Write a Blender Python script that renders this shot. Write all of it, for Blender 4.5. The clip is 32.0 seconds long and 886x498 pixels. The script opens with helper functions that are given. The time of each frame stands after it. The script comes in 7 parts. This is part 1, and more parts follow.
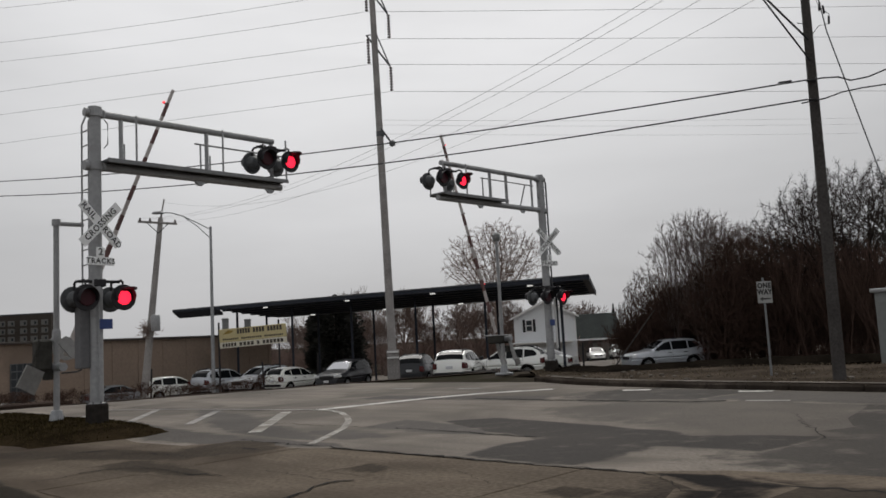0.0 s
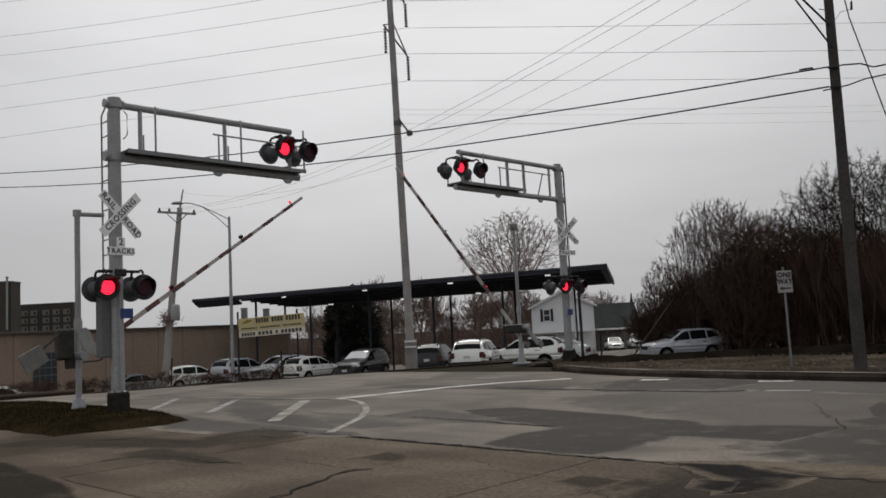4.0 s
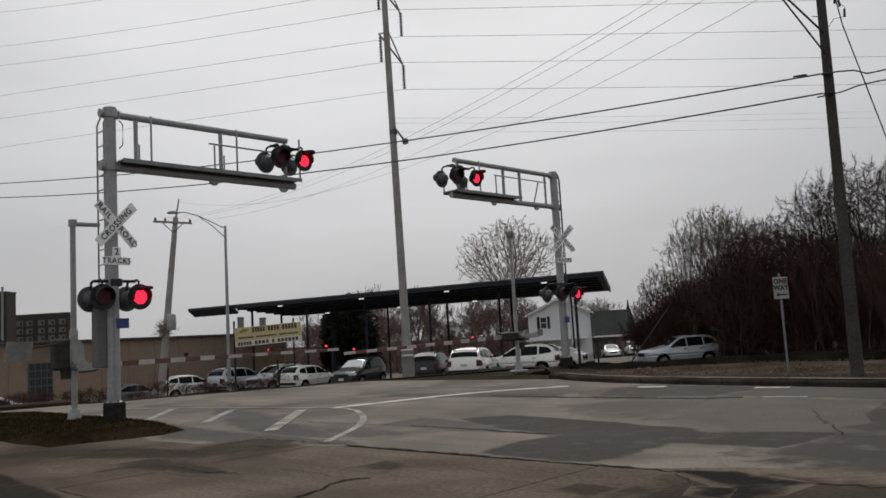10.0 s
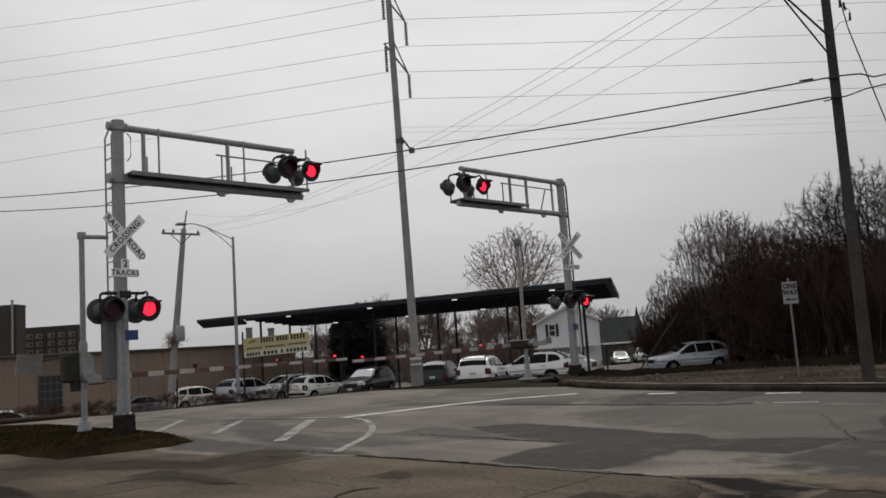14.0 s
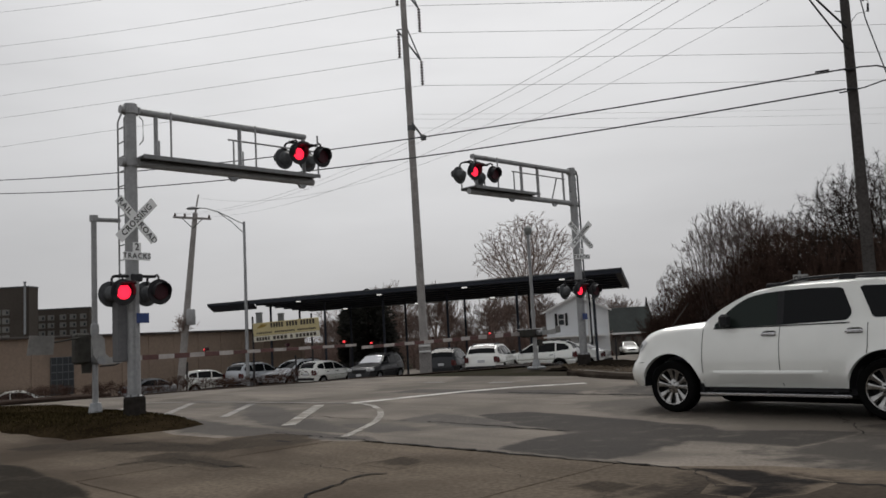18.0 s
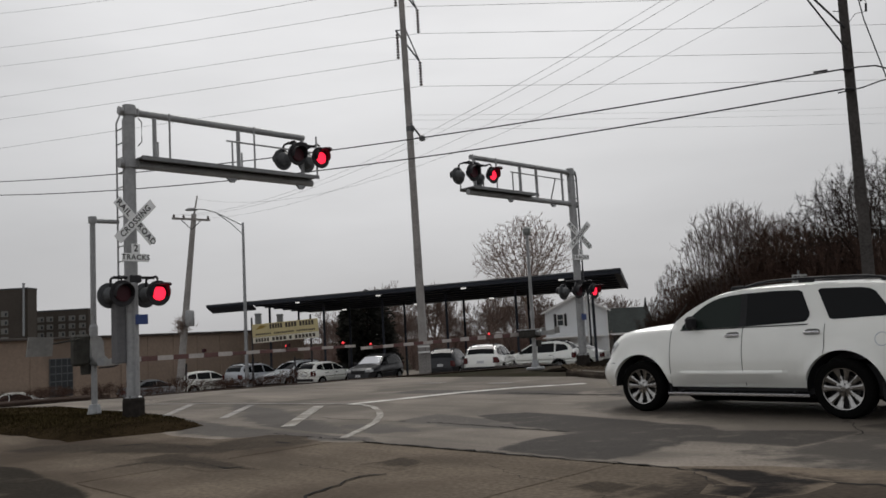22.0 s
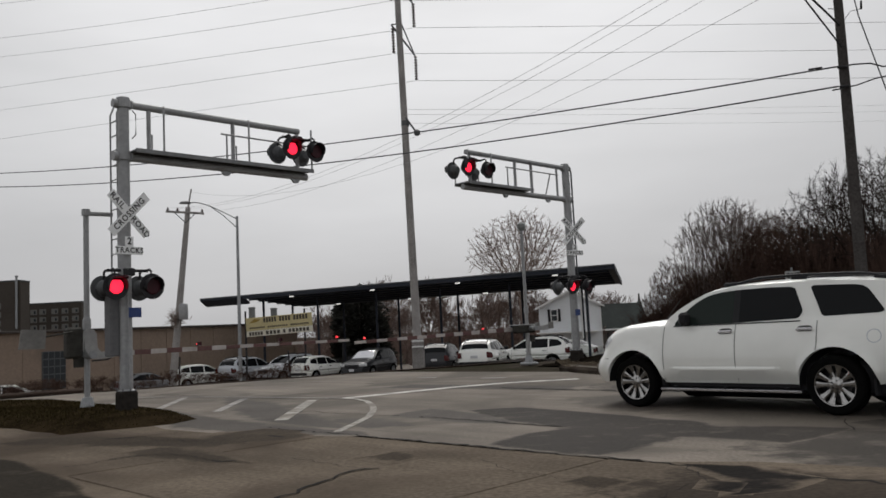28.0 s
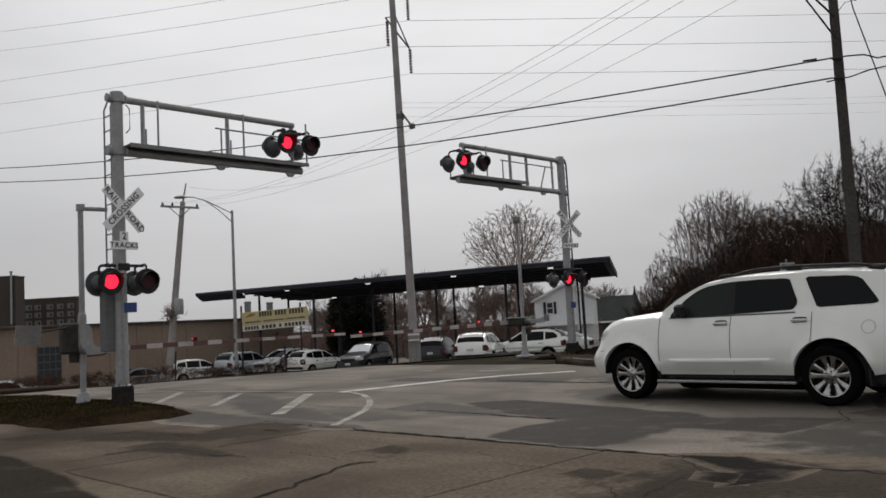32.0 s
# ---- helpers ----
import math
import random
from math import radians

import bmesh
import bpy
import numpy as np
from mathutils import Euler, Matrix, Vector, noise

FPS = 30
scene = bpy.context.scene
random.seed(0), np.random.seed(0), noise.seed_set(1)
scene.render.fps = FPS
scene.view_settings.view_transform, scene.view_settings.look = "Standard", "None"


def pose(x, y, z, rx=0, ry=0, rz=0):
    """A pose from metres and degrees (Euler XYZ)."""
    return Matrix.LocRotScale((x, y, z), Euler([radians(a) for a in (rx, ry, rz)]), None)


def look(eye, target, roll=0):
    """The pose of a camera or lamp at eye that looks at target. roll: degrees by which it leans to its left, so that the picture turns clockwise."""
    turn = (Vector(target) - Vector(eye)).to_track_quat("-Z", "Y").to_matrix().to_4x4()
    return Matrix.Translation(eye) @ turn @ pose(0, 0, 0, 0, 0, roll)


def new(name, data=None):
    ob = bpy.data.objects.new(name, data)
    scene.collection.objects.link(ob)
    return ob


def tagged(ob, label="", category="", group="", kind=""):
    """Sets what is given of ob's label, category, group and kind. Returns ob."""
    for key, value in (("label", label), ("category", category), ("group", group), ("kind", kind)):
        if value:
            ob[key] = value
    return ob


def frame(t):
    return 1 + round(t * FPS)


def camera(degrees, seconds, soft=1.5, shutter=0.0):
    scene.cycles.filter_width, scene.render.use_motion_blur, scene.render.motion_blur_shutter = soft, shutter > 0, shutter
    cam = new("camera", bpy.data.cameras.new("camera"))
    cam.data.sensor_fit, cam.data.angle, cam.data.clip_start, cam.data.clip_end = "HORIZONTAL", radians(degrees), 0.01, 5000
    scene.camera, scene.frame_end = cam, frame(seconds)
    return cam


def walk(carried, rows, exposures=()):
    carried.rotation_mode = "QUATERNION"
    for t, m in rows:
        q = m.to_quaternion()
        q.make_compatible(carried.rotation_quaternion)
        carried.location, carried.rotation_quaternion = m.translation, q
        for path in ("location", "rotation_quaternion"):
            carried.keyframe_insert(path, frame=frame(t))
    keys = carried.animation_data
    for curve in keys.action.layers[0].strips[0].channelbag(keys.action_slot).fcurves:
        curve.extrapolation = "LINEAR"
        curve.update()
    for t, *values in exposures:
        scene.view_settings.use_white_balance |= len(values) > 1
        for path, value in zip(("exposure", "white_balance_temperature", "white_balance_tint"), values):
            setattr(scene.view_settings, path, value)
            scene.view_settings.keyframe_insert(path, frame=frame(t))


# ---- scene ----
# ---- the eye stands still in a parked car and turns a little ----
cam = camera(56.47, 32.0, soft=1.62)
EYE = (0.0, 0.0, 1.4)
PATH = (
    (0, (0.548, 19.874, 3.571), -3.08),
    (0.5, (0.497, 19.889, 3.441), -3.19),
    (1, (0.417, 19.894, 3.411), -3.49),
    (1.5, (0.304, 19.899, 3.381), -3.25),
    (2, (0.239, 19.906, 3.323), -2.83),
    (2.5, (0.146, 19.908, 3.313), -2.91),
    (3, (0.121, 19.907, 3.322), -2.94),
    (3.5, (0.132, 19.905, 3.345), -2.99),
    (5.5, (0.016, 19.906, 3.337), -3.13),
    (6, (-0.000, 19.897, 3.431), -3.10),
    (6.5, (-0.001, 19.891, 3.489), -3.31),
    (7, (0.010, 19.890, 3.497), -3.14),
    (7.5, (0.013, 19.891, 3.490), -3.17),
    (8, (0.026, 19.889, 3.503), -3.10),
    (8.5, (-0.012, 19.889, 3.502), -3.01),
    (9, (0.050, 19.893, 3.469), -3.32),
    (9.5, (0.174, 19.892, 3.466), -3.32),
    (10, (0.212, 19.885, 3.532), -3.36),
    (10.5, (0.213, 19.883, 3.545), -3.43),
    (11, (0.168, 19.882, 3.565), -3.28),
    (11.5, (0.165, 19.875, 3.622), -3.17),
    (12, (0.155, 19.873, 3.647), -3.16),
    (12.5, (0.132, 19.867, 3.697), -3.24),
    (13, (-0.003, 19.882, 3.569), -4.29),
    (13.5, (0.034, 19.869, 3.686), -4.16),
    (14, (0.045, 19.862, 3.748), -3.94),
    (14.5, (-0.106, 19.862, 3.742), -3.57),
    (16.5, (-0.217, 19.886, 3.525), -3.07),
    (17, (-0.218, 19.886, 3.521), -3.04),
    (17.5, (-0.218, 19.890, 3.488), -2.97),
    (18, (-0.221, 19.892, 3.465), -3.07),
    (18.5, (-0.209, 19.890, 3.483), -3.25),
    (19, (-0.240, 19.888, 3.496), -3.14),
    (19.5, (-0.240, 19.887, 3.506), -3.08),
    (20, (-0.232, 19.885, 3.526), -3.06),
    (20.5, (-0.211, 19.889, 3.498), -3.04),
    (21, (-0.197, 19.885, 3.529), -3.25),
    (21.5, (-0.203, 19.885, 3.529), -3.23),
    (22, (-0.195, 19.890, 3.481), -3.19),
    (22.5, (-0.228, 19.890, 3.483), -3.29),
    (23, (-0.173, 19.893, 3.461), -3.49),
    (23.5, (-0.121, 19.890, 3.493), -3.66),
    (24, (-0.117, 19.890, 3.493), -3.64),
    (24.5, (-0.109, 19.890, 3.495), -3.55),
    (25, (-0.127, 19.887, 3.521), -3.31),
    (25.5, (-0.101, 19.889, 3.502), -3.46),
    (27.5, (-0.056, 19.902, 3.376), -2.84),
    (28, (-0.066, 19.905, 3.348), -2.89),
    (28.5, (-0.016, 19.910, 3.294), -2.89),
    (29, (-0.049, 19.912, 3.274), -2.93),
    (29.5, (-0.037, 19.914, 3.256), -2.97),
    (30, (-0.030, 19.912, 3.273), -3.11),
    (30.5, (-0.017, 19.911, 3.280), -3.02),
    (31, (-0.044, 19.916, 3.225), -3.01),
    (31.5, (0.013, 19.918, 3.208), -3.17),
    (32, (0.033, 19.920, 3.182), -3.21),
)
walk(cam, [(t, look(EYE, aim, lean)) for t, aim, lean in PATH], exposures=((0, -0.02), (14.5, -0.05), (18, 0.0), (26, 0.0), (29, 0.05), (32, 0.03)))

# ---- overcast daylight ----
world = bpy.data.worlds.new("overcast")
scene.world = world
world.use_nodes = True
wn, wl = world.node_tree.nodes, world.node_tree.links
wn.clear()
sky = wn.new("ShaderNodeTexSky")
sky.sky_type, sky.sun_disc = "NISHITA", False
sky.sun_elevation, sky.sun_rotation = radians(51), radians(4)
sky.air_density, sky.dust_density, sky.ozone_density = 1.0, 4.0, 1.0
coord = wn.new("ShaderNodeTexCoord")
split = wn.new("ShaderNodeSeparateXYZ")
wl.new(coord.outputs["Generated"], split.inputs[0])
rise = wn.new("ShaderNodeValToRGB")
wl.new(split.outputs["Z"], rise.inputs[0])
rise.color_ramp.elements[0].position, rise.color_ramp.elements[0].color = 0.0, (0.665, 0.665, 0.68, 1)
rise.color_ramp.elements[1].position, rise.color_ramp.elements[1].color = 0.34, (0.85, 0.85, 0.86, 1)
for stop, c in ((0.75, (0.62, 0.62, 0.635, 1)), (0.10, (0.73, 0.73, 0.745, 1)), (0.20, (0.785, 0.785, 0.795, 1))):
    e = rise.color_ramp.elements.new(stop)
    e.color = c
flat = wn.new("ShaderNodeMapping")
flat.inputs["Scale"].default_value = (1.2, 1.2, 5.0)
wl.new(coord.outputs["Generated"], flat.inputs["Vector"])
cloud = wn.new("ShaderNodeTexNoise")
cloud.inputs["Scale"].default_value, cloud.inputs["Detail"].default_value = 2.2, 5.0
wl.new(flat.outputs["Vector"], cloud.inputs["Vector"])
tone = wn.new("ShaderNodeMapRange")
tone.inputs["From Min"].default_value, tone.inputs["From Max"].default_value = 0.3, 0.7
tone.inputs["To Min"].default_value, tone.inputs["To Max"].default_value = 0.93, 1.06
wl.new(cloud.outputs["Fac"], tone.inputs["Value"])
veil = wn.new("ShaderNodeMixRGB")
veil.blend_type, veil.inputs["Fac"].default_value = "MULTIPLY", 1.0
wl.new(rise.outputs["Color"], veil.inputs["Color1"])
wl.new(tone.outputs["Result"], veil.inputs["Color2"])
# the cloud is brighter round the hidden sun; its dimmer sides hold lens falloff
toward = wn.new("ShaderNodeVectorMath")
toward.operation = "DOT_PRODUCT"
toward.inputs[1].default_value = Vector((-0.04, 0.80, 0.58)).normalized()
wl.new(coord.outputs["Generated"], toward.inputs[0])
halo = wn.new("ShaderNodeMapRange")
halo.interpolation_type = "SMOOTHSTEP"
halo.inputs["From Min"].default_value, halo.inputs["From Max"].default_value = 0.78, 1.0
halo.inputs["To Min"].default_value, halo.inputs["To Max"].default_value = 0.77, 1.10
wl.new(toward.outputs["Value"], halo.inputs["Value"])
bright = wn.new("ShaderNodeMixRGB")
bright.blend_type, bright.inputs["Fac"].default_value = "MULTIPLY", 1.0
wl.new(veil.outputs["Color"], bright.inputs["Color1"])
wl.new(halo.outputs["Result"], bright.inputs["Color2"])
back_cloud = wn.new("ShaderNodeBackground")
wl.new(bright.outputs["Color"], back_cloud.inputs["Color"])
back_cloud.inputs["Strength"].default_value = 0.94
back_sky = wn.new("ShaderNodeBackground")
wl.new(sky.outputs["Color"], back_sky.inputs["Color"])
back_sky.inputs["Strength"].default_value = 0.06
cover = wn.new("ShaderNodeMixShader")
cover.inputs["Fac"].default_value = 0.94
wl.new(back_sky.outputs[0], cover.inputs[1])
wl.new(back_cloud.outputs[0], cover.inputs[2])
wout = wn.new("ShaderNodeOutputWorld")
wl.new(cover.outputs[0], wout.inputs["Surface"])

sun = new("sun", bpy.data.lights.new("sun", "SUN"))
sun.data.energy, sun.data.angle, sun.data.color = 1.5, radians(32), (1.0, 0.97, 0.93)
sun.matrix_world = look((0, 0, 0), (-0.05, -0.62, -0.78))
scene.view_settings.exposure = 0.0


# ---- materials ----
def mat(name, base, rough=0.7, metal=0.0, vary=0.18, coarse=0.7, fine=14.0, bump=0.15, stain=None, stain_at=0.62, spec=0.5, by_island=0.0, coat=0.0, ground_wide=False, worn=None, streak=0.0):
    """A surface with two scales of tone, fine relief and, where given, stains."""
    m = bpy.data.materials.new(name)
    m.use_nodes = True
    n, l = m.node_tree.nodes, m.node_tree.links
    b = n["Principled BSDF"]
    b.inputs["Roughness"].default_value, b.inputs["Metallic"].default_value = rough, metal
    b.inputs["Specular IOR Level"].default_value = spec
    b.inputs["Coat Weight"].default_value = coat
    tc = n.new("ShaderNodeNewGeometry" if ground_wide else "ShaderNodeTexCoord")
    spot = tc.outputs["Position" if ground_wide else "Object"]
    big, small = n.new("ShaderNodeTexNoise"), n.new("ShaderNodeTexNoise")
    big.inputs["Scale"].default_value, big.inputs["Detail"].default_value = coarse, 4.0
    small.inputs["Scale"].default_value, small.inputs["Detail"].default_value = fine, 5.0
    for t in (big, small):
        l.new(spot, t.inputs["Vector"])
    both = n.new("ShaderNodeMath")
    both.operation = "ADD"
    l.new(big.outputs["Fac"], both.inputs[0])
    l.new(small.outputs["Fac"], both.inputs[1])
    spread = n.new("ShaderNodeMapRange")
    k = 0.16 if ground_wide else 0.28
    spread.inputs["From Min"].default_value, spread.inputs["From Max"].default_value = 1 - k, 1 + k
    spread.inputs["To Min"].default_value, spread.inputs["To Max"].default_value = 1 - vary, 1 + vary
    l.new(both.outputs[0], spread.inputs["Value"])
    tint = n.new("ShaderNodeMixRGB")
    tint.blend_type, tint.inputs["Fac"].default_value = "MULTIPLY", 1.0
    tint.inputs["Color1"].default_value = (*base, 1)
    l.new(spread.outputs["Result"], tint.inputs["Color2"])
    last = tint.outputs["Color"]
    if streak:
        # long tyre-polished streaks in the way of the traffic
        lay = n.new("ShaderNodeMapping")
        lay.vector_type = "TEXTURE"
        lay.inputs["Rotation"].default_value, lay.inputs["Scale"].default_value = (0, 0, radians(135)), (9.0, 0.55, 1.0)
        l.new(spot, lay.inputs["Vector"])
        rub = n.new("ShaderNodeTexNoise")
        rub.inputs["Scale"].default_value, rub.inputs["Detail"].default_value, rub.inputs["Roughness"].default_value = 1.0, 6.0, 0.6
        l.new(lay.outputs["Vector"], rub.inputs["Vector"])
        band_tone = n.new("ShaderNodeMapRange")
        band_tone.inputs["From Min"].default_value, band_tone.inputs["From Max"].default_value = 0.32, 0.68
        band_tone.inputs["To Min"].default_value, band_tone.inputs["To Max"].default_value = 1 - streak, 1 + streak
        l.new(rub.outputs["Fac"], band_tone.inputs["Value"])
        rubbed = n.new("ShaderNodeMixRGB")
        rubbed.blend_type, rubbed.inputs["Fac"].default_value = "MULTIPLY", 1.0
        l.new(last, rubbed.inputs["Color1"])
        l.new(band_tone.outputs["Result"], rubbed.inputs["Color2"])
        last = rubbed.outputs["Color"]
    if by_island:
        info = n.new("ShaderNodeNewGeometry")
        own = n.new("ShaderNodeMapRange")
        k = by_island
        own.inputs["To Min"].default_value, own.inputs["To Max"].default_value = 1 - k, 1 + k
        l.new(info.outputs["Random Per Island"], own.inputs["Value"])
        each = n.new("ShaderNodeMixRGB")
        each.blend_type, each.inputs["Fac"].default_value = "MULTIPLY", 1.0
        l.new(last, each.inputs["Color1"])
        l.new(own.outputs["Result"], each.inputs["Color2"])
        last = each.outputs["Color"]
    if stain:
        blot = n.new("ShaderNodeTexNoise")
        blot.inputs["Scale"].default_value, blot.inputs["Detail"].default_value = coarse * 0.6, 6.0
        blot.inputs["Distortion"].default_value = 0.6
        l.new(spot, blot.inputs["Vector"])
        cut = n.new("ShaderNodeMapRange")
        cut.inputs["From Min"].default_value, cut.inputs["From Max"].default_value = stain_at - 0.06, stain_at + 0.08
        l.new(blot.outputs["Fac"], cut.inputs["Value"])
        over = n.new("ShaderNodeMixRGB")
        over.inputs["Color2"].default_value = (*stain, 1)
        l.new(cut.outputs["Result"], over.inputs["Fac"])
        l.new(last, over.inputs["Color1"])
        last = over.outputs["Color"]
    if worn:
        # a repair, stain or painted falloff that thins out unevenly towards its margin
        wear = n.new("ShaderNodeAttribute")
        wear.attribute_name = "wear"
        eat = n.new("ShaderNodeTexNoise")
        eat.inputs["Scale"].default_value, eat.inputs["Detail"].default_value = 1.9, 4.0
        eat.inputs["Roughness"].default_value = 0.65
        l.new(spot, eat.inputs["Vector"])
        less = n.new("ShaderNodeMath")
        less.operation = "MULTIPLY_ADD"
        less.inputs[1].default_value, less.inputs[2].default_value = 2.2, -1.1
        l.new(eat.outputs["Fac"], less.inputs[0])
        total = n.new("ShaderNodeMath")
        l.new(wear.outputs["Fac"], total.inputs[0])
        l.new(less.outputs[0], total.inputs[1])
        soft_edge = n.new("ShaderNodeMapRange")
        soft_edge.interpolation_type = "SMOOTHSTEP"
        soft_edge.inputs["From Min"].default_value, soft_edge.inputs["From Max"].default_value = 0.15, 0.95
        l.new(total.outputs[0], soft_edge.inputs["Value"])
        over = n.new("ShaderNodeMixRGB")
        grain = n.new("ShaderNodeMixRGB")
        grain.blend_type, grain.inputs["Fac"].default_value = "MULTIPLY", 1.0
        grain.inputs["Color1"].default_value = (*worn, 1)
        l.new(spread.outputs["Result"], grain.inputs["Color2"])
        l.new(soft_edge.outputs["Result"], over.inputs["Fac"])
        l.new(last, over.inputs["Color1"])
        l.new(grain.outputs["Color"], over.inputs["Color2"])
        last = over.outputs["Color"]
    l.new(last, b.inputs["Base Color"])
    if bump:
        relief = n.new("ShaderNodeBump")
        relief.inputs["Strength"].default_value, relief.inputs["Distance"].default_value = bump, 0.02
        l.new(small.outputs["Fac"], relief.inputs["Height"])
        l.new(relief.outputs["Normal"], b.inputs["Normal"])
    return m


def glow(name, colour, strength):
    m = bpy.data.materials.new(name)
    m.use_nodes = True
    b = m.node_tree.nodes["Principled BSDF"]
    b.inputs["Base Color"].default_value = (*colour, 1)
    b.inputs["Emission Color"].default_value = (*colour, 1)
    b.inputs["Emission Strength"].default_value = strength
    return m


def dark_glass(name, base, rough=0.04):
    m = bpy.data.materials.new(name)
    m.use_nodes = True
    b = m.node_tree.nodes["Principled BSDF"]
    b.inputs["Base Color"].default_value = (*base, 1)
    b.inputs["Roughness"].default_value = rough
    b.inputs["Specular IOR Level"].default_value = 0.13
    return m


ASPHALT_LOOK = dict(rough=0.8, vary=0.2, coarse=0.5, fine=24, bump=0.4, streak=0.22, stain=(0.098, 0.084, 0.069), stain_at=0.53, spec=0.15, ground_wide=True)
ASPHALT = mat("old asphalt", (0.168, 0.145, 0.121), **ASPHALT_LOOK)
PATCH = mat("patched asphalt", (0.168, 0.145, 0.121), **ASPHALT_LOOK, worn=(0.029, 0.024, 0.020))
STAIN = mat("stained asphalt", (0.168, 0.145, 0.121), **ASPHALT_LOOK, worn=(0.074, 0.065, 0.057))
TAR = mat("tar", (0.016, 0.015, 0.014), 0.9, vary=0.3, fine=20, spec=0.08, ground_wide=True)
CONCRETE_LOOK = dict(rough=0.9, vary=0.23, streak=0.16, coarse=0.45, fine=18, bump=0.35, stain=(0.066, 0.051, 0.038), stain_at=0.56, spec=0.05, ground_wide=True)
CONCRETE = mat("weathered concrete", (0.120, 0.097, 0.074), **CONCRETE_LOOK)
# these three paint lens falloff at the view's lower right, along with grime
CONCRETE_GRIME_FALLOFF = mat("grimy concrete with lens falloff painted in", (0.120, 0.097, 0.074), **CONCRETE_LOOK, worn=(0.045, 0.036, 0.028))
ASPHALT_FALLOFF = mat("asphalt dulled by painted lens falloff", (0.168, 0.145, 0.121), **ASPHALT_LOOK, worn=(0.094, 0.081, 0.068))
ASPHALT_GRIME_FALLOFF = mat("grimy asphalt with lens falloff painted in", (0.168, 0.145, 0.121), **ASPHALT_LOOK, worn=(0.042, 0.036, 0.030))
CONCRETE_WORN = mat("stained concrete", (0.120, 0.097, 0.074), **CONCRETE_LOOK, worn=(0.050, 0.040, 0.030))
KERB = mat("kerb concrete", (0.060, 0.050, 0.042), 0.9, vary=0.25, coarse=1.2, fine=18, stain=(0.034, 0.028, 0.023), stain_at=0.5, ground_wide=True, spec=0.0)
LINE_MID = mat("dulled road paint", (0.33, 0.315, 0.285), 0.75, vary=0.28, coarse=2.5, fine=25, stain=(0.2, 0.18, 0.155), stain_at=0.55, ground_wide=True, spec=0.1)
LINE = mat("worn road paint", (0.56, 0.54, 0.50), 0.7, vary=0.22, coarse=2.5, fine=25, stain=(0.2, 0.185, 0.17), stain_at=0.60, ground_wide=True)
LINE_OLD = mat("faded road paint", (0.245, 0.23, 0.21), 0.75, vary=0.3, coarse=1.5, fine=25, stain=(0.13, 0.125, 0.12), stain_at=0.55, ground_wide=True)
LITTER = mat("leaf litter and gravel", (0.070, 0.057, 0.045), 0.95, vary=0.35, coarse=0.5, fine=10, bump=0.6, stain=(0.040, 0.032, 0.025), stain_at=0.52, ground_wide=True, spec=0.0)
EARTH = mat("winter verge", (0.062, 0.053, 0.045), 0.95, vary=0.35, coarse=0.4, fine=9, bump=0.6, stain=(0.036, 0.034, 0.024), stain_at=0.5, ground_wide=True, spec=0.0)
GRASS = mat("winter grass", (0.044, 0.034, 0.016), 0.95, vary=0.3, coarse=1.0, fine=9, bump=0.3, by_island=0.35, spec=0.0)
STRAW = mat("dead straw", (0.135, 0.110, 0.080), 0.95, vary=0.3, coarse=1.0, fine=9, bump=0.0, by_island=0.4, spec=0.0)
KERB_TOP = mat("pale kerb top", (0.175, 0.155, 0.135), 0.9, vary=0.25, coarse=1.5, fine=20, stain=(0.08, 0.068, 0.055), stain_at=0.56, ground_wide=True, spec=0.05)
SOIL = mat("dark soil", (0.026, 0.019, 0.011), 0.95, vary=0.35, coarse=1.2, fine=12, bump=0.5, ground_wide=True, spec=0.0)
BANK = mat("near-black bank surface", (0.011, 0.009, 0.007), 0.95, vary=0.4, coarse=1.2, fine=12, bump=0.6, ground_wide=True, spec=0.0)
FAR_BARK = mat("far brown bark", (0.165, 0.125, 0.110), 0.95, vary=0.3, coarse=1, fine=6, bump=0.0, spec=0.0)
BOX_BROWN = mat("weathered brown-grey casting", (0.052, 0.050, 0.044), 0.75, vary=0.25, coarse=2.5, fine=12, spec=0.2)
WEIGHT = mat("pale weight plate", (0.21, 0.205, 0.195), 0.7, vary=0.2, coarse=2, fine=10, spec=0.2)
SUPPORT = mat("pale gate casting", (0.34, 0.34, 0.335), 0.55, 0.2, vary=0.15, coarse=2, fine=10)
BALLAST = mat("track ballast", (0.11, 0.10, 0.092), 0.95, vary=0.4, coarse=3.0, fine=25, bump=0.8, spec=0.15)
STEEL = mat("galvanised steel", (0.32, 0.33, 0.34), 0.5, 0.55, vary=0.12, coarse=2.0, fine=16, bump=0.05, stain=(0.22, 0.22, 0.225))
PAINTED = mat("grey painted aluminium", (0.31, 0.315, 0.32), 0.5, 0.1, vary=0.14, coarse=2.5, fine=14, bump=0.04, stain=(0.22, 0.215, 0.21), stain_at=0.64)
GRATE = mat("dark walkway grating", (0.18, 0.185, 0.19), 0.6, 0.4, vary=0.2)
SIGNAL_BLACK = mat("signal black", (0.028, 0.027, 0.030), 0.6, spec=0.25, vary=0.3, fine=10)
SIGNAL_GREY = mat("back of signal head", (0.09, 0.095, 0.10), 0.55, vary=0.25, fine=10)
SIGN_WHITE = mat("reflective white sheet", (0.87, 0.88, 0.88), 0.45, vary=0.06, coarse=2.0, stain=(0.55, 0.55, 0.54), stain_at=0.7)
SIGN_BLACK = mat("sign black", (0.02, 0.02, 0.02), 0.5, vary=0.1)
ARM_WHITE = mat("weathered arm white", (0.46, 0.425, 0.405), 0.6, vary=0.15, coarse=2.0, fine=12)
BLUE = mat("blue notice", (0.02, 0.05, 0.19), 0.45, vary=0.15)
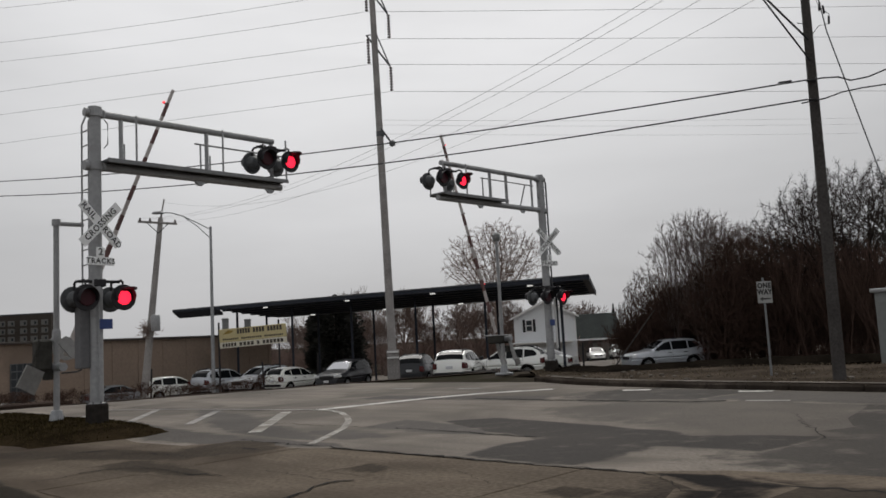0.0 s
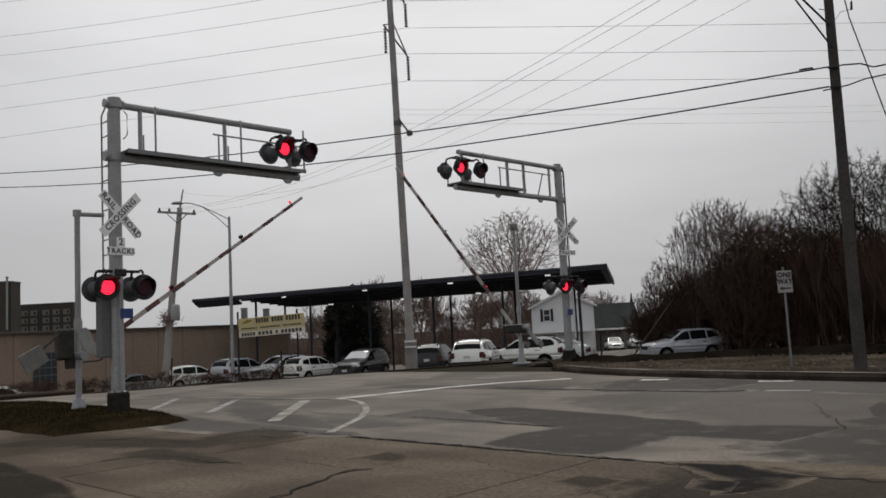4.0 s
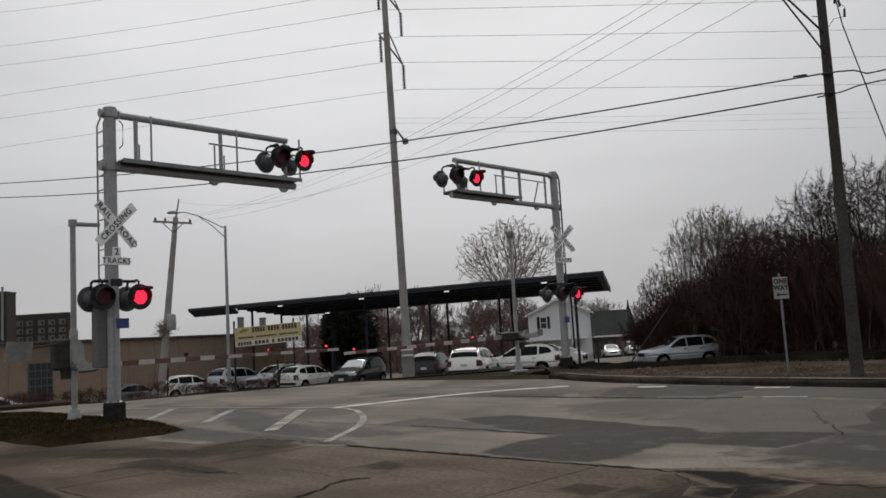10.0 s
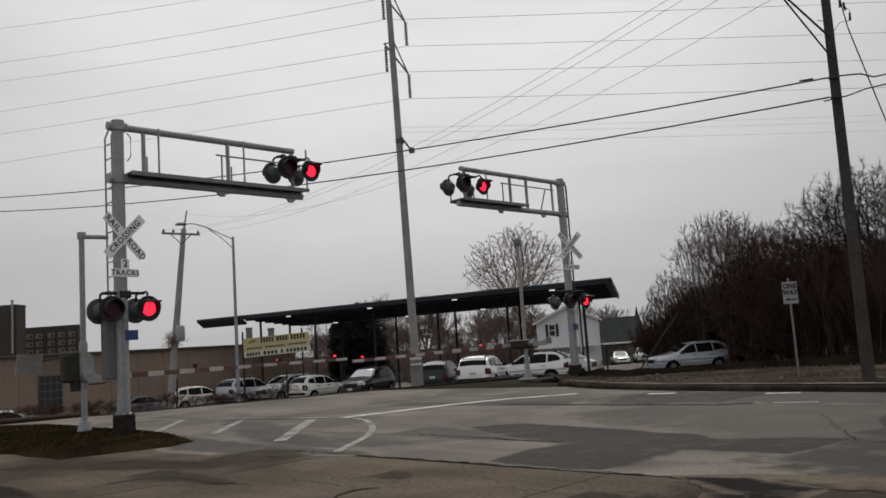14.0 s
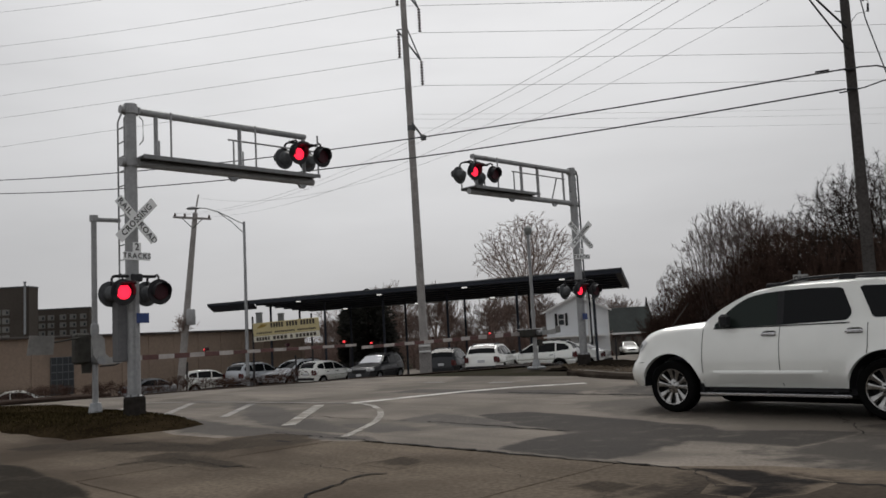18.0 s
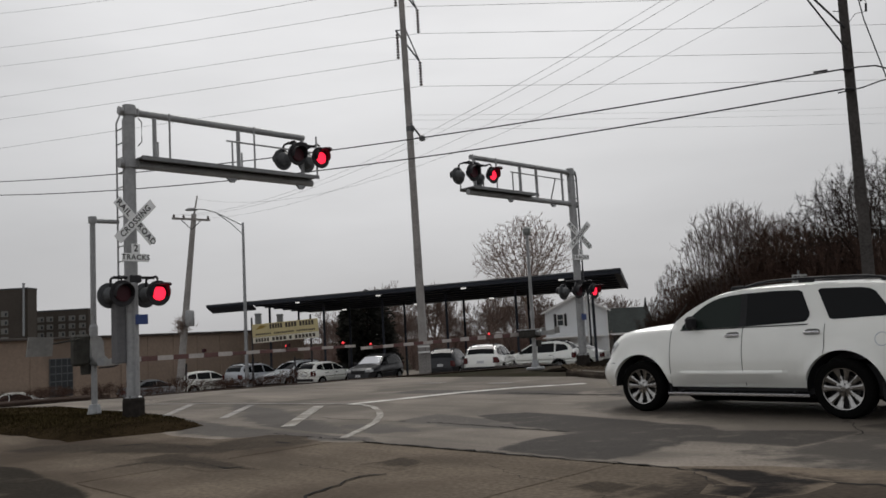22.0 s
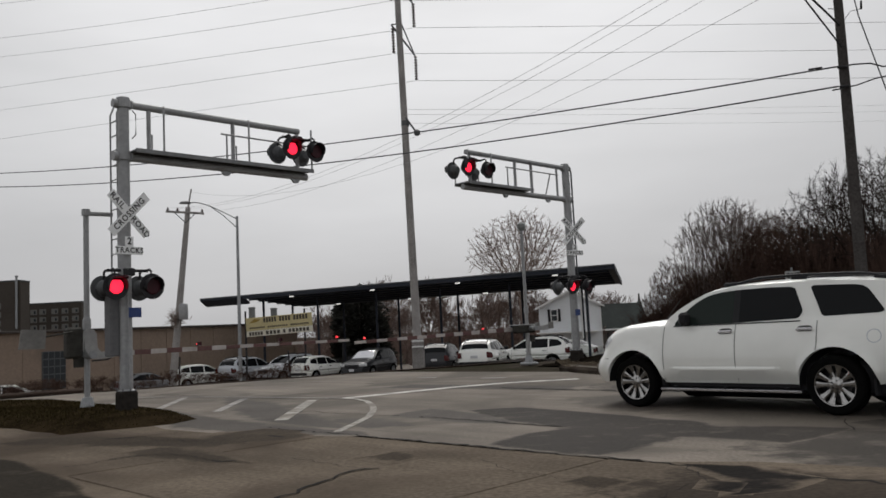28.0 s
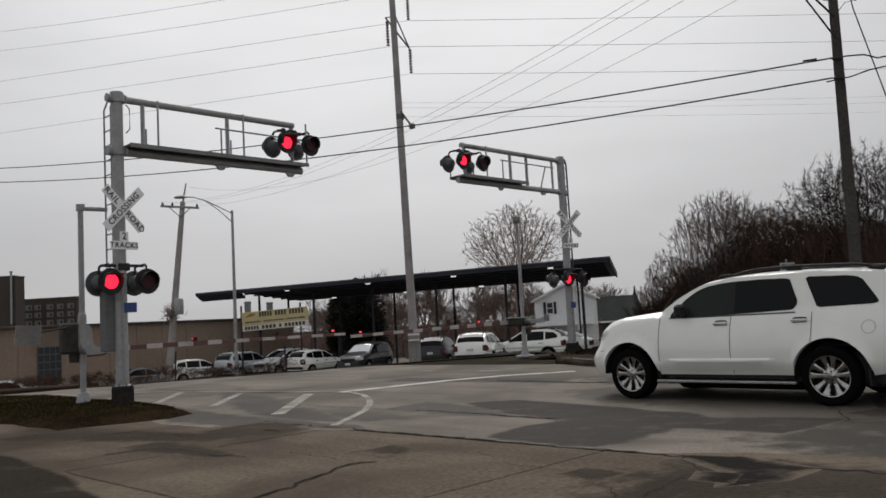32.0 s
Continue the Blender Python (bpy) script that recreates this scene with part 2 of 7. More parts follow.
RED_SHEET = mat("red reflective band", (0.115, 0.050, 0.046), 0.45, vary=0.2)
LENS_LIT = glow("lit red lens", (1.0, 0.018, 0.05), 1.7)
LENS_DARK = mat("unlit red lens", (0.045, 0.010, 0.015), 0.4, vary=0.1, spec=0.2)
GATE_LIT = glow("small red lamp", (1.0, 0.04, 0.05), 1.1)
WOOD_POLE = mat("weathered pole wood", (0.31, 0.295, 0.285), 0.9, vary=0.3, coarse=1.2, fine=20, bump=0.4, spec=0.15)
WOOD_DARK = mat("creosoted pole wood", (0.072, 0.067, 0.064), 0.9, vary=0.3, coarse=1.0, fine=20, bump=0.4, spec=0.0)
CABLE = mat("black cable", (0.06, 0.06, 0.063), 0.6, vary=0.1)
WIRE = mat("thin conductor", (0.48, 0.48, 0.49), 0.5, 0.3, vary=0.1)
PORCELAIN = mat("brown insulator", (0.09, 0.07, 0.065), 0.3, vary=0.2)
RUST = mat("rusty steel", (0.10, 0.07, 0.055), 0.8, 0.3, vary=0.35, fine=20)
WHITE_CAR = mat("white car paint", (0.86, 0.87, 0.83), 0.28, vary=0.03, coarse=0.8, fine=3, bump=0.0, coat=1.0, stain=(0.66, 0.65, 0.61), stain_at=0.68)
SILVER_CAR = mat("silver car paint", (0.50, 0.53, 0.57), 0.3, 0.2, vary=0.05, bump=0.0, coat=0.6)
DARK_CAR = mat("charcoal car paint", (0.020, 0.021, 0.025), 0.35, vary=0.1, bump=0.0, coat=0.25, spec=0.3)
GREY_CAR = mat("grey car paint", (0.20, 0.21, 0.225), 0.3, 0.3, vary=0.06, bump=0.0, coat=0.6)
PLASTIC = mat("black plastic trim", (0.022, 0.022, 0.024), 0.55, vary=0.15, spec=0.15)
RUBBER = mat("tyre rubber", (0.007, 0.007, 0.007), 0.9, vary=0.2, fine=30, bump=0.2, spec=0.0)
GAP = mat("shut line", (0.09, 0.09, 0.085), 0.8, vary=0.1, spec=0.1)
ALLOY = mat("polished alloy", (0.42, 0.415, 0.405), 0.2, 1.0, vary=0.06, bump=0.0)
DISC_STEEL = mat("brake disc steel", (0.085, 0.082, 0.078), 0.5, 0.3, vary=0.2, fine=20, bump=0.0)
SIGN_DULL = mat("dulled sign face", (0.33, 0.33, 0.32), 0.5, vary=0.1, coarse=2.0)
CHROME = mat("bright metal", (0.62, 0.62, 0.63), 0.18, 0.9, vary=0.05, bump=0.0)
CAR_GLASS = dark_glass("tinted car glass", (0.007, 0.008, 0.009))
CLEAR_GLASS = dark_glass("front side glass", (0.020, 0.027, 0.024))
LAMP_GLASS = dark_glass("headlamp glass", (0.55, 0.56, 0.57), 0.08)
TAIL_RED = mat("tail lamp red", (0.075, 0.010, 0.010), 0.25, vary=0.1, bump=0.0)
PLATE = mat("number plate", (0.55, 0.56, 0.58), 0.5, vary=0.1)
BARK = mat("bare bark", (0.036, 0.029, 0.026), 0.95, vary=0.35, coarse=2, fine=12, bump=0.3, spec=0.0)
BARK_PALE = mat("pale bark", (0.24, 0.185, 0.160), 0.95, vary=0.3, coarse=2, fine=12, bump=0.3, spec=0.15)
TWIG = mat("thicket twigs", (0.072, 0.047, 0.038), 0.95, vary=0.35, coarse=1, fine=9, bump=0.0, spec=0.0)
# lighter than the thicket twigs: haze and bloom are put into this colour
FAN_BARK = mat("slender bark with haze in its tone", (0.135, 0.108, 0.100), 0.95, vary=0.3, coarse=1, fine=9, bump=0.0, spec=0.0)
NEEDLES = mat("evergreen needles", (0.050, 0.050, 0.045), 0.9, vary=0.4, coarse=1, fine=9, bump=0.0, by_island=0.3, spec=0.0)
ROOF_STEEL = mat("dark canopy steel", (0.036, 0.040, 0.052), 0.6, 0.1, vary=0.2, coarse=0.3, fine=5, spec=0.15)
FAR_TWIG = mat("far brown woods", (0.215, 0.155, 0.134), 0.95, vary=0.35, coarse=0.3, fine=3, bump=0.0, spec=0.0)
TAN_WALL = mat("tan masonry", (0.265, 0.203, 0.160), 0.9, vary=0.12, coarse=0.25, fine=6, stain=(0.175, 0.135, 0.108), stain_at=0.62, spec=0.15)
BROWN_WALL = mat("brown brick", (0.075, 0.064, 0.055), 0.9, vary=0.15, coarse=0.1, fine=2, spec=0.15)
PALE_WALL = mat("pale panel", (0.18, 0.176, 0.163), 0.85, vary=0.1, coarse=0.2, fine=3)
SIDING = mat("pale siding", (0.74, 0.76, 0.78), 0.7, vary=0.05, coarse=0.5, fine=6)
SHINGLE = mat("grey shingles", (0.085, 0.085, 0.088), 0.9, vary=0.25, coarse=0.5, fine=8, bump=0.3, spec=0.15)
TRIM_WHITE = mat("white trim", (0.72, 0.72, 0.71), 0.6, vary=0.05)
PANE = dark_glass("house pane", (0.05, 0.055, 0.06), 0.08)
BANNER = mat("yellow banner", (0.56, 0.48, 0.26), 0.7, vary=0.08, coarse=1.0, fine=5)
BANNER_PALE = mat("pale banner strip", (0.68, 0.65, 0.55), 0.7, vary=0.06)
BANNER_INK = mat("banner ink", (0.06, 0.05, 0.04), 0.7, vary=0.1)
CABINET = mat("grey cabinet paint", (0.20, 0.21, 0.205), 0.6, 0.1, vary=0.12, coarse=1.0, fine=8)
TUBE_LIGHT = glow("canopy lamp", (1.0, 0.98, 0.94), 0.6)


# ---- mesh helpers ----
class Shape:
    """Collects vertices and faces of one part."""

    def __init__(self):
        self.v, self.f = [], []

    def add(self, verts, faces, m=None):
        k = len(self.v)
        self.v += [tuple(m @ Vector(p)) if m else tuple(p) for p in verts]
        self.f += [tuple(k + i for i in f) for f in faces]
        return self

    def box(self, c, s, m=None, bevel=0.0):
        """A box with its upright edges and top chamfered by bevel."""
        x, y, z = (a / 2 for a in s)
        b = min(bevel, 0.45 * min(s))
        if b <= 0:
            vs = [(c[0] + i * x, c[1] + j * y, c[2] + k * z) for k in (-1, 1) for i, j in ((-1, -1), (1, -1), (1, 1), (-1, 1))]
            fs = [(3, 2, 1, 0), (4, 5, 6, 7)] + [(i, (i + 1) % 4, 4 + (i + 1) % 4, 4 + i) for i in range(4)]
            return self.add(vs, fs, m)
        vs = []
        for z0, inset in ((-z, b), (-z + b, 0), (z - b, 0), (z, b)):
            X, Y = x - inset, y - inset
            q = b if inset == 0 else b * 0.6
            for i, j in ((-X + q, -Y), (X - q, -Y), (X, -Y + q), (X, Y - q), (X - q, Y), (-X + q, Y), (-X, Y - q), (-X, -Y + q)):
                vs.append((c[0] + i, c[1] + j, c[2] + z0))
        fs = [tuple(range(7, -1, -1)), tuple(range(24, 32))]
        fs += [(8 * k + i, 8 * k + (i + 1) % 8, 8 * k + 8 + (i + 1) % 8, 8 * k + 8 + i) for k in range(3) for i in range(8)]
        return self.add(vs, fs, m)

    def tube(self, a, b, r0, r1=None, n=10, caps=True):
        a, b = Vector(a), Vector(b)
        r1 = r0 if r1 is None else r1
        q = (b - a).to_track_quat("Z", "Y")
        vs = []
        for p, r in ((a, r0), (b, r1)):
            for i in range(n):
                t = 2 * math.pi * i / n
                vs.append(p + q @ Vector((r * math.cos(t), r * math.sin(t), 0)))
        fs = [(i, (i + 1) % n, n + (i + 1) % n, n + i) for i in range(n)]
        if caps:
            fs += [tuple(range(n - 1, -1, -1)), tuple(range(n, 2 * n))]
        return self.add(vs, fs)

    def path(self, pts, r, n=8):
        """One unbroken round bar along a line of points."""
        pts = [Vector(p) for p in pts]
        vs = []
        for i, p in enumerate(pts):
            d = pts[min(i + 1, len(pts) - 1)] - pts[max(i - 1, 0)]
            q = d.to_track_quat("Z", "Y")
            vs += [p + q @ Vector((r * math.cos(2 * math.pi * k / n), r * math.sin(2 * math.pi * k / n), 0)) for k in range(n)]
        last = (len(pts) - 1) * n
        fs = [(i * n + k, i * n + (k + 1) % n, (i + 1) * n + (k + 1) % n, (i + 1) * n + k) for i in range(len(pts) - 1) for k in range(n)]
        return self.add(vs, fs + [tuple(range(n - 1, -1, -1)), tuple(range(last, last + n))])

    def spin(self, profile, n=24, m=None):
        """Turns a profile of (radius, height) round the z axis."""
        k = len(profile)
        vs = [(r * math.cos(2 * math.pi * i / n), r * math.sin(2 * math.pi * i / n), z) for i in range(n) for r, z in profile]
        fs = [(i * k + j, ((i + 1) % n) * k + j, ((i + 1) % n) * k + j + 1, i * k + j + 1) for i in range(n) for j in range(k - 1)]
        return self.add(vs, fs, m)

    def plate(self, outline, depth, m=None):
        """An outline in x and y, given thickness along z from 0 to depth."""
        n = len(outline)
        vs = [(x, y, 0) for x, y in outline] + [(x, y, depth) for x, y in outline]
        fs = [tuple(range(n - 1, -1, -1)), tuple(range(n, 2 * n))] + [(i, (i + 1) % n, n + (i + 1) % n, n + i) for i in range(n)]
        return self.add(vs, fs, m)

    def mesh(self, name, smooth=0.0):
        me = bpy.data.meshes.new(name)
        me.from_pydata(self.v, [], self.f)
        bm = bmesh.new()
        bm.from_mesh(me)
        bmesh.ops.recalc_face_normals(bm, faces=bm.faces)
        if smooth:
            bmesh.ops.remove_doubles(bm, verts=bm.verts, dist=1e-5)
            for f in bm.faces:
                f.smooth = True
            for e in bm.edges:
                if len(e.link_faces) == 2 and e.calc_face_angle(0) > radians(smooth):
                    e.smooth = False
        bm.to_mesh(me)
        bm.free()
        return me


def part(name, shape, material, parent=None, label="", at=None, smooth=0.0):
    me = shape if isinstance(shape, bpy.types.Mesh) else shape.mesh(name, smooth)
    if not me.materials:
        me.materials.append(material)
    ob = new(name, me)
    if parent:
        ob.parent = parent
    if at is not None:
        ob.matrix_basis = at
    if label:
        tagged(ob, label)
    return ob


def thing(name, at, label, category, group="", kind=""):
    ob = new(name)
    ob.matrix_basis = at
    return tagged(ob, label, category, group, kind)


def lettering(text, size, material, parent, at, name="lettering", space=1.0, bold=0.018):
    cu = bpy.data.curves.new(name, "FONT")
    cu.body, cu.size, cu.align_x, cu.align_y, cu.space_character = text, size, "CENTER", "CENTER", space
    cu.extrude, cu.offset, cu.resolution_u = 0.002, size * bold, 3
    tmp = bpy.data.objects.new(name, cu)
    scene.collection.objects.link(tmp)
    bpy.context.view_layer.update()
    me = bpy.data.meshes.new_from_object(tmp.evaluated_get(bpy.context.evaluated_depsgraph_get()))
    bpy.data.objects.remove(tmp)
    me.materials.clear()
    me.materials.append(material)
    ob = new(name, me)
    ob.parent = parent
    ob.matrix_basis = at
    return ob


def smooth_step(t):
    t = min(1.0, max(0.0, t))
    return t * t * (3 - 2 * t)


TRACK_SLOPE = 0.48


def lie(x, y):
    """Height of the ground: level up to the tracks, then falling to the car lot."""
    s = (y - (30.5 + TRACK_SLOPE * x)) * 0.9
    side = 0.7071 * (x + y) - 25.6
    first = max(smooth_step(s / 14), smooth_step(side / 6) * smooth_step((x - 1) / 6))
    low_left = 0.5 * first * smooth_step((-x - 13) / 9)
    return -low_left - 0.95 * first - 0.45 * smooth_step((s - 10) / 18) - 1.0 * smooth_step((s - 30) / 35)


def along(r, c):
    """A place by its distance along the road and across it."""
    return ((c - r) * 0.7071, (c + r) * 0.7071)


# ---- ground, road and markings ----
def spaced(stops):
    out = []
    for (a, step), (b, _) in zip(stops, stops[1:]):
        n = max(1, round((b - a) / step))
        out += [a + (b - a) * i / n for i in range(n)]
    return out + [stops[-1][0]]


def ground():
    xs = spaced([(-3000, 900), (-300, 60), (-60, 4), (60, 60), (300, 900), (3000, 0)])
    ys = spaced([(-400, 120), (-40, 10), (20, 2), (110, 40), (300, 900), (3000, 0)])
    sh = Shape()
    sh.v = [(x, y, lie(x, y) - 0.03) for y in ys for x in xs]
    k = len(xs)
    sh.f = [(j * k + i, j * k + i + 1, (j + 1) * k + i + 1, (j + 1) * k + i) for j in range(len(ys) - 1) for i in range(k - 1)]
    tagged(part("ground", sh, EARTH, smooth=60), "brown winter ground with patchy dead grass", "ground", kind="structure")


def band(sh, rs, cs, lift):
    k = len(cs)
    vs = []
    for r in rs:
        for c in cs:
            x, y = along(r, c)
            vs.append((x, y, lie(x, y) + lift))
    sh.add(vs, [(j * k + i, j * k + i + 1, (j + 1) * k + i + 1, (j + 1) * k + i) for j in range(len(rs) - 1) for i in range(k - 1)])
    return sh


def ragged(outline, step=0.25, size=0.07):
    """An outline with uneven edges."""
    out = []
    for (ax, ay), (bx, by) in zip(outline, outline[1:] + outline[:1]):
        n = max(1, int(math.hypot(bx - ax, by - ay) / step))
        for i in range(n):
            out.append((ax + (bx - ax) * i / n + random.uniform(-size, size), ay + (by - ay) * i / n + random.uniform(-size, size)))
    return out


def strip(sh, pts, width, lift=0.0, jag=0.0):
    """A flat strip of that width along a line on the ground."""
    vs = []
    for i, (x, y) in enumerate(pts):
        a, b = pts[max(0, i - 1)], pts[min(len(pts) - 1, i + 1)]
        dx, dy = b[0] - a[0], b[1] - a[1]
        d = math.hypot(dx, dy) or 1
        w = width / 2 * (1 + random.uniform(-jag, jag))
        for s in (-1, 1):
            px, py = x - s * dy / d * w, y + s * dx / d * w
            vs.append((px, py, lie(px, py) + lift))
    return sh.add(vs, [(2 * i, 2 * i + 1, 2 * i + 3, 2 * i + 2) for i in range(len(pts) - 1)])


def wander(pts, step=0.12, size=0.03):
    out = []
    for (ax, ay), (bx, by) in zip(pts, pts[1:]):
        n = max(1, int(math.hypot(bx - ax, by - ay) / step))
        for i in range(n):
            out.append((ax + (bx - ax) * i / n + random.gauss(0, size), ay + (by - ay) * i / n + random.gauss(0, size)))
    return out + [pts[-1]]


def soft_patch(name, outline, material, owner, label, lift=0.006, fade=0.28):
    """A flat patch whose wear falls from one at its heart to nothing at its margin."""
    pts = []
    for (ax, ay), (bx, by) in zip(outline, outline[1:] + outline[:1]):
        k = max(1, int(math.hypot(bx - ax, by - ay) / 0.3))
        pts += [(ax + (bx - ax) * i / k, ay + (by - ay) * i / k) for i in range(k)]
    n = len(pts)
    area = sum(a[0] * b[1] - b[0] * a[1] for a, b in zip(pts, pts[1:] + pts[:1]))
    turn = 1 if area > 0 else -1
    outer = []
    for i, (x, y) in enumerate(pts):
        a, b = pts[i - 1], pts[(i + 1) % n]
        dx, dy = b[0] - a[0], b[1] - a[1]
        d = math.hypot(dx, dy) or 1
        outer.append((x + turn * dy / d * fade, y - turn * dx / d * fade))
    sh = Shape()
    sh.v = [(x, y, lift) for x, y in pts] + [(x, y, max(0.0006, lift * 0.25) if lift < 0.005 else lift - 0.0022) for x, y in outer]
    sh.f = [tuple(range(n))] + [(i, (i + 1) % n, n + (i + 1) % n, n + i) for i in range(n)]
    me = sh.mesh(name)
    me.attributes.new("wear", "FLOAT", "POINT").data.foreach_set("value", [1.0] * n + [0.0] * n)
    return part(name, me, material, owner, label)


def roads():
    rs = [-110 + 10 * i for i in range(11)] + [i * 1.5 for i in range(0, 60)]
    road = part("road", band(Shape(), rs, [7.24, 10, 13, 16, 18.6, 19.6], 0.0), ASPHALT, smooth=60)
    tagged(road, "worn grey asphalt road with cracks and patches", "road", kind="structure")
    lot = Shape()
    for j in range(28):
        for i in range(40):
            q = []
            for a, b in ((0, 0), (1, 0), (1, 1), (0, 1)):
                x = -42 + 2.2 * (i + a)
                y = 43.5 + TRACK_SLOPE * x * 0.8 + 2.0 * (j + b)
                q.append((x, y, lie(x, y) + 0.005))
            lot.add(q, [(0, 1, 2, 3)])
    tagged(part("car_park", lot, ASPHALT, smooth=60), "grey asphalt car park below the tracks", "car park", kind="structure")

    soft_patch("asphalt_patch", [(0.31, 14.3), (1.1, 14.4), (2.04, 13.05), (3.2, 11.18), (3.26, 10.62), (4.2, 10.25), (4.6, 9.96), (3.58, 9.15), (2.98, 9.96), (2.64, 10.03), (1.52, 8.96), (1.15, 9.3), (0.5, 10.07), (0.82, 10.66), (1.4, 11.18), (1.45, 11.6), (0.85, 12.65)], PATCH, road, "dark brown repaired asphalt patch", 0.0049, 0.2)
    soft_patch("asphalt_stain", [(-6.2, 17.5), (-4.9, 15.7), (-3.4, 13.9), (-2.3, 12.65), (-1.75, 12.1), (-2.5, 12.35), (-3.6, 13.2), (-4.5, 14.0), (-4.9, 14.6)], STAIN, road, "dark stained asphalt", fade=0.35)
    soft_patch("asphalt_stain", [(-4.67, 15.14), (-2.86, 13.32), (-1.73, 12.28), (-1.25, 11.68), (-1.95, 12.12), (-3.13, 12.94), (-4.45, 14.09)], STAIN, road, "dark stained asphalt", 0.0055, 0.25)
    soft_patch("asphalt_stain", [(-1.5, 21.4), (2.2, 18.0), (2.6, 18.5), (-1.1, 21.9)], STAIN, road, "dark stained asphalt", 0.004, 0.5)
    soft_patch("asphalt_stain", [(-0.9, 14.2), (0.6, 12.3), (0.9, 12.8), (-0.4, 14.8)], STAIN, road, "dark stained asphalt", 0.004, 0.45)
    # lens falloff painted into the right of the road, over some grime
    soft_patch("asphalt_stain", [(3.6, 8.6), (5.2, 9.6), (6.0, 11.5), (7.5, 13.5), (10.5, 10.5), (14, 5), (8.0, 2.6), (5.6, 5.0)], ASPHALT_GRIME_FALLOFF, road, "grimy asphalt with lens falloff painted in", 0.003, 1.4)
    soft_patch("asphalt_stain", [(-5.46, 20.3), (-3.99, 17.95), (-2.54, 14.44), (-1.62, 12.58), (-2.35, 13.34), (-3.57, 15.12)], STAIN, road, "dark stained asphalt", 0.0031, 0.4)
    soft_patch("asphalt_stain", [(-1.99, 14.0), (-1.3, 13.68), (-0.69, 12.61), (-1.2, 12.54)], STAIN, road, "dark stained asphalt", 0.0043, 0.3)
    # the same falloff and grime painted along the kerb side
    soft_patch("asphalt_stain", [(3.6, 17.6), (6.0, 14.2), (8.2, 11.0), (12.0, 7.0), (17.0, 5.0), (14.0, 9.5), (9.4, 13.2), (6.4, 17.4), (4.6, 19.2)], ASPHALT_GRIME_FALLOFF, road, "grimy asphalt with lens falloff painted in", 0.0022, 1.5)
    # painted dimming of the lane where the suv stops
    soft_patch("asphalt_stain", [(2.6, 15.2), (4.4, 16.2), (6.0, 14.4), (7.4, 12.2), (6.2, 10.4), (5.0, 10.8), (4.2, 11.6), (3.0, 13.4)], ASPHALT_FALLOFF, road, "asphalt dulled by painted lens falloff", 0.0027, 1.1)
    soft_patch("asphalt_stain", [(5.6, 15.8), (8.2, 12.2), (9.4, 13.2), (6.9, 16.5)], STAIN, road, "dark stained asphalt", 0.004, 0.8)
    for pts, w in (
        ([(1.07, 19.3), (2.42, 17.75), (3.88, 16.35), (4.8, 15.4), (5.45, 15.2)], 0.14),
        ([(-0.56, 13.71), (0.17, 12.93), (1.45, 11.45)], 0.05),
        ([(5.52, 12.61), (4.97, 10.89), (4.7, 9.95), (4.54, 9.69), (4.85, 9.45)], 0.014),
        ([(-2.96, 13.25), (-2.4, 12.64), (-1.7, 11.95), (-0.76, 11.0), (-0.02, 10.25), (0.62, 9.6), (1.43, 8.8), (2.02, 8.18), (2.49, 7.71), (2.89, 7.3), (3.41, 6.78), (5.5, 4.7)], 0.045),
        ([(-2.91, 15.85), (-1.99, 14.91), (-0.93, 14.04)], 0.03),
        ([(-6.5, 28.3), (-4.4, 25.5), (-2.2, 23.2)], 0.03),
        ([(-9.5, 24.6), (-6.2, 21.2), (-3.5, 18.9)], 0.025),
    ):
        part("road_crack", strip(Shape(), wander(pts), w, 0.008, 0.6), TAR, road, "dark open crack")
    soft_patch("pothole_fill", [(2.2, 8.03), (2.57, 7.76), (2.72, 7.4), (2.92, 7.12), (2.55, 6.84), (2.19, 6.62), (2.45, 7.14), (2.38, 7.6)], mat("broken pothole", (0.120, 0.097, 0.074), **CONCRETE_LOOK, worn=(0.012, 0.010, 0.009)), road, "dark broken pothole", 0.0088, 0.2)
    soft_patch("pothole_fill", [(2.21, 7.13), (2.35, 7.06), (2.16, 6.72), (2.1, 6.88)], bpy.data.materials["broken pothole"], road, "dark broken pothole", 0.0096, 0.2)

    # paint
    for pts, w, m in (
        ([(-2.4, 18.42), (-1.28, 19.25), (0.03, 20.2), (1.45, 20.81), (3.16, 20.95)], 0.34, LINE),
        ([(-2.48, 18.42), (-2.12, 18.1), (-1.8, 17.34), (-1.58, 16.32), (-1.47, 15.36), (-1.44, 14.16), (-1.56, 13.14), (-1.71, 12.14)], 0.125, LINE_MID),
        ([(-2.95, 14.25), (-3.1, 18.4)], 0.24, LINE_MID),
        ([(-4.72, 16.58), (-4.97, 19.9)], 0.18, LINE_OLD),
        ([(-6.34, 17.8), (-6.85, 21.3)], 0.18, LINE_OLD),
        ([(-8.1, 19.02), (-8.52, 22.55)], 0.18, LINE_OLD),
        ([(-8.77, 22.45), (-6.93, 21.6), (-5.11, 20.4), (-3.65, 19.35), (-2.4, 18.42)], 0.12, LINE_OLD),
        ([(-1.04, 25.02), (-0.45, 24.66)], 0.3, LINE_OLD), ([(0.84, 23.29), (1.45, 22.9)], 0.3, LINE_OLD),
        ([(4.5, 19.2), (5.06, 18.87)], 0.28, LINE), ([(6.4, 17.1), (6.96, 16.7)], 0.28, LINE), ([(5.73, 15.0), (6.35, 14.55)], 0.18, LINE_OLD),
    ):
        part("road_marking", strip(Shape(), pts, w, 0.010), m, road)

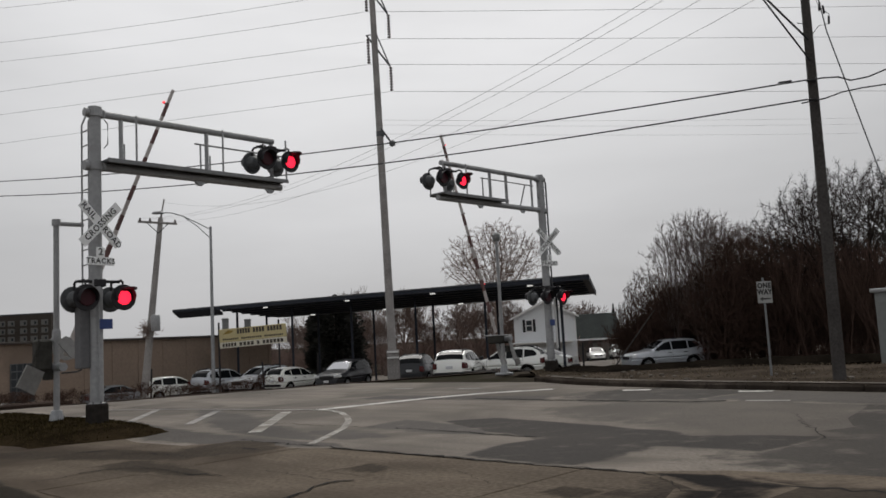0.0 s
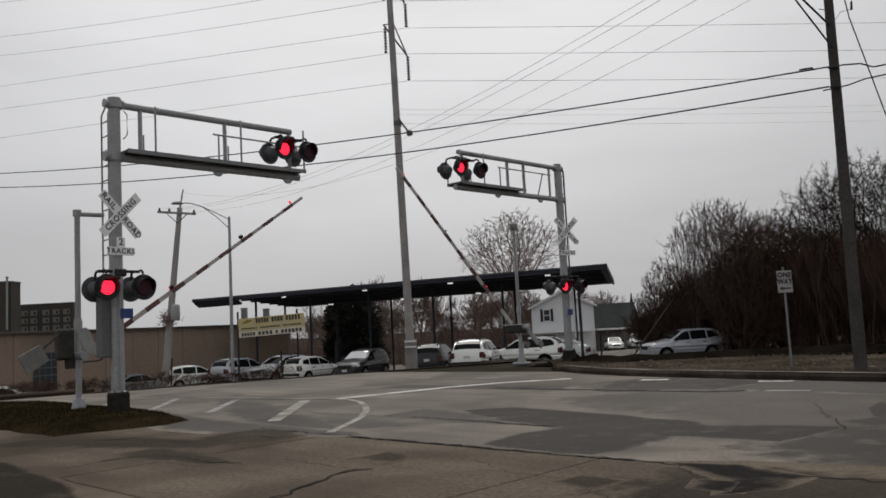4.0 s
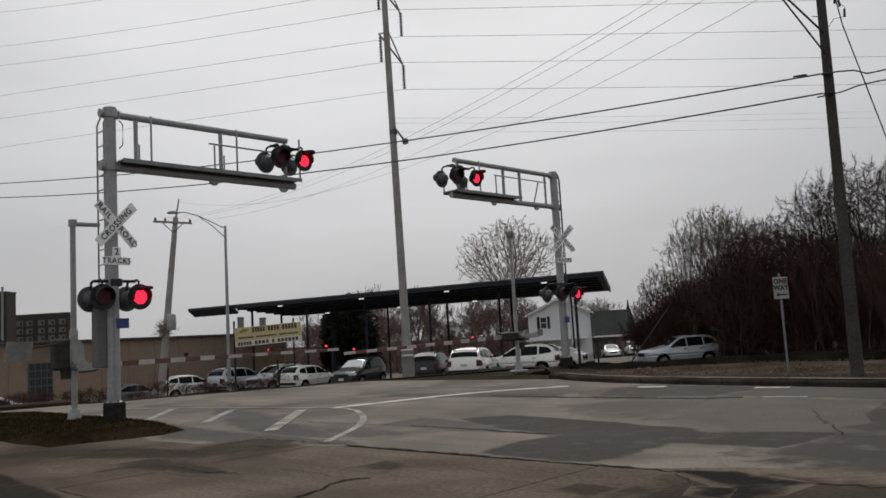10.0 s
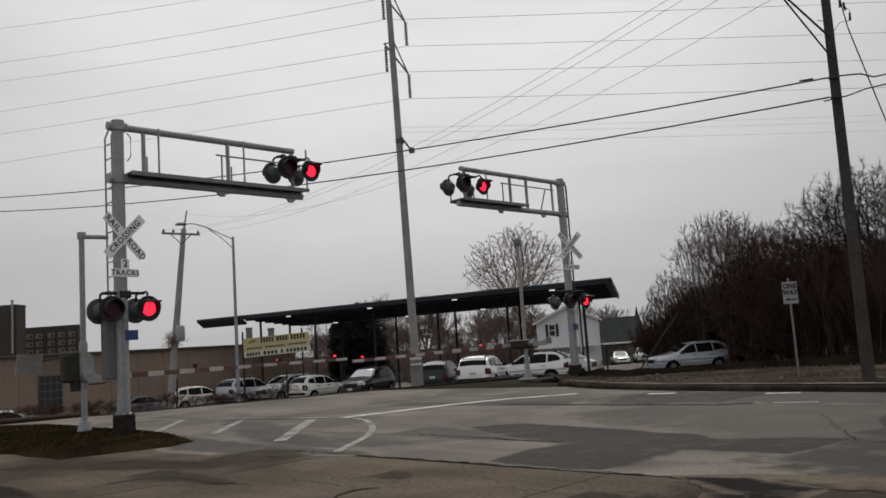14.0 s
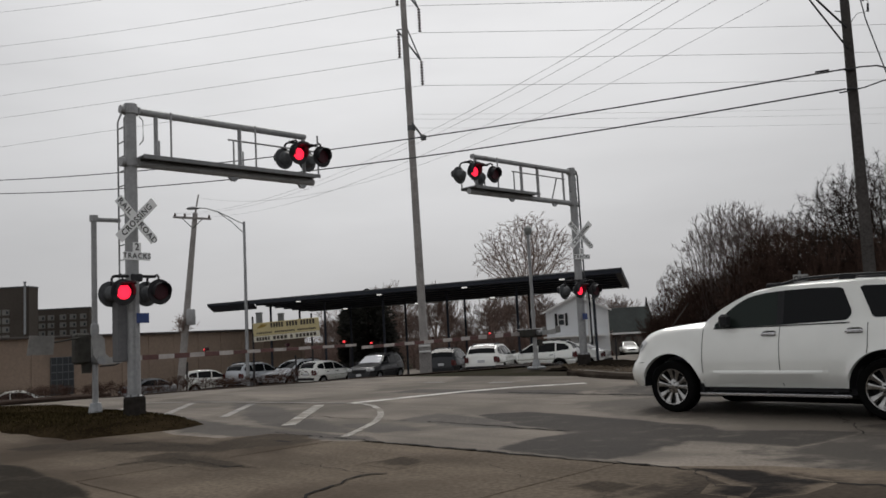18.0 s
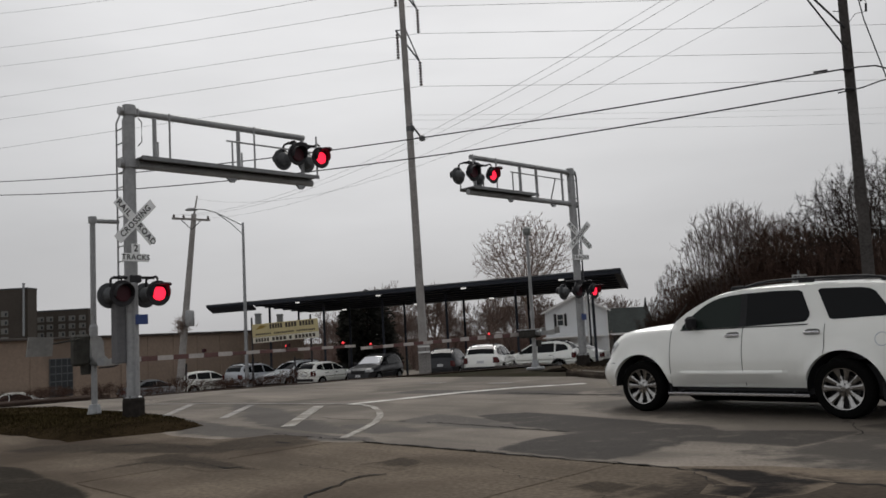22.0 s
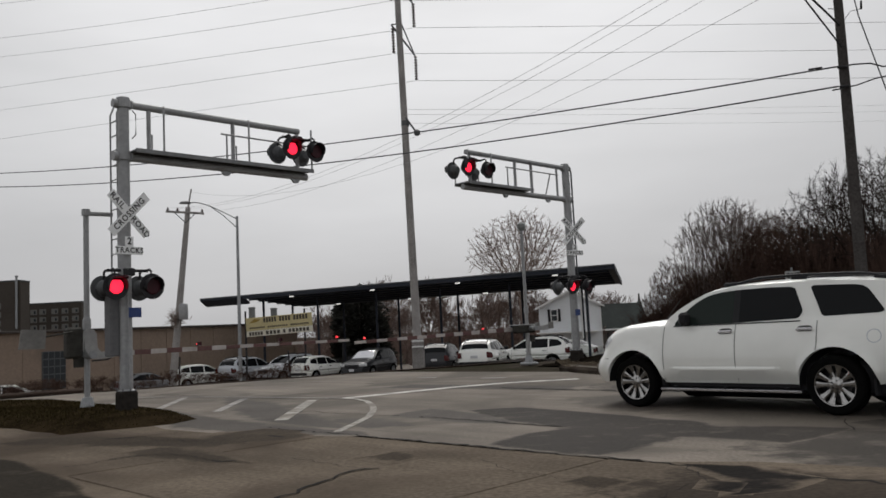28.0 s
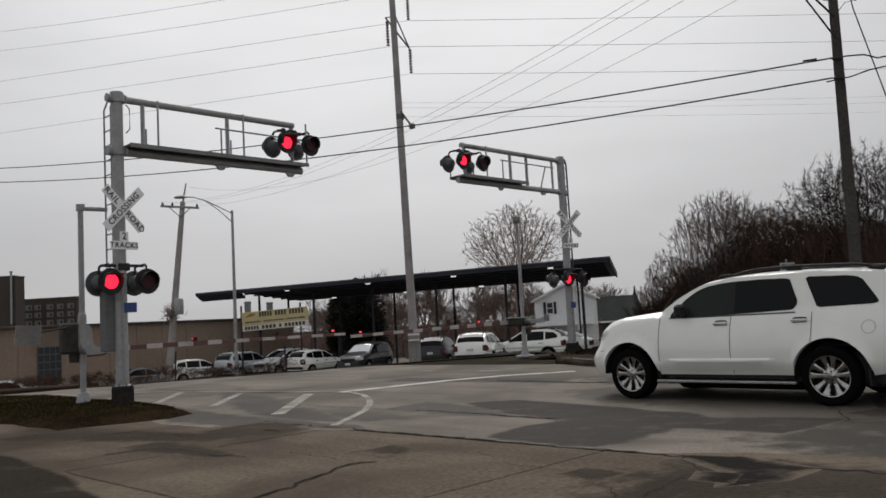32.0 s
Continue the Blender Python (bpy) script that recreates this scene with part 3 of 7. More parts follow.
    # rails flush in the crossing, on ballast beyond it
    for k, off in enumerate((33.5, 38.0)):
        bed = Shape()
        strip(bed, [(x, off + TRACK_SLOPE * x) for x in [-60 + 3 * i for i in range(44)] if x < -15 or x > 1], 2.8, 0.02)
        rail_bed = tagged(part("railway_track" if k == 0 else "railway_track", bed, BALLAST), "rusty railway track on grey ballast", "railway track", "two tracks", "structure")
        for side in (-0.72, 0.72):
            rail = Shape()
            for a in range(44):
                x0, x1 = -60 + 3 * a, -57 + 3 * a
                p = [(x, off + TRACK_SLOPE * x + side * 1.11) for x in (x0, x1)]
                on_road = -15 < x0 < 1
                q = [Vector((x, y, lie(x, y) + (0.0 if on_road else 0.10))) for x, y in p]
                rail.tube(q[0], q[1], 0.035 if on_road else 0.07, n=6)
            part("rail", rail, RUST, rail_bed)
        tie = Shape().box((0, 0, 0), (0.22, 2.5, 0.12), bevel=0.015).mesh("sleeper")
        for a in range(60):
            x = 2.2 + 0.62 * a
            y = off + TRACK_SLOPE * x
            part("sleeper", tie, WOOD_DARK, rail_bed, at=pose(x, y, lie(x, y) + 0.03, 0, 0, 25.6))


def verge():
    # raised verge beyond the far kerb, with its kerb stones
    line = [(3.5, 26.2), (3.35, 25.2), (3.5, 24.2), (3.75, 23.2), (4.0, 22.4), (4.45, 21.4), (4.9, 20.5), (6.23, 18.4), (7.36, 16.75), (8.21, 15.5), (9.6, 13.7), (12.5, 10.4), (18, 4.6)]
    top = Shape()
    far = [(3.7, 30.0), (4.0, 30.6), (4.4, 31.2), (5, 31.4), (5.8, 31.2), (7, 30.2), (8, 29.2), (9.5, 27.6), (11, 26), (12.6, 24.3), (14.5, 22.3), (18.5, 18), (27, 9)]
    n = 9
    vs = []
    for (ax, ay), (bx, by) in zip(line, far):
        for i in range(n):
            t = i / (n - 1)
            x, y = ax + (bx - ax) * t, ay + (by - ay) * t
            vs.append((x, y, lie(x, y) + 0.12 * (1 - smooth_step((t - 0.8) * 5)) + 0.02 * noise.noise((x, y, 0))))
    top.add(vs, [(j * n + i, j * n + i + 1, (j + 1) * n + i + 1, (j + 1) * n + i) for j in range(len(line) - 1) for i in range(n - 1)])
    v = tagged(part("verge", top, LITTER, smooth=60), "raised verge of dead grass and gravel", "verge", kind="structure")
    for (ax, ay), (bx, by) in zip(line, line[1:]):
        length = math.hypot(bx - ax, by - ay)
        k = max(1, round(length / 1.2))
        turn = math.degrees(math.atan2(by - ay, bx - ax))
        for i in range(k):
            t = (i + 0.5) / k
            sh = Shape().box((0, 0, 0.02), (length / k - 0.006, 0.2, 0.22), bevel=0.04)
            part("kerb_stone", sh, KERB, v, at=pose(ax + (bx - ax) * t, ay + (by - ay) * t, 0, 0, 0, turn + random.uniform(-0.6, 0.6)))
    # a strip paler than the stones, laid just behind them
    lip = Shape()
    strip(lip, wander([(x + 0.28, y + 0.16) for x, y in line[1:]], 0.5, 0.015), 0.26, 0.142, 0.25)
    part("kerb_top", lip, KERB_TOP, v, "pale strip along the kerb")
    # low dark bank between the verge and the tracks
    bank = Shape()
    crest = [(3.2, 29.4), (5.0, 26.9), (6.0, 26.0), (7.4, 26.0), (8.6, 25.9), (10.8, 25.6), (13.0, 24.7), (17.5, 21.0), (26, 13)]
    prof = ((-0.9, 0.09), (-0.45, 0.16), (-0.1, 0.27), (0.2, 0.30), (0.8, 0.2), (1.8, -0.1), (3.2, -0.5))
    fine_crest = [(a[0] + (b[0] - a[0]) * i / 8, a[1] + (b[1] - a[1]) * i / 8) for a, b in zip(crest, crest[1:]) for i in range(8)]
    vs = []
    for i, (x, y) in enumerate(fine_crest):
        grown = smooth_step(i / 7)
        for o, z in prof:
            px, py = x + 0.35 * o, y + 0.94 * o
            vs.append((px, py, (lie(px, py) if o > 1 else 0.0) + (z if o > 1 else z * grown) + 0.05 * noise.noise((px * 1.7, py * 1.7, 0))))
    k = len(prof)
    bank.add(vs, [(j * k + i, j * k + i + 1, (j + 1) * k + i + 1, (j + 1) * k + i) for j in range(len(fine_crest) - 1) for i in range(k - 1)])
    tagged(part("bank", bank, BANK, smooth=60), "low near-black bank behind the verge", "bank", kind="structure")

    straw = Shape()
    rng = random.Random(17)
    for k in range(9000):
        i = rng.randrange(len(line) - 2)
        f, t = rng.random(), rng.random() ** 0.8 * 0.85 + 0.06
        ex, ey = (line[i][j] * (1 - f) + line[i + 1][j] * f for j in (0, 1))
        gx, gy = (far[i][j] * (1 - f) + far[i + 1][j] * f for j in (0, 1))
        x, y = ex + (gx - ex) * t, ey + (gy - ey) * t
        if noise.noise((x * 0.9, y * 0.9, 3)) < -0.12:
            continue
        z = lie(x, y) + 0.12 * (1 - smooth_step((t - 0.8) * 5)) + 0.02 * noise.noise((x, y, 0))
        a, h, b = rng.random() * 6.28, rng.uniform(0.02, 0.075), rng.uniform(0.008, 0.02)
        dx, dy, lean = math.cos(a) * b, math.sin(a) * b, rng.uniform(-0.07, 0.07)
        straw.add([(x - dx, y - dy, z - 0.01), (x + dx, y + dy, z - 0.01), (x + lean, y - lean, z + h)], [(0, 1, 2)])
    tagged(part("dead_grass", straw, STRAW), "dead straw-coloured grass on the verge", "grass", kind="stuff")
    for k in range(26):
        f, i = rng.random(), rng.randrange(1, 8)
        x, y = (line[i][j] * (1 - f) + line[i + 1][j] * f for j in (0, 1))
        x, y = x + rng.uniform(0.5, 2.6), y + rng.uniform(0.4, 2.2)
        r = rng.uniform(0.025, 0.07)
        part("verge_stone", Shape().box((0, 0, r * 0.4), (2 * r, 1.5 * r, r), bevel=r * 0.3), KERB_TOP, v, at=pose(x, y, lie(x, y) + 0.11, 0, 0, rng.uniform(0, 180)))

    # grass island round the first signal
    rim = [(-13.5, 23.6), (-11.36, 22.73), (-9.39, 20.75), (-7.92, 18.93), (-6.22, 17.39), (-5.43, 16.41), (-4.74, 15.27), (-4.95, 14.5), (-5.72, 14.05), (-6.47, 13.68), (-7.3, 14.4), (-8.34, 15.43), (-10.5, 17.6), (-14.5, 21.4)]
    cx, cy = -8.2, 18.0
    cap = Shape()
    edge = ragged(rim, 0.4, 0.08)
    m = len(edge)
    for t, z in ((1.0, 0.004), (0.93, 0.06), (0.75, 0.11), (0.4, 0.14)):
        cap.v += [(cx + (x - cx) * t, cy + (y - cy) * t, z) for x, y in edge]
    cap.v.append((cx, cy, 0.15))
    cap.f = [(k * m + i, k * m + (i + 1) % m, (k + 1) * m + (i + 1) % m, (k + 1) * m + i) for k in range(3) for i in range(m)]
    cap.f += [(3 * m + i, 3 * m + (i + 1) % m, 4 * m) for i in range(m)]
    tagged(part("grass_island", cap, SOIL, smooth=60), "dark muddy island of winter grass", "grass island", kind="structure")
    blades = Shape()
    rng = random.Random(5)
    for blade in range(16000):
        a = rng.random() * 2 * math.pi
        k = rng.randrange(m)
        t = math.sqrt(rng.random()) * 0.97
        f = rng.random()
        ex, ey = (edge[k][i] * f + edge[(k + 1) % m][i] * (1 - f) for i in (0, 1))
        x, y = cx + (ex - cx) * t, cy + (ey - cy) * t
        z = 0.145 * (1 - t ** 4)
        h, b = rng.uniform(0.02, 0.06), rng.uniform(0.01, 0.02)
        dx, dy = math.cos(a) * b, math.sin(a) * b
        lean = rng.uniform(-0.05, 0.05)
        blades.add([(x - dx, y - dy, z - 0.01), (x + dx, y + dy, z - 0.01), (x + lean, y - lean, z + h)], [(0, 1, 2)])
    tagged(part("grass", blades, GRASS), "short flattened winter grass", "grass", kind="stuff")

    wet = soft_patch("mud_patch", [(-6.6, 11.4), (-5.75, 10.7), (-4.85, 9.7), (-4.1, 8.8), (-3.2, 7.4), (-2.8, 5.0), (-9, 5.0), (-12, 13)], mat("wet soil", (0.120, 0.097, 0.074), **CONCRETE_LOOK, worn=(0.022, 0.018, 0.013)), None, "", 0.0088, 0.14)
    tagged(wet, "dark strip of wet soil beside the concrete", "mud", kind="structure")


def apron():
    base = Shape().add([(-26, -14, -0.012), (12, -30, -0.012), (24, -13.8, -0.012), (-20, 30.2, -0.012)], [(0, 1, 2, 3)])
    yard = tagged(part("driveway", base, TAR), "cracked concrete driveway slabs", "driveway", kind="structure")
    slab_l, slab_w = 4.6, 3.7
    mesh = Shape().box((0, 0, -0.1), (slab_l - 0.02, slab_w - 0.02, 0.2), bevel=0.012).mesh("slab")
    for j in range(5):
        for i in range(11):
            r, c = -18 + slab_l * (i + 0.5) + (1.3 if j % 2 else 0), 7.2 - slab_w * (j + 0.5)
            x, y = along(r, c)
            part("slab", mesh, CONCRETE, yard, at=pose(x, y, 0.003 + random.uniform(-0.001, 0.001), random.uniform(-0.02, 0.02), random.uniform(-0.02, 0.02), 135))
    # lens falloff painted over the right-hand slabs, along with grime
    soft_patch("stain", [(2.0, 7.4), (3.2, 6.6), (5.0, 4.8), (7.4, 2.6), (6.0, 1.0), (3.0, 2.4), (1.6, 4.0), (1.2, 5.8)], CONCRETE_GRIME_FALLOFF, yard, "broad patch of grime and painted lens falloff", 0.0059, 1.0)
    for n, (outline, fade) in enumerate((
        ([(-6.6, 13.2), (-5.0, 12.75), (-3.9, 12.1), (-3.0, 11.55), (-3.3, 11.35), (-4.2, 11.7), (-5.4, 12.3), (-6.8, 12.8)], 0.35),
        ([(-3.55, 11.74), (-3.42, 12.6), (-2.99, 12.98), (-2.4, 12.5), (-2.38, 11.82), (-2.93, 11.48)], 0.4),
        ([(-4.2, 11.0), (-3.4, 10.3), (-3.2, 10.5), (-4.0, 11.3)], 0.3),
        ([(-3.6, 10.6), (-2.8, 9.7), (-2.6, 9.75), (-2.75, 9.95), (-3.4, 10.7)], 0.18),
        ([(-1.0, 9.6), (-0.6, 9.2), (-0.5, 9.35), (-0.8, 9.7)], 0.25),
        ([(1.0, 7.5), (1.25, 7.2), (1.4, 7.35), (1.15, 7.6)], 0.2),
    )):
        soft_patch("stain", outline, CONCRETE_WORN, yard, "dark stain", 0.0064 + 0.0003 * n, fade)
    for pts, w in (
        ([(-1.9, 6.6), (-1.51, 7.61), (-1.32, 8.02), (-1.17, 8.49), (-0.97, 8.76), (-0.8, 8.71)], 0.035),
        ([(-6.44, 11.96), (-5.97, 12.0), (-5.5, 12.2), (-5.2, 12.67), (-4.88, 12.72), (-4.48, 13.08), (-4.25, 13.46)], 0.016),
        ([(-5.28, 12.60), (-5.05, 12.68), (-4.85, 12.72)], 0.05),
        ([(-4.67, 9.91), (-4.42, 10.1), (-4.18, 10.53), (-3.67, 10.7), (-3.05, 10.07), (-2.73, 9.75), (-2.57, 9.77), (-2.3, 9.48)], 0.012),
        ([(-4.28, 10.4), (-4.12, 10.56), (-3.95, 10.6)], 0.03),
        ([(-2.85, 9.86), (-2.7, 9.74), (-2.58, 9.77)], 0.04),
        ([(-1.91, 9.73), (-1.67, 9.48), (-1.23, 9.02), (-0.9, 8.73)], 0.012),
        ([(-4.56, 12.34), (-3.92, 12.01), (-3.64, 11.78), (-3.06, 11.37), (-2.88, 11.57)], 0.014),
        ([(-4.0, 12.05), (-3.86, 11.97)], 0.04),
        ([(-2.69, 12.08), (-2.43, 11.84)], 0.05),
        ([(1.4, 6.3), (1.75, 6.9), (2.1, 7.2), (2.2, 8.0)], 0.008),
        ([(0.3, 9.0), (0.5, 8.2), (1.1, 7.5), (1.2, 6.4)], 0.006),
    ):
        part("slab_crack", strip(Shape(), wander(pts), w, 0.012, 0.6), TAR, yard, "dark crack in the concrete")


ground()
roads()
verge()
apron()


# ---- railway signals ----
FLASHERS = []
GUARD = mat("dull ladder guard", (0.15, 0.15, 0.155), 0.7, 0.1, vary=0.15, spec=0.2)
KICK = mat("dull kick plate", (0.20, 0.205, 0.21), 0.6, 0.2, vary=0.15)
LADDER_DARK = mat("dark ladder steel", (0.06, 0.062, 0.066), 0.6, 0.2, vary=0.15)


def disc_at(c, axis_turn):
    """Puts a shape turned about z onto a vertical face; its z axis then points along local -y, turned by degrees."""
    return Matrix.Translation(c) @ pose(0, 0, 0, 0, 0, axis_turn) @ pose(0, 0, 0, 90, 0, 0)


def lamp_head(owner, c, turn, phase):
    """A round black signal head with hood, lens and an added flap that hides the lit lens; phase None for one that
    faces away.
    """
    m = disc_at(c, turn)
    back = Shape()
    back.spin([(0.0, -0.20), (0.10, -0.20), (0.165, -0.12), (0.17, -0.02), (0.258, -0.012), (0.263, 0.0), (0.258, 0.012), (0.15, 0.012), (0.0, 0.012)], 28, m)
    head = part("signal_head", back, SIGNAL_BLACK if phase is not None else SIGNAL_GREY, owner, "round black flashing light head", smooth=35)
    hood = Shape()
    k = 14
    vs = []
    for i in range(k + 1):
        a = radians(-20 + 220 * i / k)
        for z, r in ((0.01, 0.19), (0.21 - 0.11 * (1 - math.sin(a)) / 2, 0.19), (0.21 - 0.11 * (1 - math.sin(a)) / 2, 0.183), (0.01, 0.183)):
            vs.append((r * math.cos(a), r * math.sin(a), z))
    fs = [(4 * i + j, 4 * i + (j + 1) % 4, 4 * i + 4 + (j + 1) % 4, 4 * i + 4 + j) for i in range(k) for j in range(4)]
    hood.add(vs, fs, m)
    part("hood", hood, SIGNAL_BLACK, head, smooth=35)
    if phase is None:
        return
    lens = Shape().spin([(0.0, 0.034), (0.09, 0.03), (0.142, 0.022), (0.150, 0.014)], 24, m)
    part("lens", lens, LENS_LIT, head, "red glass lens", smooth=50)
    # added flap, no part of such a lamp: it covers the always-lit lens
    cover = Shape().spin([(0.0, 0.006), (0.150, 0.006), (0.165, 0.0), (0.165, -0.034), (0.160, -0.034), (0.158, -0.004), (0.0, -0.004)], 24, pose(0, -0.158, 0))
    home = m @ pose(0, 0.158, 0.042)
    flap = part("shutter", cover, LENS_DARK, head, "dark red flap added to hide the lit lens", at=home)
    FLASHERS.append((flap, home, phase))


def light_pair(owner, c, gap, aim=0.0):
    """Two heads that face the traffic and two that face away, on one bar."""
    b = Shape()
    b.tube((c[0] - gap / 2 - 0.05, c[1], c[2] + 0.34), (c[0] + gap / 2 + 0.05, c[1], c[2] + 0.34), 0.032)
    for s in (-1, 1):
        for d in (-0.27, 0.28):
            b.path([(c[0] + s * gap / 2, c[1], c[2] + 0.34), (c[0] + s * gap / 2, c[1] + d * 0.7, c[2] + 0.35), (c[0] + s * gap / 2, c[1] + d * 0.95, c[2] + 0.31), (c[0] + s * gap / 2, c[1] + d * 0.95, c[2] + 0.14)], 0.026)
    b.box((c[0], c[1], c[2] + 0.31), (0.24, 0.2, 0.16), bevel=0.02)
    part("light_bar", b, SIGNAL_BLACK, owner)
    for s in (-1, 1):
        lamp_head(owner, (c[0] + s * gap / 2, c[1] - 0.30, c[2]), aim, 0 if s < 0 else 1)
        lamp_head(owner, (c[0] + s * gap / 2, c[1] + 0.32, c[2]), 180 + aim, None)


def crossbuck(owner, c, turn):
    m = disc_at(c, turn)
    for k, (angle, words) in enumerate(((-45, ((-0.36, "RAIL"), (0.36, "ROAD"))), (45, ((0.0, "CROSSING"),)))):
        blade = Shape().box((0, 0, 0.012 + 0.014 * k), (1.16, 0.205, 0.010), m @ pose(0, 0, 0, 0, 0, angle), bevel=0.004)
        b = part("crossbuck_blade", blade, SIGN_WHITE, owner, "white crossbuck blade with black letters")
        for at, w in words:
            lettering(w, 0.175, SIGN_BLACK, b, m @ pose(0, 0, 0.020 + 0.014 * k, 0, 0, angle) @ pose(at, 0, 0), space=1.12)
    plate = part("track_count_plate", Shape().box((0, -0.565, 0.012), (0.19, 0.20, 0.010), m, 0.004).box((0, -0.745, 0.012), (0.60, 0.165, 0.010), m, 0.004), SIGN_WHITE, owner, "white plate that counts the tracks")
    lettering("2", 0.20, SIGN_BLACK, plate, m @ pose(0, -0.562, 0.020))
    lettering("TRACKS", 0.15, SIGN_BLACK, plate, m @ pose(0, -0.745, 0.020), space=1.2)


def cantilever(name, base, turn, height, reach, tube_z, deck_z, lamp_z, buck_z, buck_turn, low_z, mirror, label):
    """A signal mast whose arm carries a walkway and lights over the road; the arm points along local x, traffic comes from local -y."""
    t = thing(name, pose(base[0], base[1], lie(*base), 0, 0, turn), label, "railway signal", "two crossing signals")
    s = -1 if mirror else 1
    part("foundation", Shape().spin([(0, 0.0), (0.23, 0.0), (0.225, 0.46), (0.205, 0.5), (0, 0.5)], 8), mat("stained foundation concrete", (0.032, 0.028, 0.025), 0.9, vary=0.3, fine=12, spec=0.05), t, "dark concrete foundation")
    part("mast", Shape().spin([(0, 0.48), (0.18, 0.48), (0.18, 0.51), (0.128, 0.53), (0.114, height - 0.08), (0.132, height - 0.08), (0.132, height), (0, height + 0.02)], 20), PAINTED, t, "grey aluminium mast", smooth=35)
    for k in range(8):
        a = k * math.pi / 4
        part("anchor_bolt", Shape().tube((0.185 * math.cos(a), 0.185 * math.sin(a), 0.50), (0.185 * math.cos(a), 0.185 * math.sin(a), 0.55), 0.016, n=6), GUARD, t)
    x1 = s * reach
    part("upper_arm", Shape().tube((s * -0.20, 0, tube_z), (x1 - s * 0.2, 0, tube_z), 0.075, n=14).tube((s * -0.22, 0, tube_z), (s * -0.15, 0, tube_z), 0.09, n=14), PAINTED, t, "grey aluminium tube", smooth=35)
    part("lower_arm", Shape().tube((s * -0.20, 0, deck_z), (x1, 0, deck_z), 0.085, n=14).tube((s * -0.22, 0, deck_z), (s * -0.15, 0, deck_z), 0.10, n=14), PAINTED, t, smooth=35)
    for z in (tube_z, deck_z):
        part("mast_clamp", Shape().spin([(0.13, -0.08), (0.152, -0.08), (0.152, 0.08), (0.13, 0.08)], 18, pose(0, 0, z)).box((s * 0.16, 0, z), (0.06, 0.18, 0.17), bevel=0.02), PAINTED, t)
    start = 0.14 if not mirror else reach * 0.42
    deck = Shape()
    deck.box((s * (start + reach) / 2, 0.0, deck_z + 0.115), (reach - start, 0.62, 0.05), bevel=0.01)
    part("walkway", deck, GRATE, t, "dark grated walkway")
    for y in (-0.31, 0.31):
        part("kick_plate", Shape().box((s * (start + reach) / 2, y, deck_z + 0.10), (reach - start + 0.02, 0.02, 0.09), bevel=0.004), KICK, t)
    for f in ((0.52, 0.93) if not mirror else (0.2, 0.62)):
        part("bracket", Shape().plate([(-0.16, 0), (0.16, 0), (0.05, -0.12), (-0.05, -0.12)], 0.06, pose(x1 * f, 0.03, deck_z - 0.05, 90, 0, 0)), STEEL, t)
    for f, r in ((0.12, 0.045), (0.56, 0.045), (0.945, 0.045)) if not mirror else ((0.095, 0.04), (0.36, 0.05), (0.52, 0.05), (0.93, 0.045)):
        part("post", Shape().tube((x1 * f, 0, deck_z), (x1 * f, 0, tube_z), r, n=10), PAINTED, t, smooth=35)
    for f in (0.165, 0.615, 0.995) if not mirror else (0.80, 1.0):
        part("thin_post", Shape().tube((x1 * f, -0.28, deck_z + 0.1), (x1 * f, -0.28, tube_z), 0.022, n=8), PAINTED, t)
        part("thin_post", Shape().tube((x1 * f, 0.28, deck_z + 0.1), (x1 * f, 0.28, deck_z + 0.62), 0.02, n=8), PAINTED, t)
    if mirror:
        for f in (0.235, 0.655):
            part("thin_post", Shape().tube((x1 * f, -0.28, deck_z + 0.72), (x1 * f, -0.28 if f > 0.4 else -0.05, deck_z + 0.06), 0.022, n=8), PAINTED, t)
    low, top_rail = (0.15, 0.72) if mirror else (0.46, 0.70)
    rail = Shape().tube((x1 * low, -0.28, deck_z + top_rail), (x1 * (0.67 if mirror else 1.02), -0.28, deck_z + top_rail), 0.02)
    if not mirror:
        rail.tube((x1 * (low + 0.03), -0.28, deck_z + 0.1), (x1 * (low + 0.03), -0.28, deck_z + top_rail), 0.02)
    part("handrail", rail, PAINTED, t)
    light_pair(t, (x1 * 0.935, -0.05, lamp_z), 0.68 if not mirror else 0.86, 0 if mirror else 2)
    light_pair(t, (0.04 if not mirror else 0.0, -0.03, low_z), 0.75 if not mirror else 0.88, 0 if mirror else 2)
    crossbuck(t, (0.0, -0.2, buck_z), buck_turn)
    # ladder behind the mast, with its guard
    lad = 0.24 if mirror else -0.06
    ladder = Shape()
    near_y, far_y = (0.17, 0.50) if not mirror else (0.03, -0.07)
    for y in (near_y, far_y):
        ladder.path([(lad, y, low_z + 0.3), (lad, y, tube_z - 0.15), (lad + s * 0.08, y, tube_z + 0.05)], 0.03 if mirror and y == far_y else 0.02)
    part("ladder_rail", ladder, LADDER_DARK if mirror else PAINTED, t)
    z = low_z + 0.4
    while z < tube_z - 0.2:
        part("rung", Shape().tube((lad, near_y, z), (lad, far_y, z), 0.014, n=6), LADDER_DARK if mirror else PAINTED, t)
        part("rung_brace", Shape().tube((lad, near_y, z), (s * -0.1, 0.0, z), 0.012, n=6), PAINTED, t) if int(z * 10) % 2 else None
        z += 0.31
    if mirror:
        part("ladder_guard", Shape().box((0.23, -0.13, 1.72), (0.06, 0.06, 1.66), bevel=0.01), TRIM_WHITE, t, "narrow white guard strip")
    else:
        part("ladder_guard", Shape().box((-0.21, 0.16, (low_z + 1.3) / 2), (0.20, 0.30, low_z - 1.1), bevel=0.02), GUARD, t, "flat dark grey ladder guard")
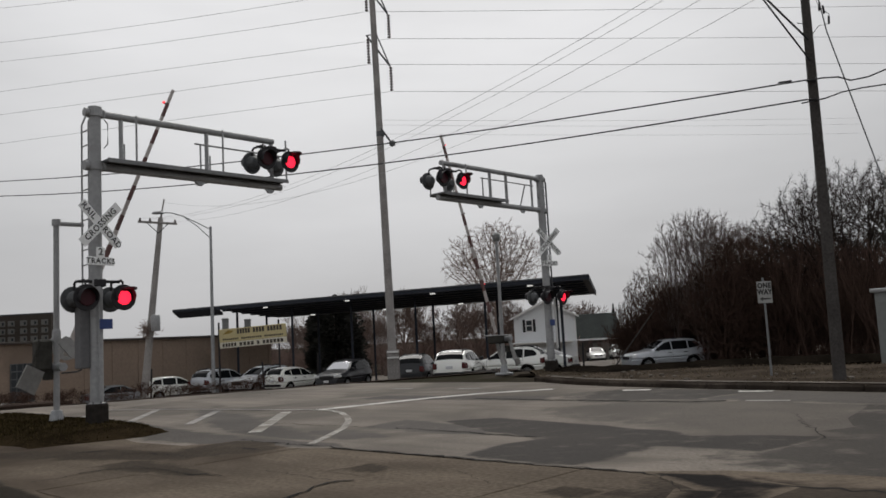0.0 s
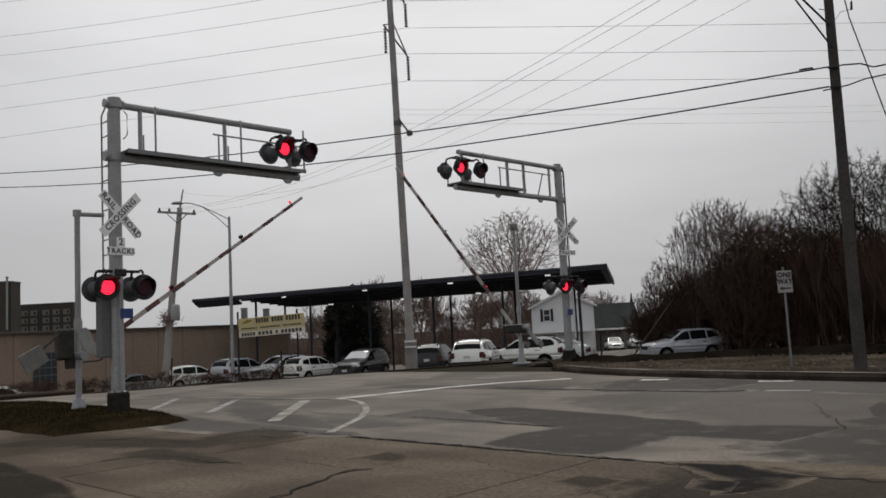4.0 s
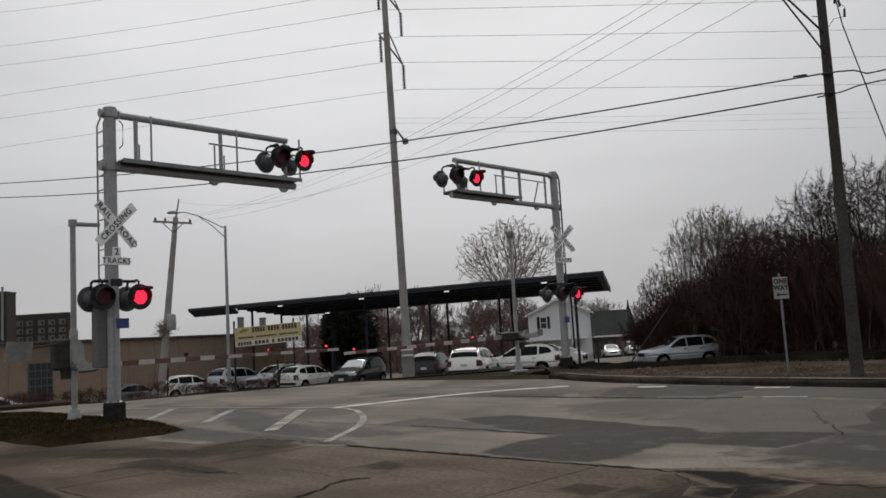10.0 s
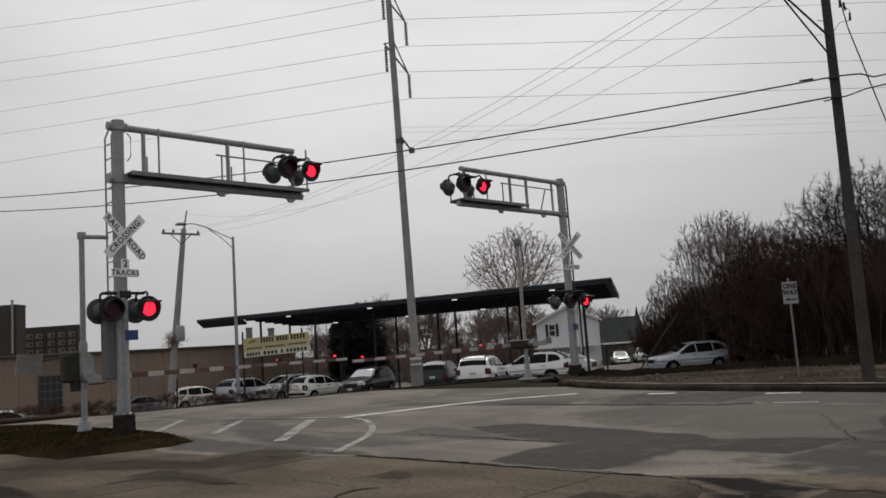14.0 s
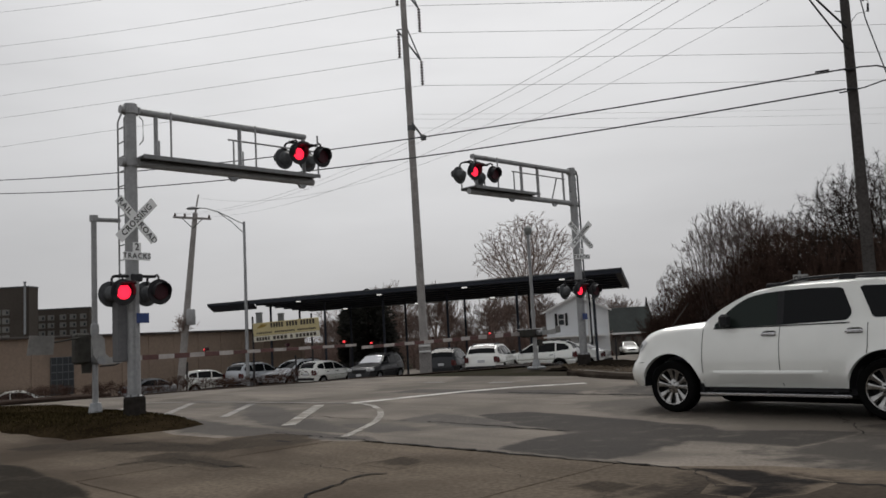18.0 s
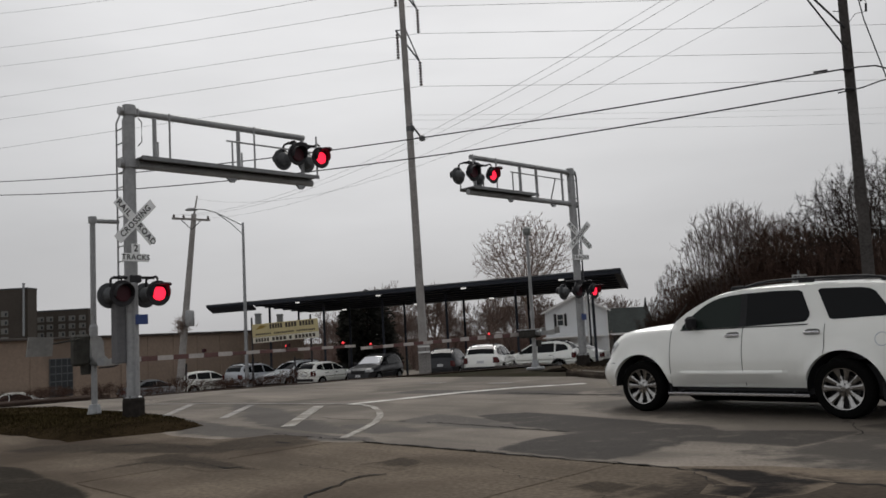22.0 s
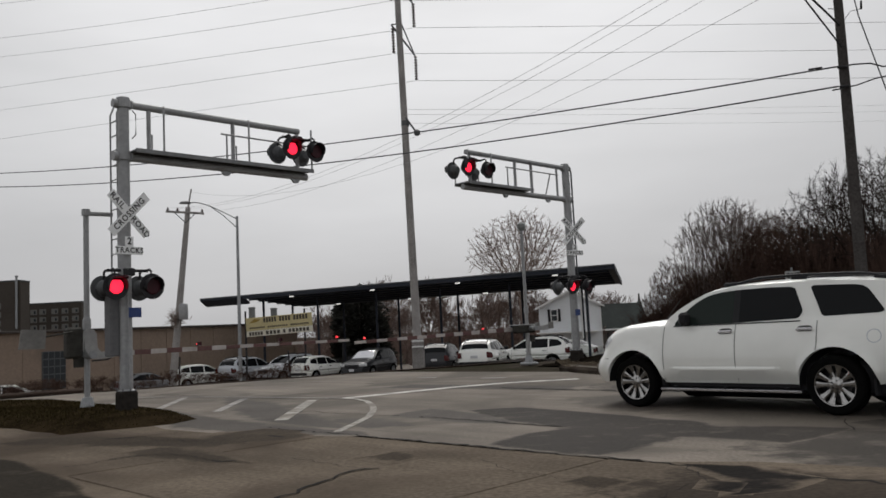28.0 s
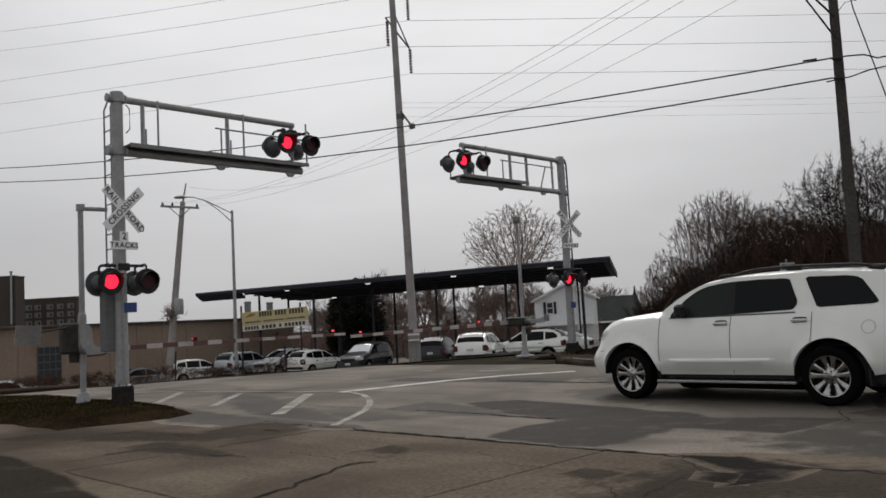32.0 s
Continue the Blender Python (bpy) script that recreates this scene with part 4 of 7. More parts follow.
    part("cable_loop", Shape().path([(s * 0.16, -0.06, tube_z - 0.12), (s * 0.24, -0.06, tube_z - 0.2), (s * 0.24, -0.06, tube_z - 0.62), (s * 0.16, -0.06, tube_z - 0.72)], 0.012), CABLE, t)
    part("notice", Shape().box((0.11 if not mirror else -0.06, -0.2, low_z - (0.52 if not mirror else 0.86)), (0.26, 0.012, 0.2), bevel=0.003), BLUE, t, "small blue notice plate")
    part("conduit", Shape().path([(-0.02, -0.16, low_z + 0.1), (-0.02, -0.16, 0.6)], 0.018), PAINTED, t)
    return t


cantilever("cantilever_signal", (-6.54, 16.70), 45, 6.52, 4.55, 6.39, 5.28, 5.86, 4.06, 9, 2.58, False, "grey cantilever crossing signal with red flashing lights")
cantilever("cantilever_signal", (4.20, 27.84), 45, 6.82, 5.1, 6.68, 5.6, 6.12, 4.5, -20, 2.62, True, "grey cantilever crossing signal behind the stop line")

GATE_ARMS, GATE_WEIGHTS, GATE_LINKS = [], [], []


def gate(base, turn, pivot_z, length, label, mast_top, left, lamps):
    t = thing("crossing_gate", pose(base[0], base[1], lie(*base), 0, 0, turn), label, "crossing gate", "two crossing gates")
    part("base_casting", Shape().box((0, 0, 0.05), (0.5, 0.5, 0.1), bevel=0.03).spin([(0, 0.1), (0.16, 0.1), (0.11, 0.35), (0, 0.36)], 12), STEEL, t, "pale cast base")
    part("post", Shape().spin([(0, 0.1), (0.062, 0.1), (0.058, mast_top), (0, mast_top + 0.02)], 14), PAINTED, t, "slim grey post", smooth=35)
    part("collar", Shape().spin([(0.06, -0.12), (0.078, -0.12), (0.088, -0.05), (0.085, 0.1), (0.068, 0.15), (0.058, 0.15)], 14, pose(0, 0, pivot_z + 0.65)), PAINTED, t)
    case = part("mechanism_box", Shape().box((-0.25 if left else 0.18, 0.10 if left else 0.0, pivot_z + (0.265 if left else -0.02)), (0.34, 0.27, 0.67) if left else (0.98, 0.30, 0.28), bevel=0.05), BOX_BROWN, t, "dark grey gate mechanism box")
    if not left:
        part("lid", Shape().box((0.18, 0.0, pivot_z + 0.135), (1.04, 0.36, 0.035), bevel=0.015), SUPPORT, case, "pale flat lid")
    part("motor_cover", Shape().spin([(0, -0.12), (0.1, -0.12), (0.11, 0.1), (0, 0.12)], 12, pose(-0.14, 0.1, pivot_z - (0.14 if left else 0.36))), BOX_BROWN, t)
    part("guard_bracket", Shape().path([(0.05, -0.12, pivot_z - 0.13), (0.35, -0.18, pivot_z - 0.12), (0.45, -0.18, pivot_z - 0.08)], 0.018), SIGNAL_BLACK, t)
    if left:
        part("top_arm", Shape().path([(0, 0, mast_top - 0.02), (0.55, -0.08, mast_top - 0.02)], 0.05).spin([(0, -0.07), (0.09, -0.07), (0.09, 0.07), (0, 0.08)], 12, pose(0, 0, mast_top)), PAINTED, t)
    else:
        part("bell", Shape().spin([(0, -0.16), (0.11, -0.16), (0.15, -0.05), (0.15, 0.08), (0.07, 0.15), (0, 0.16)], 14, pose(0, 0, mast_top + 0.05)), CABINET, t, "grey warning bell")
        part("top_arm", Shape().tube((0, 0, mast_top - 0.3), (0.45, 0.35, mast_top - 0.3), 0.02), PAINTED, t)
    if not left:
        part("pedestal", Shape().spin([(0, 0.1), (0.12, 0.1), (0.085, 0.25), (0.078, pivot_z - 0.2), (0.06, pivot_z - 0.15)], 14), SUPPORT, t, "pale cast pedestal", smooth=35)
    arm = Shape()
    g = 1.0 if left else 1.25
    arm.plate([(x, z * g) for x, z in ((0.25, -0.054), (length * 0.45, -0.050), (length * 0.46, -0.042), (length, -0.034), (length, 0.034), (length * 0.46, 0.042), (length * 0.45, 0.050), (0.25, 0.054))], 0.045, pose(0, -0.2, 0, 90, 0, 0))
    home = pose(0, 0, pivot_z)
    a = part("arm", arm, ARM_WHITE, t, "white and red striped gate arm", at=home)
    k = 17
    for i in range(k):
        if i % 2 == 0:
            continue
        x0, x1 = length * (0.08 + 0.92 * i / k), length * (0.08 + 0.92 * (i + 1) / k)
        h = 0.054 - 0.009 * (x0 / length) if x1 < 0.45 * length else 0.049 - 0.015 * (x0 / length)
        part("red_band", Shape().box(((x0 + x1) / 2, -0.2225, 0), (x1 - x0, 0.053, 2 * h * g + 0.006), bevel=0.002), RED_SHEET, a, "dark red band")
    for f, lit, phase in lamps:
        lamp = part("gate_lamp", Shape().spin([(0, -0.03), (0.024, -0.03), (0.028, 0.0), (0.024, 0.03), (0, 0.034)], 12, pose(length * f, -0.24, 0.105, 90, 0, 0)), GATE_LIT if lit else LENS_DARK, a, "small red gate lamp")
        part("lamp_stalk", Shape().box((length * f, -0.225, 0.068), (0.03, 0.04, 0.03)), SIGNAL_BLACK, lamp)
        if phase is not None:
            # added cap that covers the always-lit gate lamp between flashes
            home = pose(length * f, -0.285, 0.145)
            flap = part("lamp_shutter", Shape().box((0, 0.036, -0.036), (0.08, 0.085, 0.08), bevel=0.004), LENS_DARK, a, "dark red cap added to hide the lit lamp", at=home)
            FLASHERS.append((flap, home, phase))
    # support arms with counterweights behind the pivot
    wide = [(-0.19, 0.50), (-0.12, 0.54), (0.02, 0.53), (0.08, 0.44), (0.10, 0.14), (0.18, 0.05), (0.46, 0.03), (0.46, -0.08), (0.06, -0.10), (-0.08, -0.03), (-0.16, 0.12)]
    slim = [(-1.0, 0.02), (-0.75, -0.10), (-0.42, -0.10), (0.08, -0.09), (0.14, 0.0), (0.08, 0.09), (-0.42, 0.06), (-0.75, 0.10), (-0.95, 0.14)]
    for y in (-0.28, 0.36):
        if left:
            link = part("support_arm", Shape().plate([(x - 0.14, z - 0.22) for x, z in wide], 0.03, pose(0, y, 0, 90, 0, 0)), SUPPORT, t, "pale cast support arm", at=pose(0.14, 0, pivot_z + 0.22))
            GATE_LINKS.append((link, 0.14, pivot_z + 0.22))
        else:
            part("support_arm", Shape().plate(slim, 0.03, pose(0, y, 0, 90, 0, 0)), SUPPORT, a, "pale cast support arm")
            part("counterweight", Shape().box((-0.9, y, 0.06), (0.24, 0.07, 0.24), bevel=0.01), WEIGHT, a, "pale steel counterweight")
    part("pivot_hub", Shape().tube((0, -0.34, 0), (0, 0.42, 0), 0.09, n=14), STEEL, a)
    GATE_ARMS.append((a, pivot_z))
    if left:
        spot = (-0.42, pivot_z + 0.50)
        w = Shape().plate([(-0.27, -0.19), (0.23, -0.20), (0.26, 0.18), (-0.22, 0.21)], 0.06, pose(-0.73, -0.1, -0.13, 90, 0, 0))
        weight = part("counterweight", w, WEIGHT, t, "pale steel counterweight", at=pose(spot[0], 0, spot[1]))
        part("weight_bar", Shape().tube((0.1, -0.07, 0.0), (-0.6, -0.07, -0.1), 0.02), BOX_BROWN, weight)
        GATE_WEIGHTS.append((weight, *spot))
    return t


gate((-7.79, 17.75), 46, 1.25, 7.0, "railway gate with striped arm beside the signal mast", 4.33, True, ((0.352, True, 0), (0.68, True, 1), (0.94, True, None)))
gate((2.78, 29.82), 224, 1.30, 7.6, "railway gate with striped arm across the far lane", 4.95, False, ((0.27, True, None), (0.62, False, None), (0.95, True, None)))


# ---- poles and wires ----
def sagging(a, b, sag, n=24):
    a, b = Vector(a), Vector(b)
    return [a.lerp(b, i / n) - Vector((0, 0, sag * 4 * (i / n) * (1 - i / n))) for i in range(n + 1)]


def wire(name, a, b, sag, r, material, label, group):
    return tagged(part(name, Shape().path(sagging(a, b, sag), r, 5), material), label, "wire", group)


def insulator(owner, top, length, r=0.09):
    prof = []
    n = 9
    for i in range(n):
        z = -length * i / n
        prof += [(0.03, z), (r, z - length / n * 0.35), (r, z - length / n * 0.6), (0.03, z - length / n * 0.8)]
    part("insulator", Shape().spin(prof + [(0.0, -length)], 10, Matrix.Translation(top)), PORCELAIN, owner, "ribbed brown insulator")


def tall_pole():
    x, y = -1.57, 40.0
    z0 = lie(x, y)
    t = thing("transmission_pole", pose(x, y, z0), "tall weathered grey wood transmission pole with insulators", "utility pole")
    part("shaft", Shape().tube((0, 0, 0), (-0.27, 0, 23.0), 0.21, 0.135, 18), WOOD_POLE, t, smooth=35)
    # three sloping brackets, an insulator string at each end
    for rise in (0.0, 2.72, 5.45):
        h = rise - z0
        left, right, top = (-0.59 - 0.005 * rise, 0, 16.72 + h), (0.52, 0, 15.08 + h), (-0.18 - 0.01 * rise, 0, 17.0 + h)
        part("bracket_beam", Shape().tube(left, right, 0.045), SIGNAL_GREY, t)
        part("bracket_strut", Shape().tube(top, right, 0.035), SIGNAL_GREY, t)
        part("bracket_strut", Shape().tube(left, (-0.2, 0, 16.75 + h), 0.03), SIGNAL_GREY, t)
        insulator(t, (-0.52, 0, 16.55 + h), 1.32)
        insulator(t, (0.55, 0, 15.05 + h), 1.26)
    part("switch_arm", Shape().tube((-0.08, -0.1, 12.6), (0.42, -0.3, 11.8), 0.05).spin([(0, -0.15), (0.14, -0.1), (0.16, 0.1), (0, 0.2)], 10, pose(0.46, -0.3, 11.75)), SIGNAL_GREY, t)
    part("pole_band", Shape().spin([(0.16, 0), (0.20, 0), (0.20, 0.25), (0.16, 0.25)], 16, pose(-0.12, 0, 12.2)), SIGNAL_GREY, t)
    for k in range(5):
        a = radians(72 * k + 20)
        part("guard_board", Shape().box((0.25 * math.cos(a), 0.25 * math.sin(a), 0.85), (0.12, 0.05, 1.75), pose(0, 0, 0), bevel=0.01), WOOD_POLE, t)
    for z in (1.35, 1.62):
        part("guard_rail", Shape().box((0, -0.30, z), (0.56, 0.05, 0.08), bevel=0.01), TRIM_WHITE, t, "white guard rail board")
    for (ax, az), (lx, lz, sag), (rx, rz) in (
        ((-1.02, 13.78), (-55.5, 19.6, -0.1), (33.07, 13.81)), ((-2.09, 15.22), (-55.6, 22.7, 0.14), (33.28, 15.41)),
        ((-1.02, 16.50), (-55.6, 24.6, 0.0), (33.49, 17.02)), ((-2.12, 17.95), (-55.7, 28.6, 0.6), (33.74, 18.87)),
        ((-1.02, 19.24), (-55.8, 30.4, 0.7), (33.9, 20.2)), ((-2.12, 20.67), (-55.9, 33.8, 0.6), (34.0, 22.0))):
        wire("conductor", (ax, y, az), (lx, 75.0, lz), sag, 0.0115, WIRE, "thin grey high-voltage conductor", "high-voltage lines")
        wire("conductor", (ax, y, az), (rx, 45.0, rz), 0.05, 0.0115, WIRE, "thin grey high-voltage conductor", "high-voltage lines")
    for az, (bx, bz) in ((12.35, (33.67, 16.27)), (12.1, (33.5, 15.8)), (11.65, (33.5, 15.1))):
        wire("branch_wire", (-1.68, y, az), (bx, 60.0, bz), 0.1, 0.0065, WIRE, "faint thin wire leaving the pole", "branch wires")


# cable points drawn in towards the eye with the near pole, to fit the view
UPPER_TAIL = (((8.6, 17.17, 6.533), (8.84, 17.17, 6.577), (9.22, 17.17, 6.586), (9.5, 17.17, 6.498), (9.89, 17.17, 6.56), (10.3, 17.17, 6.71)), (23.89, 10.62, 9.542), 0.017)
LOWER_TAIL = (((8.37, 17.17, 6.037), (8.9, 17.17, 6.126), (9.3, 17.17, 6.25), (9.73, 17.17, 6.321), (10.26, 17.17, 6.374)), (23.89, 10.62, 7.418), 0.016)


def near_pole():
    # pole and wire ends scaled about the eye to fit the camera's view
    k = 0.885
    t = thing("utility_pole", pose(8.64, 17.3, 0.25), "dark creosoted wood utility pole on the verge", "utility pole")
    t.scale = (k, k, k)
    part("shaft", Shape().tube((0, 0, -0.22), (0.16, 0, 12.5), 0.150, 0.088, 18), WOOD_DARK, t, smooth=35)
    part("brace", Shape().tube((0.05, -0.1, 8.15), (-1.6, -0.2, 9.95), 0.026), SIGNAL_BLACK, t)
    part("brace", Shape().tube((0.05, -0.1, 7.6), (-1.5, -0.2, 9.95), 0.022), SIGNAL_BLACK, t)
    part("bracket_arm", Shape().tube((0.1, -0.1, 10.0), (-3.2, -0.3, 10.3), 0.04), SIGNAL_BLACK, t)
    for z in (7.1, 6.62):
        part("cable_clamp", Shape().box((-0.02, -0.15, z), (0.22, 0.08, 0.06), bevel=0.015), SIGNAL_BLACK, t)
    for z in (2.5, 3.3, 4.1, 4.9, 7.9, 8.6):
        part("step_bolt", Shape().tube((0, 0, z), (0.17 if int(z * 10) % 2 else -0.17, -0.06, z), 0.010, n=6), SIGNAL_BLACK, t)
    part("splice", Shape().tube((-0.80, -0.08, 7.10), (-0.48, -0.10, 7.13), 0.022).tube((-0.62, -0.1, 7.07), (-0.42, -0.12, 7.09), 0.014), SIGNAL_BLACK, t)
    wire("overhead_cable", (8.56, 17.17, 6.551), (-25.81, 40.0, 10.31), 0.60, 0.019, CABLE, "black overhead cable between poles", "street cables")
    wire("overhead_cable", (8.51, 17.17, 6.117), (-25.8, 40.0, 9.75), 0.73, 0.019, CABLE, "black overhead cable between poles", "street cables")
    for pts, far, r in (UPPER_TAIL, LOWER_TAIL):
        line = [Vector(p) for p in pts]
        line += sagging(line[-1], far, 0.25, 10)[1:]
        tagged(part("overhead_cable", Shape().path(line, r, 6), CABLE), "black overhead cable between poles", "wire", "street cables")
    for x, z, tilt in ((0.42, 8.9, 30), (0.54, 8.82, -20), (0.63, 8.55, 15)):
        part("cutout_fuse", Shape().tube((x, -0.05, z), (x + 0.06 * math.sin(radians(tilt)), -0.05, z + 0.2), 0.03, 0.025, 8), SIGNAL_BLACK, t, "small dark fuse cutout")
    part("jumper_wire", Shape().path([(0.1, -0.1, 8.2), (0.35, -0.08, 8.5), (0.6, -0.05, 8.55), (0.66, -0.05, 8.8), (0.42, -0.05, 9.0), (0.3, -0.05, 9.4)], 0.008, 5), CABLE, t)
    wire("service_drop", (9.13, 17.26, 7.657), (11.09, 17.26, 0.161), 0.0, 0.014, CABLE, "thin black guy wire", "street cables")
    wire("service_drop", (9.13, 17.26, 7.657), (8.85, 17.26, 9.542), 0.0, 0.014, CABLE, "thin black guy wire", "street cables")


def left_pole():
    x, y = -16.86, 50.0
    z0 = lie(x, y)
    t = thing("utility_pole", pose(x, y, z0), "leaning grey wood utility pole with crossarm and transformer", "utility pole")
    h = 9.6 - z0
    part("shaft", Shape().tube((0, 0, 0), (1.20, 0, h + 0.05), 0.24, 0.15, 16), WOOD_POLE, t, smooth=35)
    part("crossarm", Shape().box((0, 0, 0), (2.35, 0.1, 0.13), pose(1.06, -0.18, h - 0.28, 0, 6, 0), bevel=0.01), WOOD_POLE, t)
    for s in (-1, 1):
        part("arm_brace", Shape().tube((1.06 + s * 0.62, -0.2, h - 0.33 - s * 0.065), (1.09, -0.17, h - 0.92), 0.025), SIGNAL_GREY, t)
    for dx in (-1.05, -0.45, 1.05):
        part("pin_insulator", Shape().spin([(0, 0), (0.05, 0), (0.08, 0.08), (0.04, 0.2), (0, 0.22)], 10, pose(1.06 + dx, -0.18, h - 0.23 - dx * 0.105)), PORCELAIN, t)
    part("pole_top_pin", Shape().tube((1.18, 0, h - 0.1), (1.42, 0, h + 1.18), 0.06, 0.04), WOOD_POLE, t)
    part("transformer", Shape().spin([(0, 0), (0.24, 0), (0.27, 0.05), (0.27, 0.85), (0.22, 0.95), (0, 1.0)], 16, pose(0.88, -0.28, 4.35)), PAINTED, t, "pale pole transformer can", smooth=35)
    rng = random.Random(9)
    clump = Shape()
    for i in range(260):
        p = Vector((rng.gauss(0.36, 0.2), rng.gauss(-0.1, 0.16), rng.gauss(4.4, 0.2)))
        q = p + Vector((rng.gauss(0, 0.16), rng.gauss(0, 0.16), rng.gauss(0, 0.16)))
        clump.tube(p, q, 0.025, 0.01, 3)
    part("vine_clump", clump, BARK_PALE, t, "dry vine clump round the pole")
    for (ax, az), (bx, bz), sag in (((-16.9, 9.69), (7.4, 11.0), 2.55), ((-16.28, 9.59), (8.4, 11.39), 2.6), ((-14.69, 9.36), (10.3, 12.09), 2.72), ((-15.46, 10.59), (11.0, 12.55), 3.89)):
        a, b = Vector((ax, 50.0, az)), Vector((bx, 15.0, bz))
        wire("distribution_wire", a, b + (b - a) * 0.3, sag, 0.0060, WIRE, "thin distribution wire to the leaning pole", "distribution wires")


def street_lamp():
    x, y = -12.7, 50.0
    z0 = lie(x, y)
    t = thing("street_lamp", pose(x, y, z0), "grey metal street lamp with curved truss arm", "street lamp")
    h = 8.95 - z0
    part("post", Shape().tube((0, 0, 0), (0.03, 0, h), 0.12, 0.075, 14), STEEL, t, smooth=35)
    pts = [(0.0, 0, h - 0.15), (-0.9, 0, h + 0.35), (-1.6, 0, h + 0.72), (-2.3, 0, h + 0.96), (-2.9, 0, h + 1.02)]
    part("upper_arm", Shape().path(pts, 0.035), STEEL, t)
    part("lower_arm", Shape().path([(0.0, 0, h - 0.7), (-0.8, 0, h + 0.1), (-1.55, 0, h + 0.66)], 0.03), STEEL, t)
    part("lamp_housing", Shape().spin([(0, -0.08), (0.18, -0.06), (0.22, 0.0), (0.15, 0.08), (0, 0.1)], 16, pose(-3.1, 0, h + 1.0) @ Matrix.Diagonal((1.9, 0.9, 1.1, 1))), STEEL, t, "flat grey lamp housing", smooth=60)


def one_way_sign():
    x, y = 8.2, 19.68
    t = thing("one_way_sign", pose(x, y, lie(x, y) + 0.1, 0, 0, 12), "white one way sign on a slim steel post", "road sign")
    part("post", Shape().box((0, 0, 1.15), (0.05, 0.03, 2.42), bevel=0.005), KICK, t, "dull steel post")
    p = part("sign_plate", Shape().box((0, -0.03, 2.01), (0.40, 0.008, 0.52), bevel=0.003), SIGN_DULL, t, "white sign plate")
    up = pose(0, 0, 0, 90, 0, 0)
    lettering("ONE", 0.165, SIGN_BLACK, p, pose(0, -0.036, 2.165) @ up, space=1.12, bold=0.05)
    lettering("WAY", 0.165, SIGN_BLACK, p, pose(0, -0.036, 2.01) @ up, space=1.06, bold=0.05)
    part("arrow", Shape().plate([(-0.17, 0), (-0.07, 0.06), (-0.07, 0.02), (0.17, 0.02), (0.17, -0.02), (-0.07, -0.02), (-0.07, -0.06)], 0.004, pose(0, -0.034, 1.85) @ up @ Matrix.Diagonal((0.88, 0.88, 1, 1))), SIGN_BLACK, p, "black arrow")


def cabinet():
    t = thing("equipment_cabinet", pose(14.55, 22.7, lie(14.55, 22.7), 0, 0, -40), "grey metal railway equipment cabinet on the verge", "cabinet")
    part("body", Shape().box((0, 0, 1.05), (3.2, 1.9, 2.1), bevel=0.02), CABINET, t)
    part("roof", Shape().box((0, 0, 2.15), (3.4, 2.1, 0.12), bevel=0.03), PAINTED, t, "pale cabinet roof")
    part("door", Shape().box((0.2, -0.97, 1.02), (0.95, 0.05, 1.85), bevel=0.01), CABINET, t)
    part("vent", Shape().box((1.1, -0.965, 1.65), (0.4, 0.04, 0.3), bevel=0.01), SIGNAL_GREY, t)


tall_pole()
near_pole()
left_pole()
street_lamp()
one_way_sign()
cabinet()


# ---- vehicles ----
MIRROR_GLASS = mat("mirroring windscreen glass", (0.62, 0.63, 0.65), 0.08, 1.0, vary=0.05, bump=0.0)
PALE_CAR = mat("pale silver car paint", (0.60, 0.63, 0.67), 0.3, 0.2, vary=0.05, bump=0.0, coat=0.6)
def profile(points):
    xs, zs = [p[0] for p in points], [p[1] for p in points]
    return lambda x: float(np.interp(x, xs, zs))


